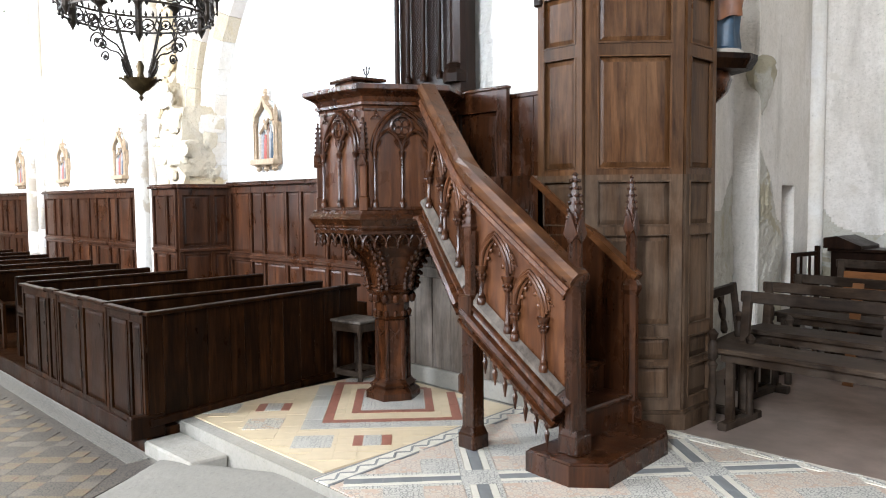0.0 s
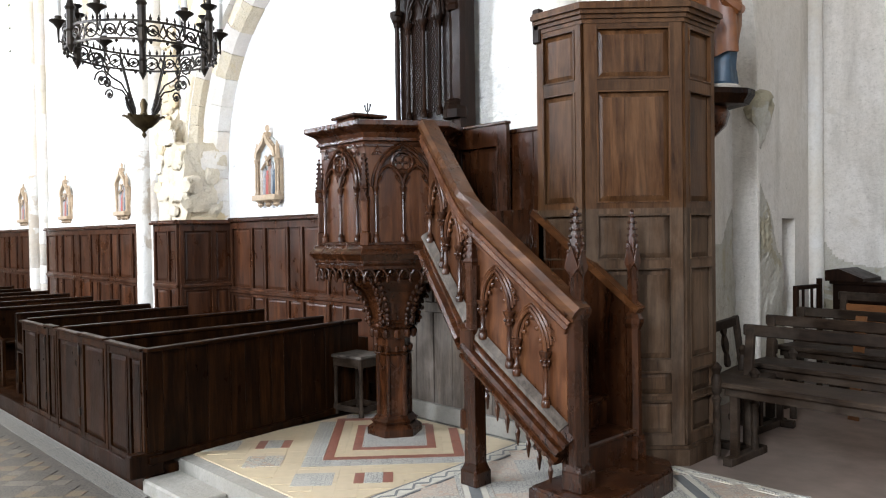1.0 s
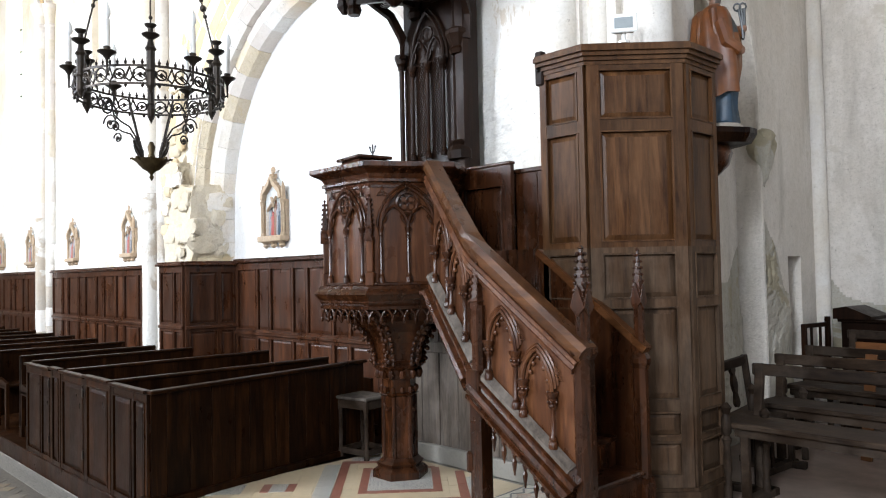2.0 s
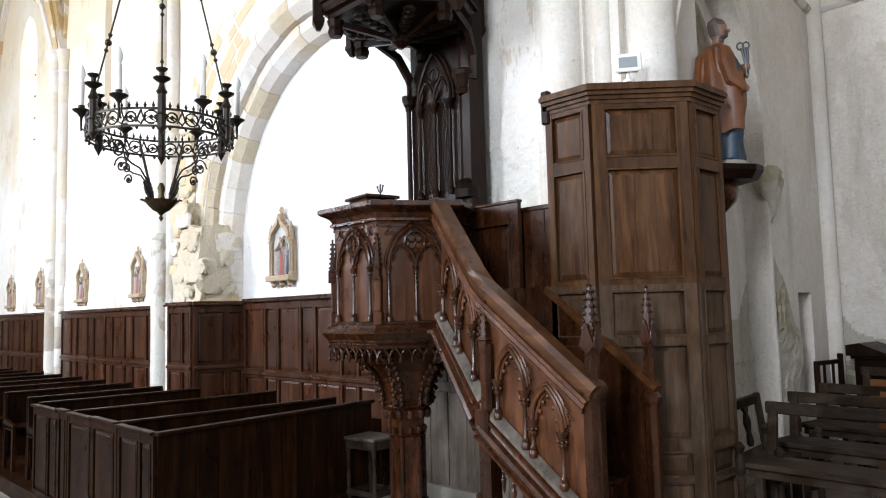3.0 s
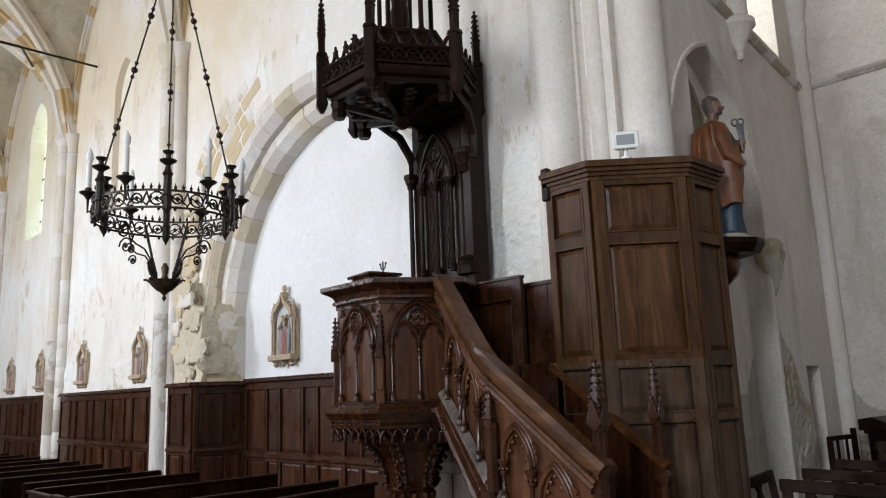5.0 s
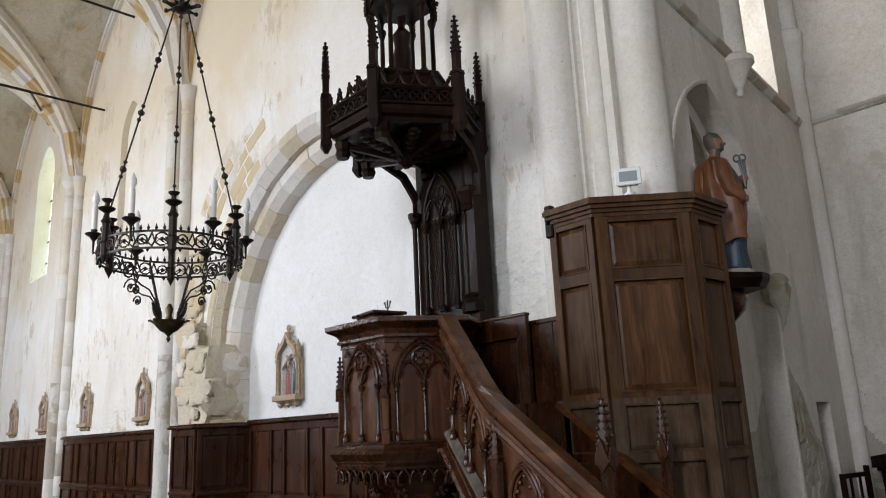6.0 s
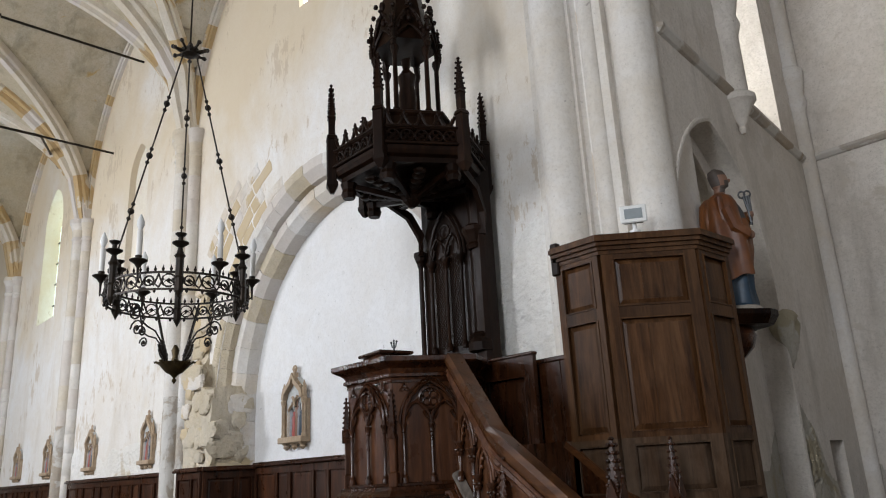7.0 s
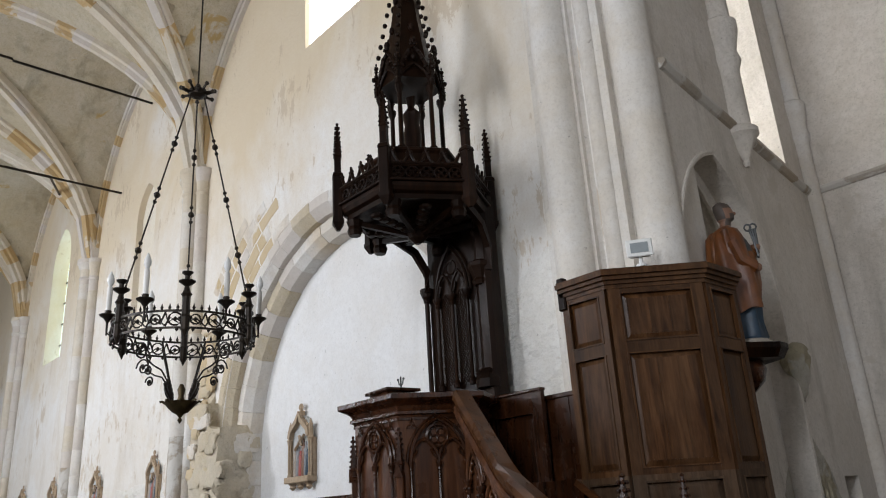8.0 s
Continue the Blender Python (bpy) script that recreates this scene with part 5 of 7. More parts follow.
bm = bmesh.new()
colonnette(bm, -0.365, 1.6, 3.3, 0.02, -0.035)
turned(bm, [(0.025, 3.24), (0.03, 3.27), (0.055, 3.33), (0.055, 3.36)], 8, 0, -0.365, -0.035)
part("side_shaft", bm, DARK_OAK, back, smooth=True)
for x in (-0.24, -0.065, 0.11):
    bm = bmesh.new()
    colonnette(bm, x, 2.5, 3.24, 0.0135, -0.03)
    turned(bm, [(0.018, 3.16), (0.026, 3.18), (0.02, 3.195), (0.038, 3.225), (0.04, 3.245)], 8, 0, x, -0.03)
    part("colonnette", bm, DARK_OAK, back, smooth=True)
bm = bmesh.new()
for x0, x1 in ((-0.24, -0.065), (-0.065, 0.11)):
    cusped(bm, x0, x1, 3.24, 0.19, 0.012, -0.03)
tube(bm, [(x, -0.03, z) for x, z in pointed(-0.25, 0.12, 3.24, 0.4, 8)], 0.014, 6)
tube(bm, [(x, -0.015, z) for x, z in pointed(-0.275, 0.145, 3.24, 0.44, 8)], 0.011, 6)
ring(bm, -0.065, 3.47, 0.055, 0.01, -0.025)
part("tracery", bm, DARK_OAK, back, smooth=True)
bm = bmesh.new()
for x0 in (-0.225, -0.05):
    wide = 0.145
    for k in range(-5, 26):
        for sg in (1, -1):
            z0 = 2.5 + 0.03 * k
            lo, hi = max(z0, 2.53), min(z0 + wide, 3.27)
            if hi - lo > 0.012:
                ua, ub = (lo - z0), (hi - z0)
                pts = [(x0 + (ua if sg > 0 else wide - ua), lo), (x0 + (ub if sg > 0 else wide - ub), hi)]
                tube(bm, [(u, -0.002, z) for u, z in pts], 0.0036, 4)
part("lattice", bm, DARK_OAK, back, "fine diagonal lattice of thin strips")
for s in (-1, 1):
    bm = bmesh.new()
    sweep(bm, [(0.36 * s - 0.01, 0.42 - 0.03 - 0.0, 3.32), (0.37 * s - 0.01, 0.4, 3.5), (0.40 * s, 0.3, 3.66), (0.44 * s, 0.12, 3.76), (0.46 * s, -0.05, 3.8)], [(-0.022, -0.03), (0.022, -0.03), (0.022, 0.03), (-0.022, 0.03)])
    part("bracket_arm", bm, DARK_OAK, canopy)

CR = 0.60
CB, CT = 3.72, 4.08
bm = bmesh.new()
turned(bm, [(CR * 0.86, CB + 0.05), (CR * 0.97, CB + 0.07), (CR, CB + 0.1), (CR, CB + 0.14), (CR * 0.96, CB + 0.16), (CR * 0.93, CB + 0.18), (CR * 0.93, CT - 0.12), (CR * 1.02, CT - 0.105), (CR * 1.02, CT - 0.09), (CR * 0.88, CT - 0.08), (CR * 0.66, CT + 0.02), (CR * 0.64, CT + 0.09), (CR * 0.68, CT + 0.11), (CR * 0.68, CT + 0.13), (CR * 0.5, CT + 0.18)], 6, 0)
part("body", bm, DARK_OAK, canopy)
bm = bmesh.new()
for i in range(6):
    a, b = SIX * i, SIX * (i + 1)
    pa, pb = Vector((CR * 0.86 * math.cos(a), CR * 0.86 * math.sin(a), CB + 0.05)), Vector((CR * 0.86 * math.cos(b), CR * 0.86 * math.sin(b), CB + 0.05))
    sweep(bm, [pa, pb], [(-0.02, -0.03), (0.02, -0.03), (0.02, 0.02), (-0.02, 0.02)])
    sweep(bm, [pa * 0.99, (0, 0, CB - 0.1)], [(-0.018, -0.02), (0.018, -0.02), (0.018, 0.02), (-0.018, 0.02)])
    turned(bm, [(0.045, -0.1), (0.06, -0.06), (0.05, -0.03), (0.065, 0.02)], 8, 0, pa.x * 0.93, pa.y * 0.93, Matrix.Translation((0, 0, CB)))
    q = (pa + pb) / 2
    for k in range(5):
        c = q * (0.85 - 0.15 * k)
        ball(bm, c.x, c.y, CB - 0.01 - 0.012 * k, 0.05, sz=0.5, n=7)
turned(bm, [(0.02, CB - 0.16), (0.07, CB - 0.12), (0.1, CB - 0.06), (0.1, CB + 0.06)], 10, 0)
part("soffit", bm, DARK_OAK, canopy)
for i in range(6):
    a = SIX * i + SIX / 2
    w = CR
    ap = CR * math.cos(SIX / 2)
    fr = part("frieze", bmesh.new(), DARK_OAK, canopy)
    fr.matrix_local = face_m(ap * math.cos(a), ap * math.sin(a), math.degrees(a))
    bm = bmesh.new()
    for k in range(5):
        x = -w / 2 + 0.09 + (w - 0.18) * k / 4
        ring(bm, x, CB + 0.205, 0.046, 0.009, 0.01, 12)
        for q in range(4):
            b = q * math.pi / 2
            ring(bm, x + 0.024 * math.cos(b), CB + 0.205 + 0.024 * math.sin(b), 0.02, 0.005, 0.012, 7)
    box(bm, -w / 2, w / 2, -0.02, 0.03, CB + 0.26, CB + 0.278, bev=0.004)
    box(bm, -w / 2, w / 2, -0.025, 0.03, CB + 0.13, CB + 0.15, bev=0.004)
    part("roundel_band", bm, DARK_OAK, fr)
    bm = bmesh.new()
    n = 4
    for k in range(n):
        x0 = -w / 2 + 0.05 + (w - 0.1) * k / n
        x1 = x0 + (w - 0.1) / n
        xm = (x0 + x1) / 2
        bow = [(x0 + (x1 - x0) * q / 8, CT - 0.085 + 0.085 * abs(q / 4 - 1) ** 2.2) for q in range(9)]
        tube(bm, [(x, 0.0, z) for x, z in bow], 0.013, 6)
        tube(bm, [(xm + (x - xm) * 0.7, 0.0, z - 0.018) for x, z in bow], 0.008, 5)
        tube(bm, [(x, 0.004, CT - 0.1) for x in (x0, x1)], 0.012, 5)
        for q in (1, -1):
            ball(bm, x0 + q * 0.016, 0, CT + 0.0, 0.013, n=6)
        ball(bm, x0, 0, CT + 0.022, 0.013, n=6, sz=2.0)
        ball(bm, xm, 0, CT - 0.072, 0.012, n=6)
    part("cresting", bm, DARK_OAK, fr)
    c = SIX * i
    pst = part("corner_post", bmesh.new(), DARK_OAK, canopy)
    pst.matrix_local = pose((CR + 0.005) * math.cos(c), (CR + 0.005) * math.sin(c), 0, 0, 0, math.degrees(c))
    bm = bmesh.new()
    box(bm, -0.035, 0.04, -0.04, 0.04, CB + 0.02, CT + 0.02, bev=0.008)
    turned(bm, [(0.02, CB - 0.06), (0.06, CB), (0.06, CB + 0.03)], 4, math.pi / 4)
    turned(bm, [(0.06, CT + 0.02), (0.05, CT + 0.05), (0.035, CT + 0.06), (0.035, CT + 0.16)], 4, math.pi / 4)
    part("shaft", bm, DARK_OAK, pst)
    bm = bmesh.new()
    pinnacle(bm, Matrix(), CT + 0.15, CT + 0.5, 0.036)
    part("pinnacle", bm, DARK_OAK, pst)
lantern = part("lantern", bmesh.new(), DARK_OAK, canopy)
LZ = CT + 0.17
for i in range(6):
    bm = bmesh.new()
    a = SIX * i
    turned(bm, [(0.035, LZ), (0.035, LZ + 0.03), (0.02, LZ + 0.05), (0.018, LZ + 0.5), (0.034, LZ + 0.55), (0.034, LZ + 0.58)], 8, 0, 0.25 * math.cos(a), 0.25 * math.sin(a))
    part("column", bm, DARK_OAK, lantern, smooth=True)
bm = bmesh.new()
for i in range(6):
    a, b = SIX * i, SIX * (i + 1)
    pa, pb = Vector((0.26 * math.cos(a), 0.26 * math.sin(a), LZ + 0.58)), Vector((0.26 * math.cos(b), 0.26 * math.sin(b), LZ + 0.58))
    for rise, r in ((0.2, 0.014), (0.36, 0.02)):
        tube(bm, [pa.lerp(pb, u) + Vector((0, 0, z * rise)) for u, z in pointed(0, 1, 0, 1.0, 6)], r, 5)
    for k in range(5):
        for uu in (0.08 + 0.09 * k, 0.92 - 0.09 * k):
            p = pa.lerp(pb, uu)
            ball(bm, p.x * 1.05, p.y * 1.05, p.z + 0.1 + 0.07 * k, 0.017, n=6)
    ball(bm, *((pa + pb) / 2 + Vector((0, 0, 0.42))), 0.028, n=6, sz=1.5)
    pinnacle(bm, Matrix.Translation((pa.x * 1.06, pa.y * 1.06, 0)), LZ + 0.58, LZ + 0.9, 0.022)
part("gable_ring", bm, DARK_OAK, lantern)
bm = bmesh.new()
SP0, SP1 = LZ + 0.66, LZ + 2.1
turned(bm, [(0.25, SP0), (0.23, SP0 + 0.1), (0.14, SP0 + 0.6), (0.03, SP1 - 0.08), (0.06, SP1 - 0.04), (0.01, SP1 + 0.04)], 6, 0)
for i in range(6):
    a = SIX * i
    for k in range(12):
        f = k / 12
        rr = 0.24 * (1 - f) + 0.035
        z = SP0 + 0.08 + (SP1 - SP0 - 0.15) * f
        ball(bm, rr * 1.08 * math.cos(a), rr * 1.08 * math.sin(a), z, 0.022, n=6)
        if k % 3 == 1:
            b = a + SIX / 2
            ring_m = rr * 0.86
            ball(bm, ring_m * math.cos(b), ring_m * math.sin(b), z, 0.024, n=6, sz=1.6)
part("spire", bm, DARK_OAK, lantern)
bm = bmesh.new()
turned(bm, [(0.085, LZ), (0.09, LZ + 0.05), (0.075, LZ + 0.1), (0.085, LZ + 0.25), (0.07, LZ + 0.33), (0.085, LZ + 0.43), (0.045, LZ + 0.48), (0.03, LZ + 0.5), (0.045, LZ + 0.54), (0.045, LZ + 0.59), (0.02, LZ + 0.6)], 14, 0, sy=0.8)
for v in bm.verts:
    v.co += Vector((noise.noise(v.co * 22), noise.noise(v.co * 22 + Vector((4, 0, 0))), 0)) * 0.014
statuette = tagged(part("statuette", bm, DARK_OAK, smooth=True), "small dark wooden saint figure in the lantern", "statue")
statuette.location = (CPX, CPY, 0)


# ---- box pews and benches of the nave ----
bm = bmesh.new()
box(bm, -24.0, -4.76, 1.95, 4.06, 0.0, 0.13)
tagged(part("pew_platform", bm, PEW), "low dark timber platform under the pews", "platform", "", "structure")
bm = bmesh.new()
box(bm, -24.0, -4.725, 1.915, 1.948, -0.01, 0.135, bev=0.006)
tagged(part("plinth_board", bm, PEW), "scuffed wooden plinth board along the aisle", "plinth", "", "structure")

pew = thing("box_pew", pose(-4.74, 1.94, 0.13), "dark panelled box pew with aisle doors", "pew")
front = part("front", bmesh.new(), PEW, pew)
front.matrix_local = pose(0, 0, -0.13, 0, 0, 99.0)
edge = 0.0
random.seed(31)
while edge < 1.92:
    nxt = min(edge + random.uniform(0.11, 0.19), 1.93)
    if 1.93 - nxt < 0.07:
        nxt = 1.93
    bm = bmesh.new()
    box(bm, edge + 0.0012, nxt - 0.0012, -0.014 - random.choice((0.0, 0.0, 0.004)), 0.0, 0.19, 0.88, bev=0.002)
    part("board", bm, PEW, front)
    edge = nxt
bm = bmesh.new()
box(bm, -0.02, 1.94, -0.05, 0.02, 0.88, 0.905, bev=0.006)
part("capping", bm, PEW, front)
bm = bmesh.new()
box(bm, -0.01, 1.93, -0.045, 0.0, 0.165, 0.215, bev=0.005)
part("skirting", bm, PEW, front)
bm = bmesh.new()
box(bm, -0.07, 0.02, -0.12, 0.1, 0.09 - 0.13, 0.24 - 0.13, bev=0.01)
part("foot_block", bm, PEW, pew)
DOORS = [(-7.36, -6.66, 0.9, 2), (-6.66, -6.42, 0.915, 1), (-6.42, -5.86, 0.905, 1), (-5.86, -5.36, 0.915, 1), (-5.36, -4.745, 0.905, 2)]
for k, (xa, xb, top, n) in enumerate(DOORS):
    side = part("aisle_door" if k in (1, 3, 0) else "aisle_panel", bmesh.new(), PEW, pew)
    side.matrix_local = pose(xa + 4.74, -0.004 * (k % 2), -0.13)
    w = xb - xa
    cols = [(0.05, w - 0.05)] if n == 1 else [(0.05, w * 0.58), (w * 0.58 + 0.05, w - 0.04)]
    panelling(side, Matrix(), w, 0.14, top - 0.02, cols, [(0.18, top - 0.08)], PEW, thick=0.018)
    bm = bmesh.new()
    box(bm, -0.005, w + 0.005, -0.042, 0.015, top - 0.02, top, bev=0.005)
    part("capping", bm, PEW, side)
    if k in (1, 3):
        for z in (0.3, 0.75):
            bm = bmesh.new()
            box(bm, -0.012, 0.012, -0.04, -0.026, z, z + 0.06, bev=0.003)
            part("hinge", bm, IRON, side, "dark iron hinge")


def pew_row(parent, x, y0, y1, top, seat=True, seat_h=0.44):
    bm = bmesh.new()
    box(bm, -0.016, 0.016, 0, y1 - y0, 0.1, top - 0.02)
    row = part("back", bm, PEW, parent)
    row.matrix_local = pose(x, y0, 0)
    bm = bmesh.new()
    box(bm, -0.032, 0.032, 0, y1 - y0, top - 0.025, top, bev=0.007)
    part("capping", bm, PEW, row)
    if seat:
        bm = bmesh.new()
        box(bm, 0.016, 0.34, 0.0, y1 - y0, seat_h - 0.03, seat_h, bev=0.006)
        part("seat", bm, PEW, row)
    return row


pew_row(pew, -5.42 + 4.74, 0.02, 1.82, 0.78)
pew_row(pew, -6.4 + 4.74, 0.02, 1.82, 0.78)
pew_row(pew, -7.34 + 4.74, 0.02, 1.5, 0.78)
bm = bmesh.new()
box(bm, -2.62, -0.22, 1.93, 1.955, 0.0, 0.62)
part("end_board", bm, PEW, pew)
for k in range(13):
    x = -8.05 - 0.86 * k
    p = thing("pew", pose(x, 2.05, 0.13), "plain dark wooden church pew with a straight back", "pew", "nave pews")
    pew_row(p, 0, 0, 1.3, 0.77 - 0.003 * k)
    for yy in (0.0, 1.27):
        bm = bmesh.new()
        prism(bm, [(-0.03, 0), (0.04, 0), (0.05, 0.4), (0.3, 0.4), (0.3, 0), (0.36, 0), (0.36, 0.46), (0.06, 0.5), (0.03, 0.76), (-0.03, 0.76)], yy, yy + 0.03, Matrix(((1, 0, 0, 0), (0, 0, 1, 0), (0, 1, 0, 0), (0, 0, 0, 1))))
        part("bench_end", bm, PEW, p)

stool = thing("stool", pose(-4.84, 3.70, FLOOR2, 0, 0, 8), "small worn grey wooden stool", "stool")
bm = bmesh.new()
box(bm, -0.17, 0.17, -0.15, 0.15, 0.455, 0.48, bev=0.008)
part("seat", bm, GREY_WOOD, stool)
bm = bmesh.new()
for s in (-1, 1):
    box(bm, -0.15, 0.15, s * 0.13 - 0.01, s * 0.13 + 0.01, 0.39, 0.455)
    box(bm, s * 0.145 - 0.01, s * 0.145 + 0.01, -0.13, 0.13, 0.39, 0.455)
part("apron", bm, BENCH, stool)
for sx in (-1, 1):
    for sy in (-1, 1):
        bm = bmesh.new()
        turned(bm, [(0.022, 0.0), (0.022, 0.07), (0.014, 0.09), (0.018, 0.2), (0.013, 0.23), (0.018, 0.26), (0.016, 0.36), (0.022, 0.38), (0.022, 0.455)], 8, 0, sx * 0.14, sy * 0.12)
        part("leg", bm, BENCH, stool, smooth=True)
for s in (-1, 1):
    bm = bmesh.new()
    box(bm, -0.14, 0.14, s * 0.12 - 0.012, s * 0.12 + 0.012, 0.03, 0.075, bev=0.004)
    part("stretcher", bm, BENCH, stool)
    bm = bmesh.new()
    box(bm, s * 0.14 - 0.012, s * 0.14 + 0.012, -0.12, 0.12, 0.03, 0.075, bev=0.004)
    part("stretcher", bm, BENCH, stool)

# ---- benches of the side chapel ----


def bench(m, length, label, mat=None, back=0.8, slats=False, splats=3, seat_h=0.5):
    mat = mat or BENCH
    t = thing("bench", m, label, "bench", "chapel benches")
    bm = bmesh.new()
    box(bm, 0, length, 0, 0.33, seat_h - 0.035, seat_h, bev=0.008)
    part("seat", bm, mat, t)
    bm = bmesh.new()
    box(bm, -0.03, length + 0.03, 0.375, 0.4, back - 0.075, back, bev=0.008)
    part("top_rail", bm, mat, t)
    bm = bmesh.new()
    box(bm, 0.03, length - 0.03, 0.03, 0.05, seat_h - 0.085, seat_h - 0.035)
    part("apron", bm, mat, t)
    lean = Matrix(((1, 0, 0, 0), (0, 1, 0.12, 0.35 - 0.12 * seat_h), (0, 0, 1, 0), (0, 0, 0, 1)))
    for k in range(splats):
        u = 0.02 + (length - 0.04) * k / (splats - 1)
        bm = bmesh.new()
        if 0 < k < splats - 1:
            h = back - 0.07 - seat_h
            outline = [(0.022, 0), (0.05, 0.1), (0.03, 0.3), (0.018, 0.36), (0.04, 0.46), (0.055, 0.6), (0.04, 0.74), (0.018, 0.84), (0.045, 0.93), (0.05, 1.0)]
            shape = [(u + x, seat_h + z * h) for x, z in outline] + [(u - x, seat_h + z * h) for x, z in outline[::-1]]
            prism(bm, shape, -0.01, 0.012, lean @ Matrix(((1, 0, 0, 0), (0, 0, 1, 0), (0, 1, 0, 0), (0, 0, 0, 1))))
        else:
            box(bm, u - 0.028, u + 0.028, -0.02, 0.02, seat_h - 0.05, back, lean, 0.006)
            box(bm, u - 0.028, u + 0.028, 0.32, 0.365, 0.05, seat_h, None, 0.006)
        part("splat" if 0 < k < splats - 1 else "back_post", bm, mat, t)
    for u in (0.0, length):
        bm = bmesh.new()
        turned(bm, [(0.024, 0.05), (0.024, 0.12), (0.016, 0.14), (0.026, 0.22), (0.02, seat_h - 0.14), (0.03, seat_h - 0.1), (0.016, seat_h - 0.08), (0.03, seat_h - 0.06), (0.03, seat_h + 0.03), (0.02, seat_h + 0.05), (0.034, seat_h + 0.09), (0.01, seat_h + 0.12)], 10, 0, u, -0.01)
        part("turned_post", bm, mat, t, smooth=True)
    for u in (0.08, length - 0.08):
        bm = bmesh.new()
        box(bm, u - 0.025, u + 0.025, 0.04, 0.08, 0.05, seat_h - 0.035, bev=0.004)
        part("leg", bm, mat, t)
        bm = bmesh.new()
        box(bm, u - 0.03, u + 0.03, -0.04, 0.42, 0, 0.05, bev=0.006)
        part("foot", bm, mat, t)
    return t


bench(pose(-2.16, 4.4, FLOOR2, 0, 0, -3), 2.6, "long worn wooden bench with carved splats", splats=4, back=0.82)
bench(pose(-2.36, 5.2, FLOOR2, 0, 0, -4), 2.8, "long worn wooden bench behind another", splats=4, back=0.8)
bench(pose(-2.52, 6.12, FLOOR2, 0, 0, -7.9), 2.8, "long worn wooden bench with an orange board", splats=3, back=0.78)
pb = bench(pose(-2.45, 6.9, FLOOR2, 0, 0, -7.9), 2.8, "dark bench with orange pine back panels", splats=2, back=0.86)
for k in range(4):
    bm = bmesh.new()
    box(bm, 0.06 + 0.68 * k, 0.68 + 0.68 * k, 0.34, 0.355, 0.57, 0.76, bev=0.004)
    part("back_panel", bm, PINE, pb, "orange pine panel")
brd = thing("loose_board", pose(-1.92, 6.05, FLOOR2, -10, 0, -8), "upright orange pine board leaning on a bench", "board")
bm = bmesh.new()
box(bm, -0.04, 0.04, 0, 0.02, 0, 0.78, bev=0.003)
part("board", bm, PINE, brd)
bench(CHAPEL @ pose(0.34, -0.42, FLOOR2), 0.95, "short dark bench along the flaking chapel wall", splats=4, back=0.78, seat_h=0.44)

chair = thing("kneeler_chair", CHAPEL @ pose(2.55, -0.5, FLOOR2, 0, 0, -18), "black slatted chair against the chapel wall", "chair")
bm = bmesh.new()
box(bm, 0, 0.42, 0, 0.4, 0.42, 0.45, bev=0.005)
part("seat", bm, DARK_OAK, chair)
for sx, sy, h in ((0.02, 0.02, 0.44), (0.4, 0.02, 0.44), (0.02, 0.4, 0.92), (0.4, 0.4, 0.97)):
    bm = bmesh.new()
    box(bm, sx - 0.02, sx + 0.02, sy - 0.02, sy + 0.02, 0, h, bev=0.004)
    part("leg", bm, DARK_OAK, chair)
for z in (0.62, 0.9):
    bm = bmesh.new()
    box(bm, 0.02, 0.4, 0.39, 0.415, z - 0.02, z + 0.02, bev=0.004)
    part("back_rail", bm, DARK_OAK, chair)
for x in (0.14, 0.28):
    bm = bmesh.new()
    box(bm, x - 0.015, x + 0.015, 0.395, 0.41, 0.62, 0.9, bev=0.003)
    part("back_slat", bm, DARK_OAK, chair)

desk2 = thing("reading_desk", pose(-2.62, 7.6, FLOOR2, 0, 0, -4), "dark wooden desk with a sloping top", "desk")
bm = bmesh.new()
box(bm, 0.0, 3.4, 0.1, 0.45, 0, 0.9)
part("body", bm, DARK_OAK, desk2)
bm = bmesh.new()
box(bm, -0.02, 3.42, 0.06, 0.47, 0.9, 0.93, bev=0.006)
part("top", bm, DARK_OAK, desk2)
bm = bmesh.new()
prism(bm, [(-0.04, 0.93), (0.3, 0.93), (0.3, 0.96), (0.08, 1.05), (-0.04, 1.03)], 0.02, 0.45, Matrix(((1, 0, 0, 0), (0, 0, 1, 0), (0, 1, 0, 0), (0, 0, 0, 1))))
part("lectern_box", bm, DARK_OAK, desk2)

# ---- stations of the cross: framed reliefs ----


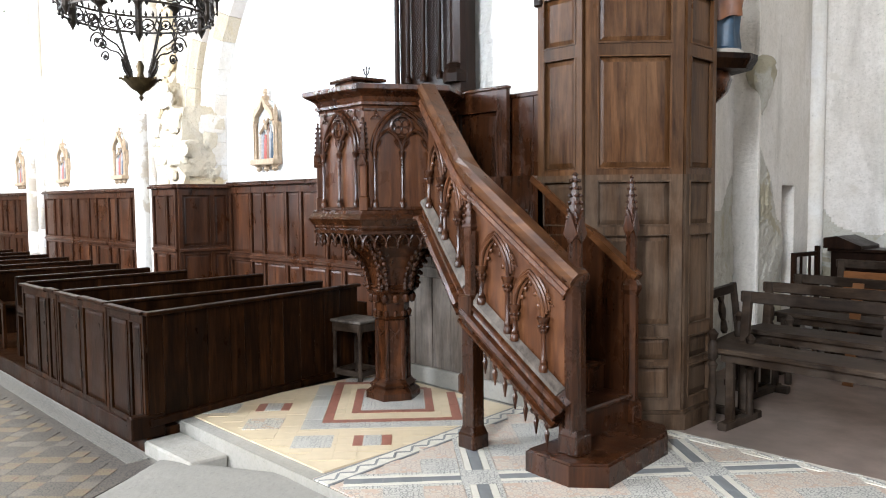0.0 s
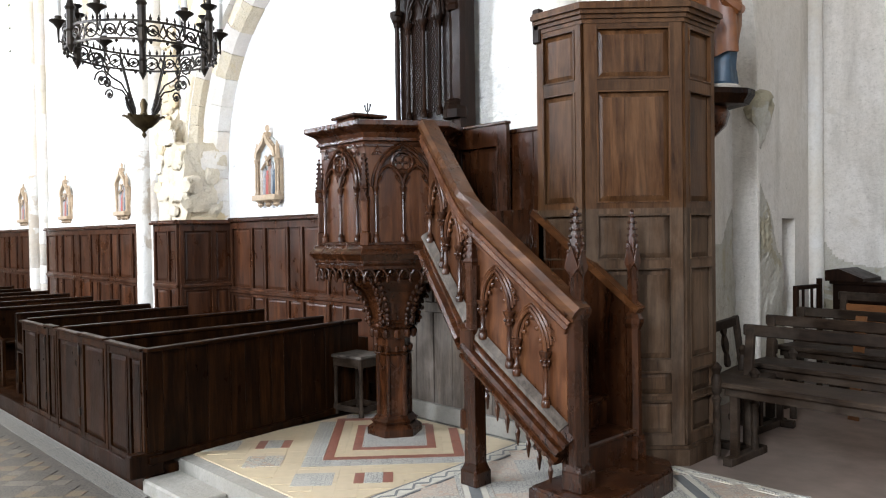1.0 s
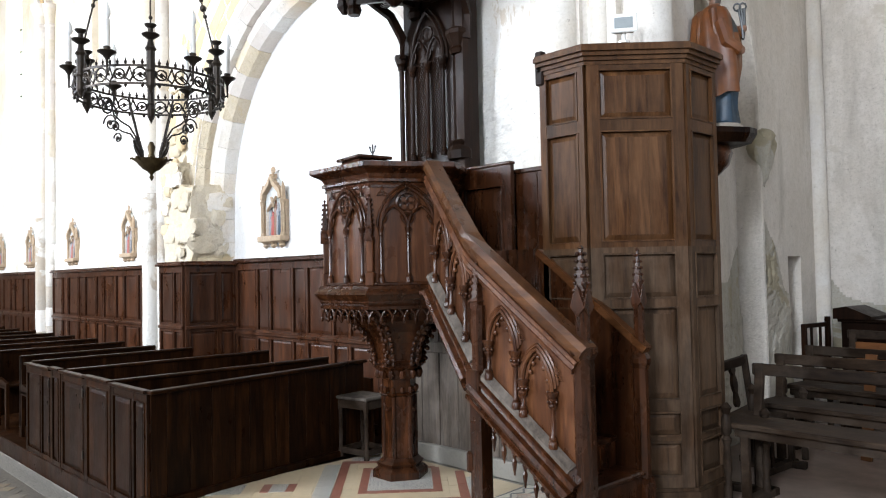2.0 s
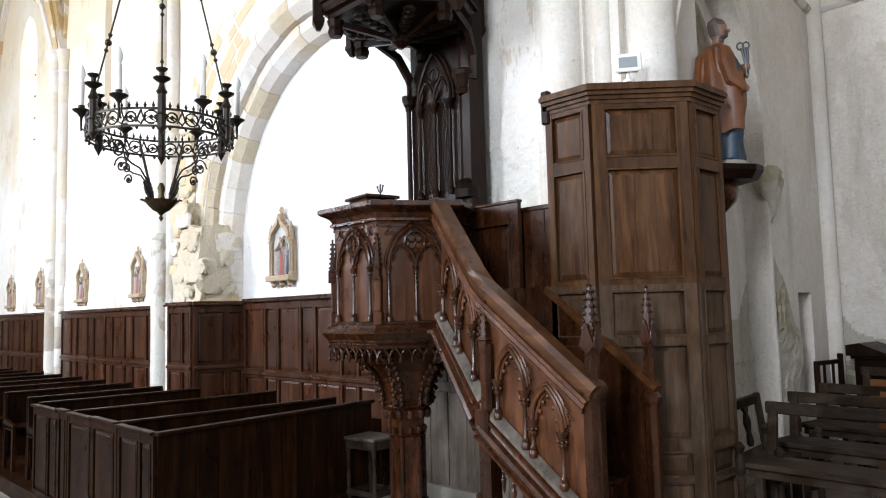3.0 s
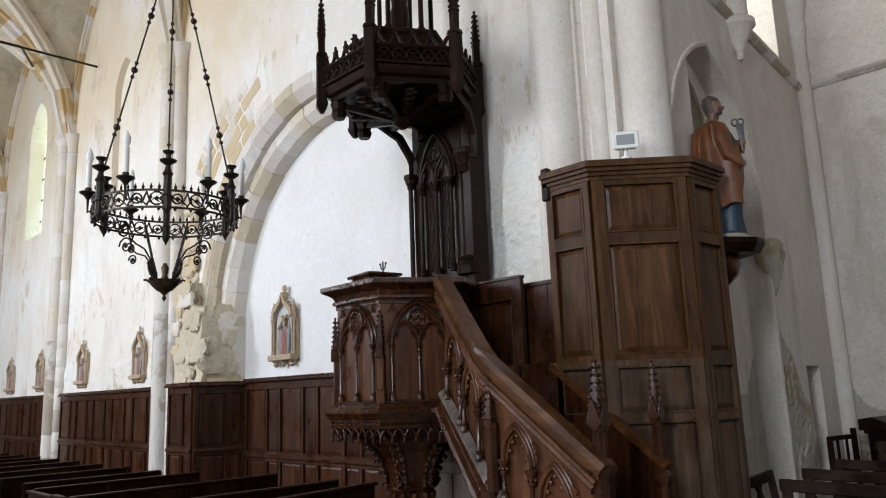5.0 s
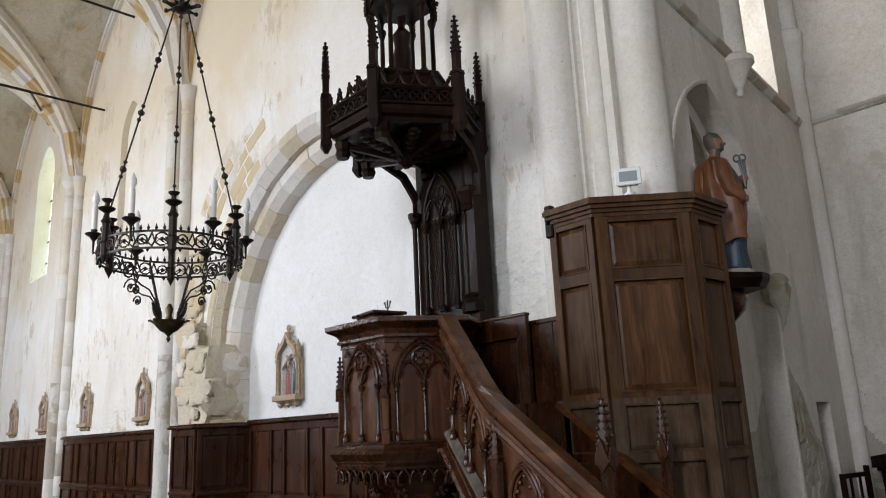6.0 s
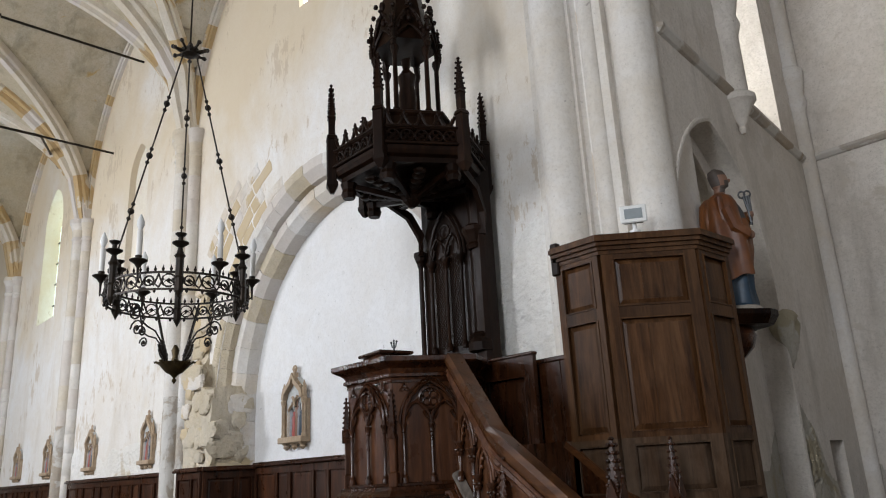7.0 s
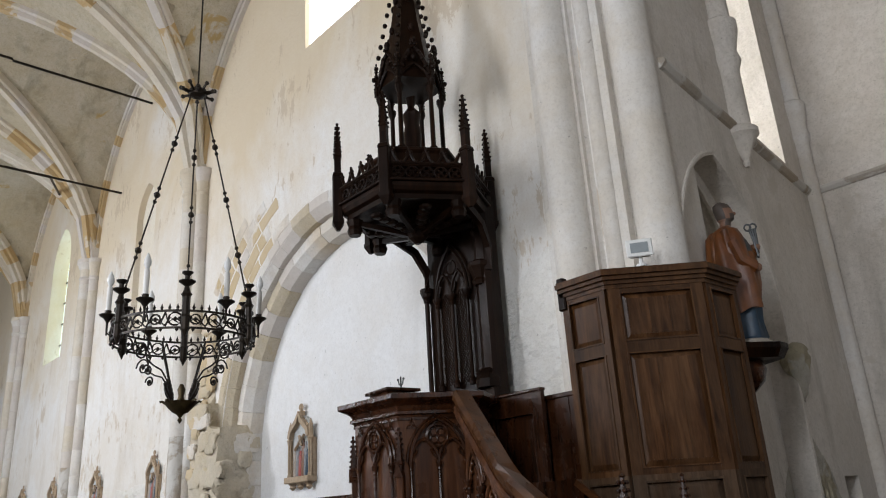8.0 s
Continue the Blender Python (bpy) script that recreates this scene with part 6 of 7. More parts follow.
def station(m, w, h, label):
    t = thing("wall_relief", m, label, "wall relief", "reliefs on the wall")
    k = w / 0.6
    bm = bmesh.new()
    prism(bm, [(-w * 0.4, 0.14 * h), (w * 0.4, 0.14 * h)] + [(x, z) for x, z in pointed(-w * 0.4, w * 0.4, 0.62 * h, 0.24 * h, 6)][::-1], -0.05 * k, 0.0, Matrix(((1, 0, 0, 0), (0, 0, 1, 0), (0, 1, 0, 0), (0, 0, 0, 1))))
    part("back_slab", bm, RELIEF_SKY, t)
    for s in (-1, 1):
        bm = bmesh.new()
        x = s * w * 0.43
        for o in (-0.024, 0.024):
            turned(bm, [(0.022 * k, 0.14 * h), (0.022 * k, 0.17 * h), (0.014 * k, 0.19 * h), (0.014 * k, 0.52 * h), (0.024 * k, 0.56 * h)], 8, 0, x + o * k, -0.08 * k)
        box(bm, x - 0.04 * k, x + 0.04 * k, -0.06 * k, 0, 0.14 * h, 0.58 * h, bev=0.008 * k)
        turned(bm, [(0.035 * k, 0.55 * h), (0.05 * k, 0.58 * h), (0.035 * k, 0.6 * h), (0.03 * k, 0.7 * h), (0.004, 0.8 * h)], 6, 0, x, -0.07 * k)
        for q in range(4):
            ball(bm, x + s * 0.035 * k, -0.07 * k, (0.58 + 0.05 * q) * h, 0.014 * k, n=6)
        part("pilaster", bm, FRAME_STONE, t)
    bm = bmesh.new()
    sweep(bm, [(x, -0.08 * k, z) for x, z in [(-w * 0.4, 0.6 * h), (-w * 0.36, 0.68 * h), (-w * 0.22, 0.74 * h), (-w * 0.1, 0.79 * h), (0, 0.88 * h), (w * 0.1, 0.79 * h), (w * 0.22, 0.74 * h), (w * 0.36, 0.68 * h), (w * 0.4, 0.6 * h)]], [(-0.03 * k, -0.04 * k), (0.03 * k, -0.04 * k), (0.03 * k, 0.04 * k), (-0.03 * k, 0.04 * k)], (0, -1, 0))
    for s in (-1, 1):
        for q in range(3):
            ball(bm, s * w * (0.33 - 0.11 * q), -0.09 * k, (0.74 + 0.045 * q) * h, 0.02 * k, n=6)
    box(bm, -0.04 * k, 0.04 * k, -0.1 * k, -0.02, 0.85 * h, 0.91 * h, bev=0.006 * k)
    part("gable", bm, FRAME_STONE, t)
    bm = bmesh.new()
    ringpts = [(0.045 * k * math.cos(i * math.pi / 5), -0.06 * k, 0.955 * h + 0.045 * k * math.sin(i * math.pi / 5)) for i in range(10)]
    tube(bm, ringpts, 0.01 * k, 5, closed=True)
    tube(bm, [(0, -0.06 * k, 0.9 * h), (0, -0.06 * k, h)], 0.012 * k, 5)
    tube(bm, [(-0.05 * k, -0.06 * k, 0.955 * h), (0.05 * k, -0.06 * k, 0.955 * h)], 0.012 * k, 5)
    part("cross_finial", bm, FRAME_STONE, t)
    bm = bmesh.new()
    box(bm, -w / 2, w / 2, -0.15 * k, 0, 0.08 * h, 0.15 * h, bev=0.01 * k)
    part("shelf", bm, FRAME_STONE, t)
    for s in (-1, 0, 1):
        bm = bmesh.new()
        turned(bm, [(0.01, 0.0), (0.05 * k, 0.03 * h), (0.035 * k, 0.05 * h), (0.07 * k, 0.08 * h)], 8, 0, s * w * 0.34, -0.06 * k)
        part("corbel", bm, FRAME_STONE, t)
    for x, hh, paint in ((-0.24, 0.36, RELIEF_PAINT), (-0.02, 0.3, CLOTH_RED), (0.2, 0.4, RELIEF_GREY), (-0.13, 0.42, RELIEF_GREY), (0.1, 0.44, FLESH), (0.27, 0.3, CLOTH_BLUE)):
        bm = bmesh.new()
        turned(bm, [(0.05 * w, 0.15 * h), (0.075 * w, 0.17 * h), (0.055 * w, 0.15 * h + hh * h * 0.55), (0.065 * w, 0.15 * h + hh * h * 0.75), (0.025 * w, 0.15 * h + hh * h * 0.85), (0.038 * w, 0.15 * h + hh * h * 0.93), (0.01 * w, 0.15 * h + hh * h)], 9, 0, x * w, -0.06 * k, sy=0.6)
        part("figure", bm, paint, t, "painted plaster figure", smooth=True)
    bm = bmesh.new()
    tube(bm, [(-0.16 * w, -0.1 * k, 0.46 * h), (0.2 * w, -0.09 * k, 0.62 * h)], 0.022 * k, 4)
    tube(bm, [(0.02 * w, -0.1 * k, 0.62 * h), (0.1 * w, -0.09 * k, 0.5 * h)], 0.02 * k, 4)
    part("cross_beam", bm, FRAME_STONE, t)


station(face_m(-7.5, 4.55, -90, 1.93), 0.5, 0.93, "carved stone relief frame in the white recess")
for x, z0, h, w in ((-10.72, 1.86, 0.8, 0.42), (-13.08, 1.86, 0.78, 0.44), (-15.42, 1.86, 0.78, 0.44), (-17.5, 1.86, 0.76, 0.44)):
    station(face_m(x, Y1, -90, z0), w, h, "carved stone relief frame on the nave wall")

# ---- statue on its corbel ----
corb = thing("wall_corbel", pose(-2.46, 4.85, 2.135, 0, 0, -30), "dark wooden scrolled corbel with a moulded shelf", "corbel")
corb.scale = (0.9, 0.9, 1.0)
bm = bmesh.new()
prism(bm, [(-0.24, -0.2), (0.2, -0.2), (0.27, -0.12), (0.27, 0.14), (0.2, 0.24), (-0.24, 0.24)], 0.29, 0.35, None, [(-0.25, -0.23), (0.23, -0.23), (0.3, -0.14), (0.3, 0.16), (0.23, 0.27), (-0.25, 0.27)])
prism(bm, [(-0.25, -0.23), (0.23, -0.23), (0.3, -0.14), (0.3, 0.16), (0.23, 0.27), (-0.25, 0.27)], 0.35, 0.385)
part("shelf", bm, PEW, corb)
bm = bmesh.new()
turned(bm, [(0.02, 0.03), (0.05, 0.045), (0.06, 0.06), (0.1, 0.09), (0.19, 0.16), (0.22, 0.24), (0.2, 0.29)], 14, 0, -0.03, 0.0, sy=0.85)
part("scroll", bm, WAINSCOT, corb, smooth=True)
bm = bmesh.new()
box(bm, -0.42, -0.2, -0.16, 0.2, 0.1, 0.36, bev=0.01)
part("wall_block", bm, WAINSCOT, corb)

bm = bmesh.new()
LEVELS = [(0.0, 0.17, 0.15, 0), (0.03, 0.175, 0.16, 0), (0.045, 0.15, 0.13, 0), (0.06, 0.145, 0.12, 0.0), (0.2, 0.135, 0.115, 0.0), (0.32, 0.14, 0.125, 0.0), (0.42, 0.155, 0.14, 0.01), (0.52, 0.16, 0.15, 0.01), (0.62, 0.15, 0.15, 0.0), (0.7, 0.14, 0.15, -0.01), (0.77, 0.11, 0.145, -0.015), (0.81, 0.06, 0.09, -0.01), (0.83, 0.042, 0.045, 0.0), (0.86, 0.042, 0.042, 0.008), (0.875, 0.062, 0.052, 0.015), (0.91, 0.072, 0.058, 0.012), (0.95, 0.072, 0.06, 0.002), (0.985, 0.058, 0.05, -0.006), (1.005, 0.02, 0.02, -0.01)]
rings = []
NS = 48
for z, rx, ry, ox in LEVELS:
    row = []
    for i in range(NS):
        a = 2 * math.pi * i / NS
        fold = 1.0
        if 0.05 < z < 0.8:
            fold += 0.1 * math.sin(a * 6 + z * 7) + 0.06 * math.sin(a * 9 - z * 12)
        if 0.35 < z < 0.75:
            fold += 0.28 * math.exp(-((a - 0.2) ** 2) * 6) * (1 - abs(z - 0.62) * 4 if abs(z - 0.62) < 0.25 else 0)
        row.append(bm.verts.new((ox + rx * fold * math.cos(a), ry * fold * math.sin(a), z)))
    rings.append(row)
for r, (a, b) in enumerate(zip(rings, rings[1:])):
    z = (LEVELS[r][0] + LEVELS[r + 1][0]) / 2
    for i in range(NS):
        f = bm.faces.new((a[i], a[(i + 1) % NS], b[(i + 1) % NS], b[i]))
        ang = (i + 0.5) / NS * 2 * math.pi
        facing = math.cos(ang)
        if z < 0.045:
            f.material_index = 5
        elif z < 0.34:
            f.material_index = 1 if facing > -0.35 + (z - 0.2) * 2 or z < 0.12 else 0
        elif z < 0.8:
            f.material_index = 4 if facing > 0.55 and z > 0.62 else 0
        elif z < 0.885:
            f.material_index = 3 if facing > 0.0 and z > 0.84 else 2
        elif z < 0.96:
            f.material_index = (3 if z < 0.905 and facing > 0.45 else 2) if facing > 0.05 else 3
        else:
            f.material_index = 3
bm.faces.new(rings[0][::-1])
bm.faces.new(rings[-1])
# cloak: a thick fold over the back and one side, with an uneven hem
n0 = len(bm.faces)
cols_ = []
for i in range(33):
    a = 1.0 + (2 * math.pi - 1.75) * i / 32
    hem = 0.3 + 0.1 * math.sin(2.3 * a + 0.6) - 0.14 * math.exp(-((a - 5.6) ** 2) * 5)
    col = []
    for j in range(11):
        z = 0.79 - (0.79 - hem) * j / 10
        rr = (0.13 + 0.045 * math.sin(min(1.0, (0.8 - z) / 0.4) * 1.57)) * (1 + 0.09 * math.sin(a * 7 + z * 5)) + 0.012
        if j == 0:
            rr *= 0.8
        col.append([bm.verts.new((q * math.cos(a) * 1.02, q * math.sin(a) * 0.98, z)) for q in (rr, rr - 0.02)])
    cols_.append(col)
for c, d in zip(cols_, cols_[1:]):
    for j in range(10):
        bm.faces.new((c[j][0], d[j][0], d[j + 1][0], c[j + 1][0]))
        bm.faces.new((c[j][1], c[j + 1][1], d[j + 1][1], d[j][1]))
    bm.faces.new((c[10][0], d[10][0], d[10][1], c[10][1]))
    bm.faces.new((c[0][0], c[0][1], d[0][1], d[0][0]))
for c in (cols_[0], cols_[-1]):
    for j in range(10):
        bm.faces.new((c[j][0], c[j + 1][0], c[j + 1][1], c[j][1]))
bm.faces.ensure_lookup_table()
for f in bm.faces[n0:]:
    f.material_index = 0
arm = [(0.02, -0.15, 0.68), (0.06, -0.17, 0.55), (0.15, -0.12, 0.5)]
n0 = len(bm.faces)
tube(bm, arm, 0.042, 8)
tube(bm, [(0.02, 0.14, 0.7), (0.1, 0.14, 0.6), (0.19, 0.05, 0.66)], 0.042, 8)
bm.faces.ensure_lookup_table()
for f in bm.faces[n0:]:
    f.material_index = 0
n0 = len(bm.faces)
ball(bm, 0.17, -0.1, 0.5, 0.03, n=8)
ball(bm, 0.2, 0.04, 0.67, 0.03, n=8)
ball(bm, 0.085, 0.0, 0.915, 0.014, n=6)
bm.faces.ensure_lookup_table()
for f in bm.faces[n0:]:
    f.material_index = 2
n0 = len(bm.faces)
for k in range(3):
    tube(bm, [(0.2, 0.02 + 0.02 * k, 0.6), (0.19 + 0.01 * k, 0.02, 0.7), (0.17 + 0.02 * k, 0.0, 0.79)], 0.01, 6)
for dx in (0.16, 0.2):
    tube(bm, [(dx + 0.025 * math.cos(i * 0.785), 0.0, 0.8 + 0.025 * math.sin(i * 0.785)) for i in range(8)], 0.007, 5, closed=True)
bm.faces.ensure_lookup_table()
for f in bm.faces[n0:]:
    f.material_index = 4
statue = tagged(part("statue", bm, [CLOTH_BROWN, CLOTH_BLUE, FLESH, HAIR, STEEL, STONE_GREY], smooth=True), "painted statue in brown cloak and blue robe", "statue")
statue.matrix_world = pose(-2.39, 4.88, 2.521, 0, 0, 30) @ Matrix.Diagonal((0.9, 0.88, 1.055, 1))

# ---- small things on the casing ----
flood = thing("floodlight", pose(-2.53, 3.97, 2.985, 0, 0, 35), "small white floodlight on top of the casing", "floodlight")
flood.scale = (1.0, 1.0, 1.0)
bm = bmesh.new()
turned(bm, [(0.035, 0), (0.035, 0.015), (0.014, 0.02), (0.012, 0.07)], 10)
part("foot", bm, WHITE_METAL, flood)
bm = bmesh.new()
box(bm, -0.07, 0.07, -0.03, 0.04, 0.07, 0.165, bev=0.012)
box(bm, -0.082, 0.082, -0.04, -0.028, 0.06, 0.175, bev=0.006)
part("housing", bm, WHITE_METAL, flood)
bm = bmesh.new()
box(bm, -0.055, 0.055, -0.044, -0.039, 0.085, 0.15)
part("glass", bm, LAMP_GLASS, flood)

# ---- chandelier ----
CX, CY = -5.0, 2.07
chand = thing("chandelier", pose(CX, CY, 2.27, 0, 0, -22.5), "black wrought iron ring chandelier with electric candles", "chandelier")
chand.scale = (0.89, 0.89, 0.89)
Z0 = -2.27
RR = 0.53


def cyl(a, r, z):
    return Vector((r * math.cos(a), r * math.sin(a), z + Z0))


for z, w in ((3.0, 0.008), (2.875, 0.008)):
    bm = bmesh.new()
    n = 48
    for i in range(n):
        a, b = 2 * math.pi * i / n, 2 * math.pi * (i + 1) / n
        p, q = [cyl(t, r, zz) for t in (a, b) for r, zz in ((RR, z - w), (RR, z + w))], [cyl(t, RR - 0.008, zz) for t in (a, b) for zz in (z - w, z + w)]
        for c in ((p[0], p[2], p[3], p[1]), (q[0], q[1], q[3], q[2]), (p[1], p[3], q[3], q[1]), (p[0], q[0], q[2], p[2])):
            bm.faces.new([bm.verts.new(v) for v in c])
    part("hoop", bm, IRON, chand)
bm = bmesh.new()
N = 24
for i in range(N):
    a = 2 * math.pi * (i + 0.5) / N
    s = 2 * math.pi / N
    rad = 0.048 if i % 2 else 0.036
    tube(bm, [cyl(a + rad * math.cos(t * math.pi / 5) / RR, RR, 2.938 + rad * math.sin(t * math.pi / 5)) for t in range(10)], 0.007, 4, closed=True)
    tube(bm, [cyl(a - s / 2, RR, 2.885), cyl(a - s / 4, RR, 2.95), cyl(a, RR, 2.925), cyl(a + s / 4, RR, 2.9), cyl(a + s / 2, RR, 2.985)], 0.007, 4)
    tube(bm, [cyl(a - s / 2, RR, 2.99), cyl(a - s / 3, RR, 2.91), cyl(a, RR, 2.95), cyl(a + s / 2, RR, 2.89)], 0.006, 4)
    ball(bm, *cyl(a, RR, 2.938), 0.014, n=6)
part("scrollwork", bm, IRON, chand)
for i in range(60):
    a = 2 * math.pi * i / 60
    p = cyl(a, RR - 0.004, 0)
    bm = bmesh.new()
    turned(bm, [(0.006, 3.005), (0.012, 3.025), (0.006, 3.035), (0.001, 3.055)], 4, a, p.x, p.y, Matrix.Translation((0, 0, Z0)))
    part("spike", bm, IRON, chand)
    if i % 2:
        bm = bmesh.new()
        turned(bm, [(0.001, 2.845), (0.012, 2.86), (0.008, 2.875)], 4, a, p.x, p.y, Matrix.Translation((0, 0, Z0)))
        part("drop", bm, IRON, chand)
for k in range(6):
    a = k * SIX
    p = cyl(a, RR, 0)
    tur = part("turret", bmesh.new(), IRON, chand)
    tur.matrix_local = Matrix.Translation((p.x, p.y, Z0))
    bm = bmesh.new()
    turned(bm, [(0.001, 2.8), (0.012, 2.825), (0.02, 2.84), (0.03, 2.86), (0.03, 2.95), (0.036, 2.96), (0.028, 2.97), (0.028, 3.1), (0.04, 3.12), (0.026, 3.14), (0.014, 3.19)], 8)
    part("body", bm, IRON, tur)
    bm = bmesh.new()
    turned(bm, [(0.014, 3.18), (0.05, 3.205), (0.062, 3.215), (0.058, 3.222), (0.02, 3.225), (0.018, 3.26), (0.04, 3.28), (0.042, 3.288), (0.02, 3.29)], 10)
    part("cup", bm, IRON, tur, smooth=True)
    a = k * SIX + SIX / 2
    p = cyl(a, RR + 0.03, 0)
    arm = part("candle_arm", bmesh.new(), IRON, chand)
    arm.matrix_local = Matrix.Translation((p.x, p.y, Z0))
    bm = bmesh.new()
    turned(bm, [(0.006, 2.93), (0.01, 3.03), (0.03, 3.06), (0.065, 3.085), (0.06, 3.092), (0.022, 3.095), (0.026, 3.12), (0.02, 3.125)], 10)
    tube(bm, [(-0.03 * math.cos(a), -0.03 * math.sin(a), 2.93), (0.0, 0.0, 2.95), (0, 0, 3.05)], 0.008, 5)
    part("dish", bm, IRON, arm, smooth=True)
    lean = pose(0, 0, 3.1, 0, 9 if k == 1 else 0, 0)
    bm = bmesh.new()
    turned(bm, [(0.021, 0.0), (0.021, 0.21), (0.012, 0.215)], 10, m=lean)
    part("candle", bm, CANDLE, arm, "white electric candle sleeve", smooth=True)
    bm = bmesh.new()
    turned(bm, [(0.01, 0.21), (0.016, 0.225), (0.028, 0.255), (0.026, 0.285), (0.012, 0.32), (0.001, 0.34)], 10, m=lean)
    part("bulb", bm, BULB, arm, "white flame-shaped bulb", smooth=True)
# bowl and scrolled stays
bm = bmesh.new()
turned(bm, [(0.002, 2.265), (0.018, 2.29), (0.008, 2.31), (0.03, 2.335), (0.06, 2.35), (0.095, 2.385), (0.12, 2.42), (0.125, 2.425), (0.1, 2.41), (0.04, 2.4), (0.02, 2.47), (0.03, 2.52), (0.012, 2.56)], 16, m=Matrix.Translation((0, 0, Z0)))
bowl = part("bowl", bm, BRASS, chand, "dull brass bowl with a pendant knob", smooth=True)
for k in range(8):
    a = k * math.pi / 4
    bm = bmesh.new()
    tube(bm, [cyl(a, 0.1, 2.41), cyl(a, 0.135, 2.43), cyl(a, 0.15, 2.425)], 0.01, 5)
    part("petal", bm, BRASS, bowl)
for k in range(4):
    a = radians(45 + 90 * k)
    stay = part("stay", bmesh.new(), IRON, chand)
    bm = bmesh.new()
    tube(bm, [cyl(a, 0.08, 2.43), cyl(a, 0.11, 2.52), cyl(a, 0.16, 2.68), cyl(a, 0.22, 2.86)], 0.008, 5)
    tube(bm, [cyl(a, 0.1, 2.46), cyl(a, 0.14, 2.56), cyl(a, 0.21, 2.64), cyl(a, 0.29, 2.665), cyl(a, 0.35, 2.7), cyl(a, 0.37, 2.76), cyl(a, 0.34, 2.82), cyl(a, 0.37, 2.86)], 0.007, 5)
    for r0, z0, rad in ((0.42, 2.745, 0.075), (0.34, 2.62, 0.045)):
        tube(bm, [cyl(a, r0 + rad * (1 - 0.05 * q) * math.cos(q * 0.55), z0 + rad * (1 - 0.05 * q) * math.sin(q * 0.55)) for q in range(16)], 0.007, 5)
        ball(bm, *cyl(a, r0, z0), 0.016, n=6)
    part("scroll", bm, IRON, stay)
    bm = bmesh.new()
    for q in range(4):
        p = cyl(a, 0.1 + 0.012 * q, 2.47 + 0.03 * q)
        ball(bm, p.x, p.y, p.z, 0.02, n=6, sz=1.5)
    tube(bm, [cyl(a, 0.1, 2.44), cyl(a, 0.15, 2.5), cyl(a, 0.17, 2.55)], 0.012, 5)
    part("leaf", bm, IRON, stay)
STAR = 5.1
for k, a in enumerate((radians(70), radians(-70), radians(180))):
    ch = part("chain", bmesh.new(), IRON, chand)
    bm = bmesh.new()
    p, q = cyl(a, RR, 3.0), cyl(a, 0.06, STAR - 0.05)
    tube(bm, [p, q], 0.007, 5)
    for f in (0.04, 0.28, 0.52, 0.76):
        for d, r in ((-0.03, 0.017), (0.0, 0.027), (0.03, 0.017)):
            ball(bm, *p.lerp(q, f + d), r, n=7)
    part("rod", bm, IRON, ch)
bm = bmesh.new()
turned(bm, [(0.03, STAR - 0.05), (0.07, STAR - 0.03), (0.075, STAR + 0.02), (0.03, STAR + 0.04), (0.02, STAR + 0.08)], 12, m=Matrix.Translation((0, 0, Z0)))
star = part("star", bm, IRON, chand)
for k in range(12):
    a = k * math.pi / 6
    bm = bmesh.new()
    tube(bm, [cyl(a, 0.06, STAR - 0.01), cyl(a, 0.13, STAR + (0.03 if k % 2 else -0.01))], 0.012, 5)
    ball(bm, *cyl(a, 0.14, STAR + (0.035 if k % 2 else -0.01)), 0.02, n=6)
    part("ray", bm, IRON, star)
bm = bmesh.new()
tube(bm, [cyl(0, 0, STAR + 0.05), cyl(0, 0, 10.0)], 0.008, 6)
part("suspension_rod", bm, IRON, chand)

# iron ties across the vault
for x, z, y in ((-11.84, 8.66, 4.1), (-13.07, 7.4, 4.1)):
    bm = bmesh.new()
    tube(bm, [(x, y, z), (x, 1.9, z + 0.02), (x, 1.9, z + 0.05), (x, -4.2, z + 0.05)], 0.022, 6)
    tagged(part("tie_rod", bm, IRON), "long black iron tie rod under the vault", "tie rod", "iron ties", "structure")
bm = bmesh.new()
tube(bm, [(-16.25, 4.0, 8.2), (-13.07, 2.9, 7.42), (-13.07, 2.2, 7.42)], 0.022, 6)
tagged(part("tie_rod", bm, IRON), "short black iron brace under the vault", "tie rod", "iron ties", "structure")

# ---- floor tiles ----
TURN = -41.0


def tile_mesh(w, d, h=0.01):
    bm = bmesh.new()
    e = 0.0007
    prism(bm, [(-w / 2 + e, -d / 2 + e), (w / 2 - e, -d / 2 + e), (w / 2 - e, d / 2 - e), (-w / 2 + e, d / 2 - e)], 0, h)
    me = bpy.data.meshes.new("tile")
    bmesh.ops.recalc_face_normals(bm, faces=bm.faces)
    bm.to_mesh(me)
    bm.free()
    return me


tile_cache = {}


def tile(parent, x, y, z, w, d, mat, turn=TURN):
    key = (round(w, 3), round(d, 3), mat.name)
    if key not in tile_cache:
        tile_cache[key] = tile_mesh(w, d)
        tile_cache[key].materials.append(mat)
    ob = new("tile", tile_cache[key])
    ob.parent = parent
    ob.matrix_local = pose(x, y, z + random.uniform(-0.0008, 0.0008), 0, 0, turn)
    return ob


random.seed(11)
carpet = tagged(new("tiled_floor"), "yellow and red tile carpet under the pulpit", "tiled floor", "", "structure")
ca, sa = math.cos(radians(TURN)), math.sin(radians(TURN))
TX, TY = -4.12, 3.36


def to_world(a, b):
    return TX + a * ca - b * sa, TY + a * sa + b * ca


def in_yellow(x, y, pad=0.0):
    return -4.86 + pad < x < -3.22 - pad and 2.26 + pad < y < 3.88 - pad


bm = bmesh.new()
box(bm, -4.862, -3.26, 2.25, 3.9, FLOOR2 - 0.02, FLOOR2 - 0.003)
part("tile_bed", bm, YELLOW_TILE, carpet)
P_ = 0.13


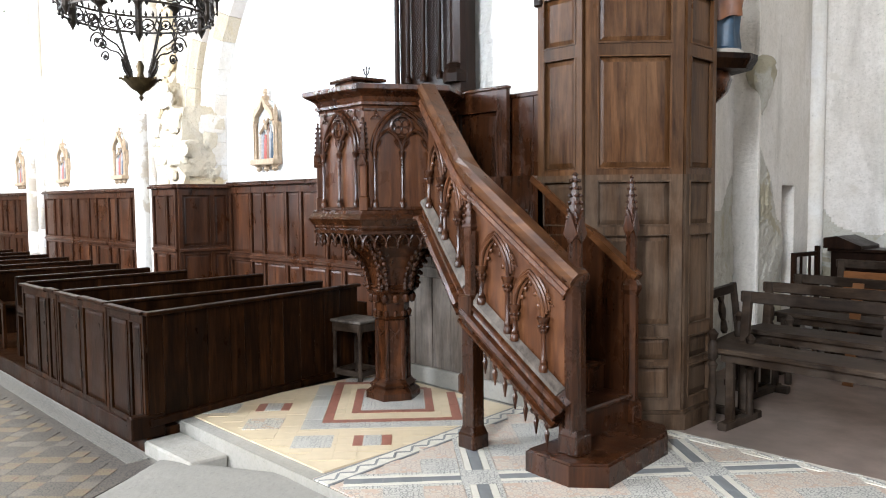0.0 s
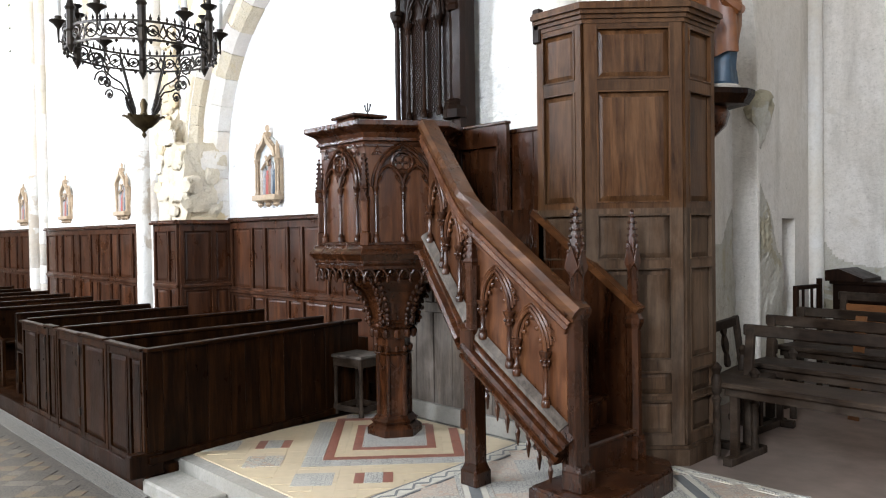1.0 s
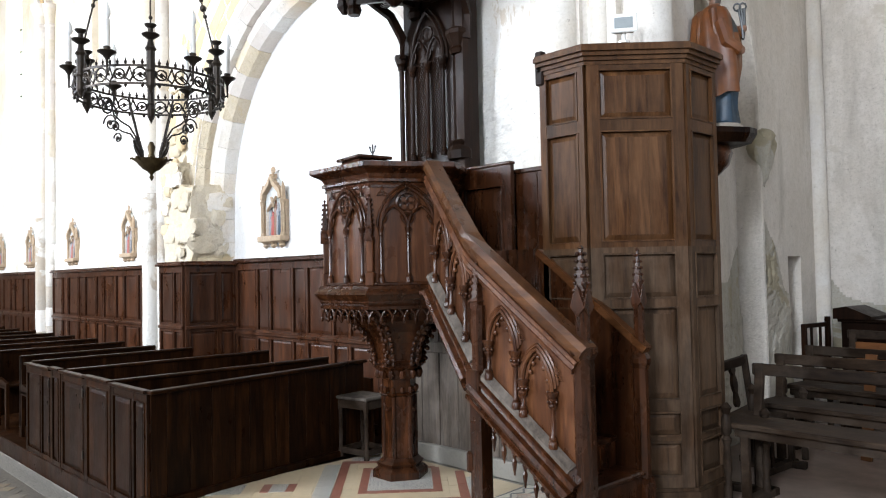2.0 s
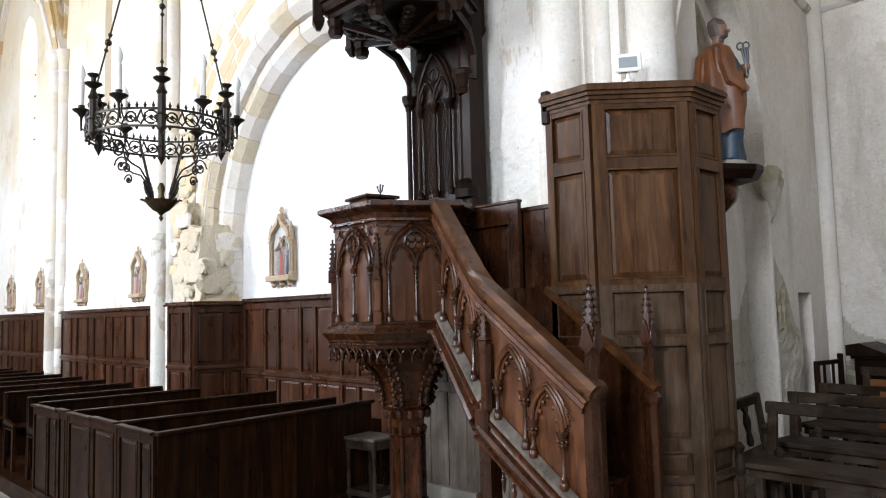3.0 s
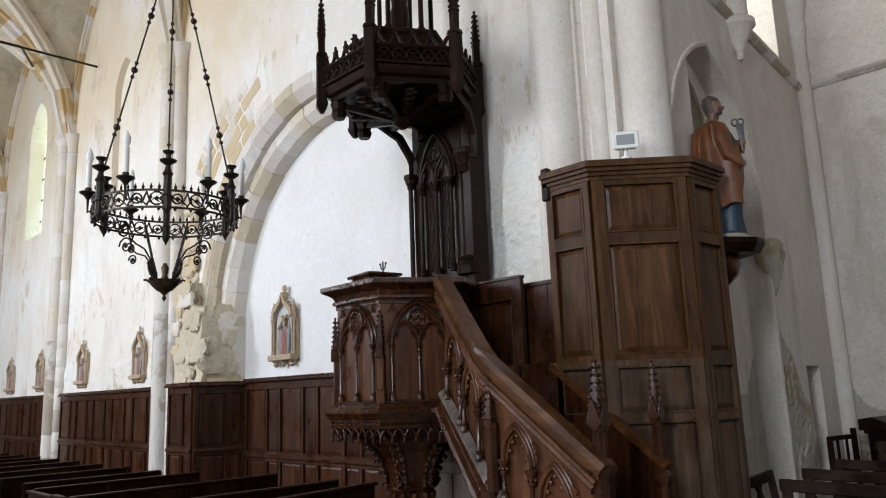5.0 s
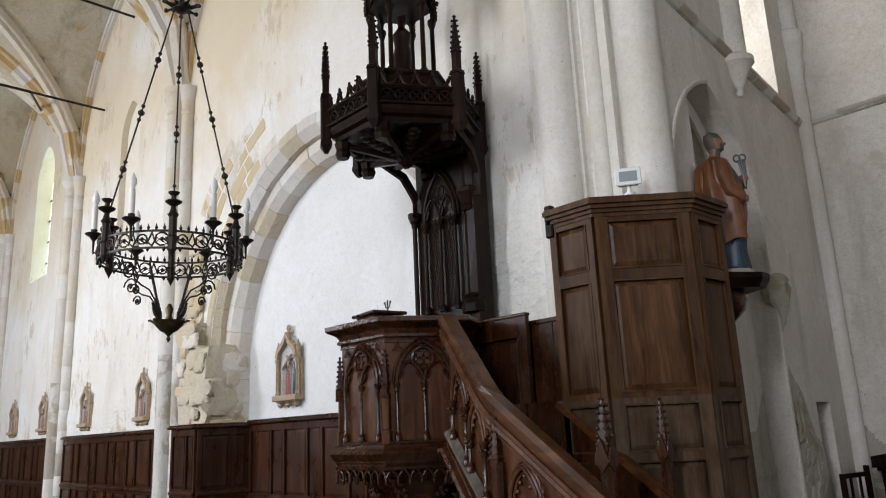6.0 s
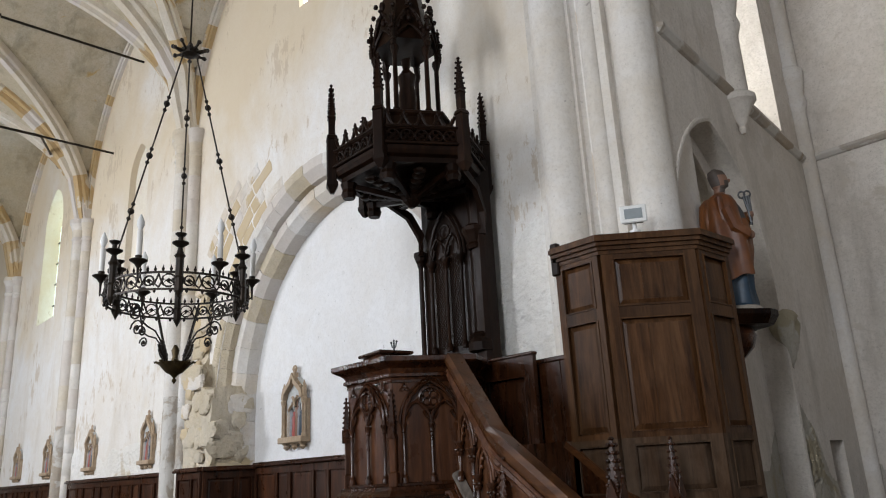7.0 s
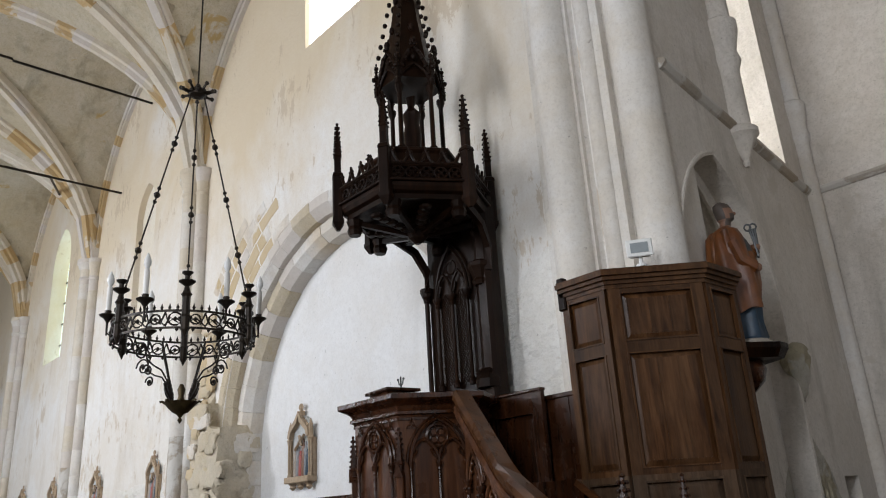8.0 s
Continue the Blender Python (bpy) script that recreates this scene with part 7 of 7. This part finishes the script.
def ring_zone(a, b):
    u, v = abs(a + 0.03), abs(b - 0.08)
    if u < 0.25 and v < 0.2:
        return "grey"
    if u < 0.66 and v < 0.57:
        return "field" if not (u > 0.54 or v > 0.45) else "band"
    return "out"


for i in range(-14, 15):
    for j in range(-14, 15):
        a, b = i * P_ - 0.03, j * P_ + 0.08
        x, y = to_world(a, b)
        if in_yellow(x, y, 0.075):
            tile(carpet, x, y, FLOOR2 - 0.0095, P_, P_, YELLOW_TILE)


def inlay(a, b, w, d, mat, dz=0.0):
    x, y = to_world(a, b)
    if in_yellow(x, y, 0.06):
        tile(carpet, x, y, FLOOR2 - 0.0075 + dz, w, d, mat)


inlay(-0.03, 0.08, 0.54, 0.44, ORN_GREY)
for half_a, half_b, w, mat, n in ((0.30, 0.25, 0.06, RED_TILE, 4), (0.51, 0.42, 0.065, RED_TILE, 6), (0.605, 0.515, 0.12, ORN_GREY, 8)):
    for k in range(n):
        fa = -half_a + 2 * half_a * (k + 0.5) / n
        fb = -half_b + 2 * half_b * (k + 0.5) / n
        for s in (-1, 1):
            inlay(-0.03 + fa, 0.08 + s * half_b, 2 * half_a / n, w, mat)
            inlay(-0.03 + s * half_a, 0.08 + fb, w, 2 * half_b / n, mat)
    for s in (-1, 1):
        for q in (-1, 1):
            inlay(-0.03 + s * half_a, 0.08 + q * half_b, w, w, mat, 0.0006)
for i in range(-5, 5):
    for j in range(-6, 6):
        a, b = 0.88 + 0.39 * i, -0.035 + 0.355 * j
        if ring_zone(a - 0.1 * (a > 0) + 0.1 * (a < 0), b - 0.1 * (b > 0.1) + 0.1 * (b < -0.1)) != "out":
            continue
        if (i + j) % 2 == 0:
            inlay(a, b - 0.085, 0.19, 0.06, RED_TILE)
            inlay(a, b + 0.085, 0.19, 0.06, RED_TILE)
            inlay(a, b, 0.19, 0.11, ORN_GREY)
        else:
            inlay(a, b, 0.23, 0.24, ORN_GREY if j % 2 else ORN_PALE)
# border with a zigzag of dark pieces, then the grey and pink carpet
border = tagged(new("tile_border"), "cream tile border with a dark zigzag", "tile border", "", "structure")
for k in range(26):
    y = 2.185 + 0.07 * k
    x = -3.14 - 0.08 * (y - 2.2)
    tile(border, x, y, FLOOR2 - 0.008, 0.1, 0.07, CREAM_TILE, 3)
    tile(border, x, y, FLOOR2 - 0.0062, 0.016, 0.085, DARK_TILE, 42 if k % 2 else -36)
    for sg in (-1, 1):
        tile(border, x + sg * 0.06, y, FLOOR2 - 0.008, 0.014, 0.07, DARK_TILE, 3)
for k in range(26):
    x = -2.28 + 0.14 * k
    tile(border, x, 4.12 - 0.01 * (x + 2.2), FLOOR2 - 0.008, 0.14, 0.09, CREAM_TILE, 0)
    tile(border, x, 4.12 + (0.015 if k % 2 else -0.015), FLOOR2 - 0.0045, 0.12, 0.022, ORN_GREY, 14 if k % 2 else -14)
rug = tagged(new("choir_tiles"), "worn pink and grey figured choir tiles", "tiled floor", "", "structure")
bm = bmesh.new()
prism(bm, [(-3.22, 2.158), (5.9, 2.158), (5.9, 4.16), (-3.36, 4.16)], FLOOR2 - 0.02, FLOOR2 - 0.0035)
part("tile_bed", bm, ORN_PINK, rug)
Q = 0.2
cb, sb = math.cos(radians(-40)), math.sin(radians(-40))
for i in range(-16, 17):
    for j in range(-16, 17):
        a, b = i * Q, j * Q
        x, y = -2.61 + a * cb - b * sb, 2.77 + a * sb + b * cb
        if not (-3.03 - 0.08 * (y - 2.2) < x < 0.4 and 2.27 < y < 4.03):
            continue
        if i % 6 == 0 and j % 6 == 0:
            tile(rug, x, y, FLOOR2 - 0.008, Q, Q, ORN_GREY, -40)
        elif i % 6 == 0 or j % 6 == 0:
            along = i % 6 == 0
            for o, w, mat in ((-0.082, 0.026, ORN_GREY), (-0.05, 0.034, CREAM_TILE), (0.0, 0.062, DARK_TILE), (0.05, 0.034, CREAM_TILE), (0.082, 0.026, ORN_GREY)):
                dx, dy = (o * cb, o * sb) if along else (-o * sb, o * cb)
                tile(rug, x + dx, y + dy, FLOOR2 - 0.008, w if along else Q, Q if along else w, mat, -40)
        else:
            u, v = i % 6, j % 6
            inner = 2 <= u <= 4 and 2 <= v <= 4
            tile(rug, x, y, FLOOR2 - 0.008, Q, Q, ORN_GREY if inner or (u + v) % 5 == 0 else ORN_PINK, -40)
aisle = tagged(new("aisle_tiles"), "dark patterned aisle tiles laid diagonally", "tiled floor", "", "structure")
bm = bmesh.new()
prism(bm, [(-28.0, -2.0), (-2.4, -2.0), (-3.6, 0.4), (-4.15, 1.28), (-4.5, 1.87), (-28.0, 1.87)], -0.011, -0.002)
part("tile_bed", bm, ORN_AISLE, aisle)
S = 0.105
for i in range(-40, 41):
    for j in range(-40, 41):
        u, v = i % 3, j % 3
        if u < 2 and v < 2:
            if u or v:
                continue
            a, b, w, mat = (i + 0.5) * S, (j + 0.5) * S, 2 * S, ORN_AISLE
        else:
            a, b, w = i * S, j * S, S
            mat = ORN_AISLE if u == 2 and v == 2 else random.choice((AISLE_OCHRE, AISLE_OCHRE, AISLE_PALE))
        x, y = -6.5 + (a - b) * 0.7071, 1.0 + (a + b) * 0.7071
        if not (-7.9 < x < -4.62 + 0.63 * (1.9 - y) and 0.05 < y < 1.66):
            continue
        tile(aisle, x, y, -0.009, w, w, mat, 45)
for k in range(26):
    tile(aisle, -4.72 - 0.2 * k, 1.815, -0.009, 0.2, 0.14, ORN_EDGE, 0)
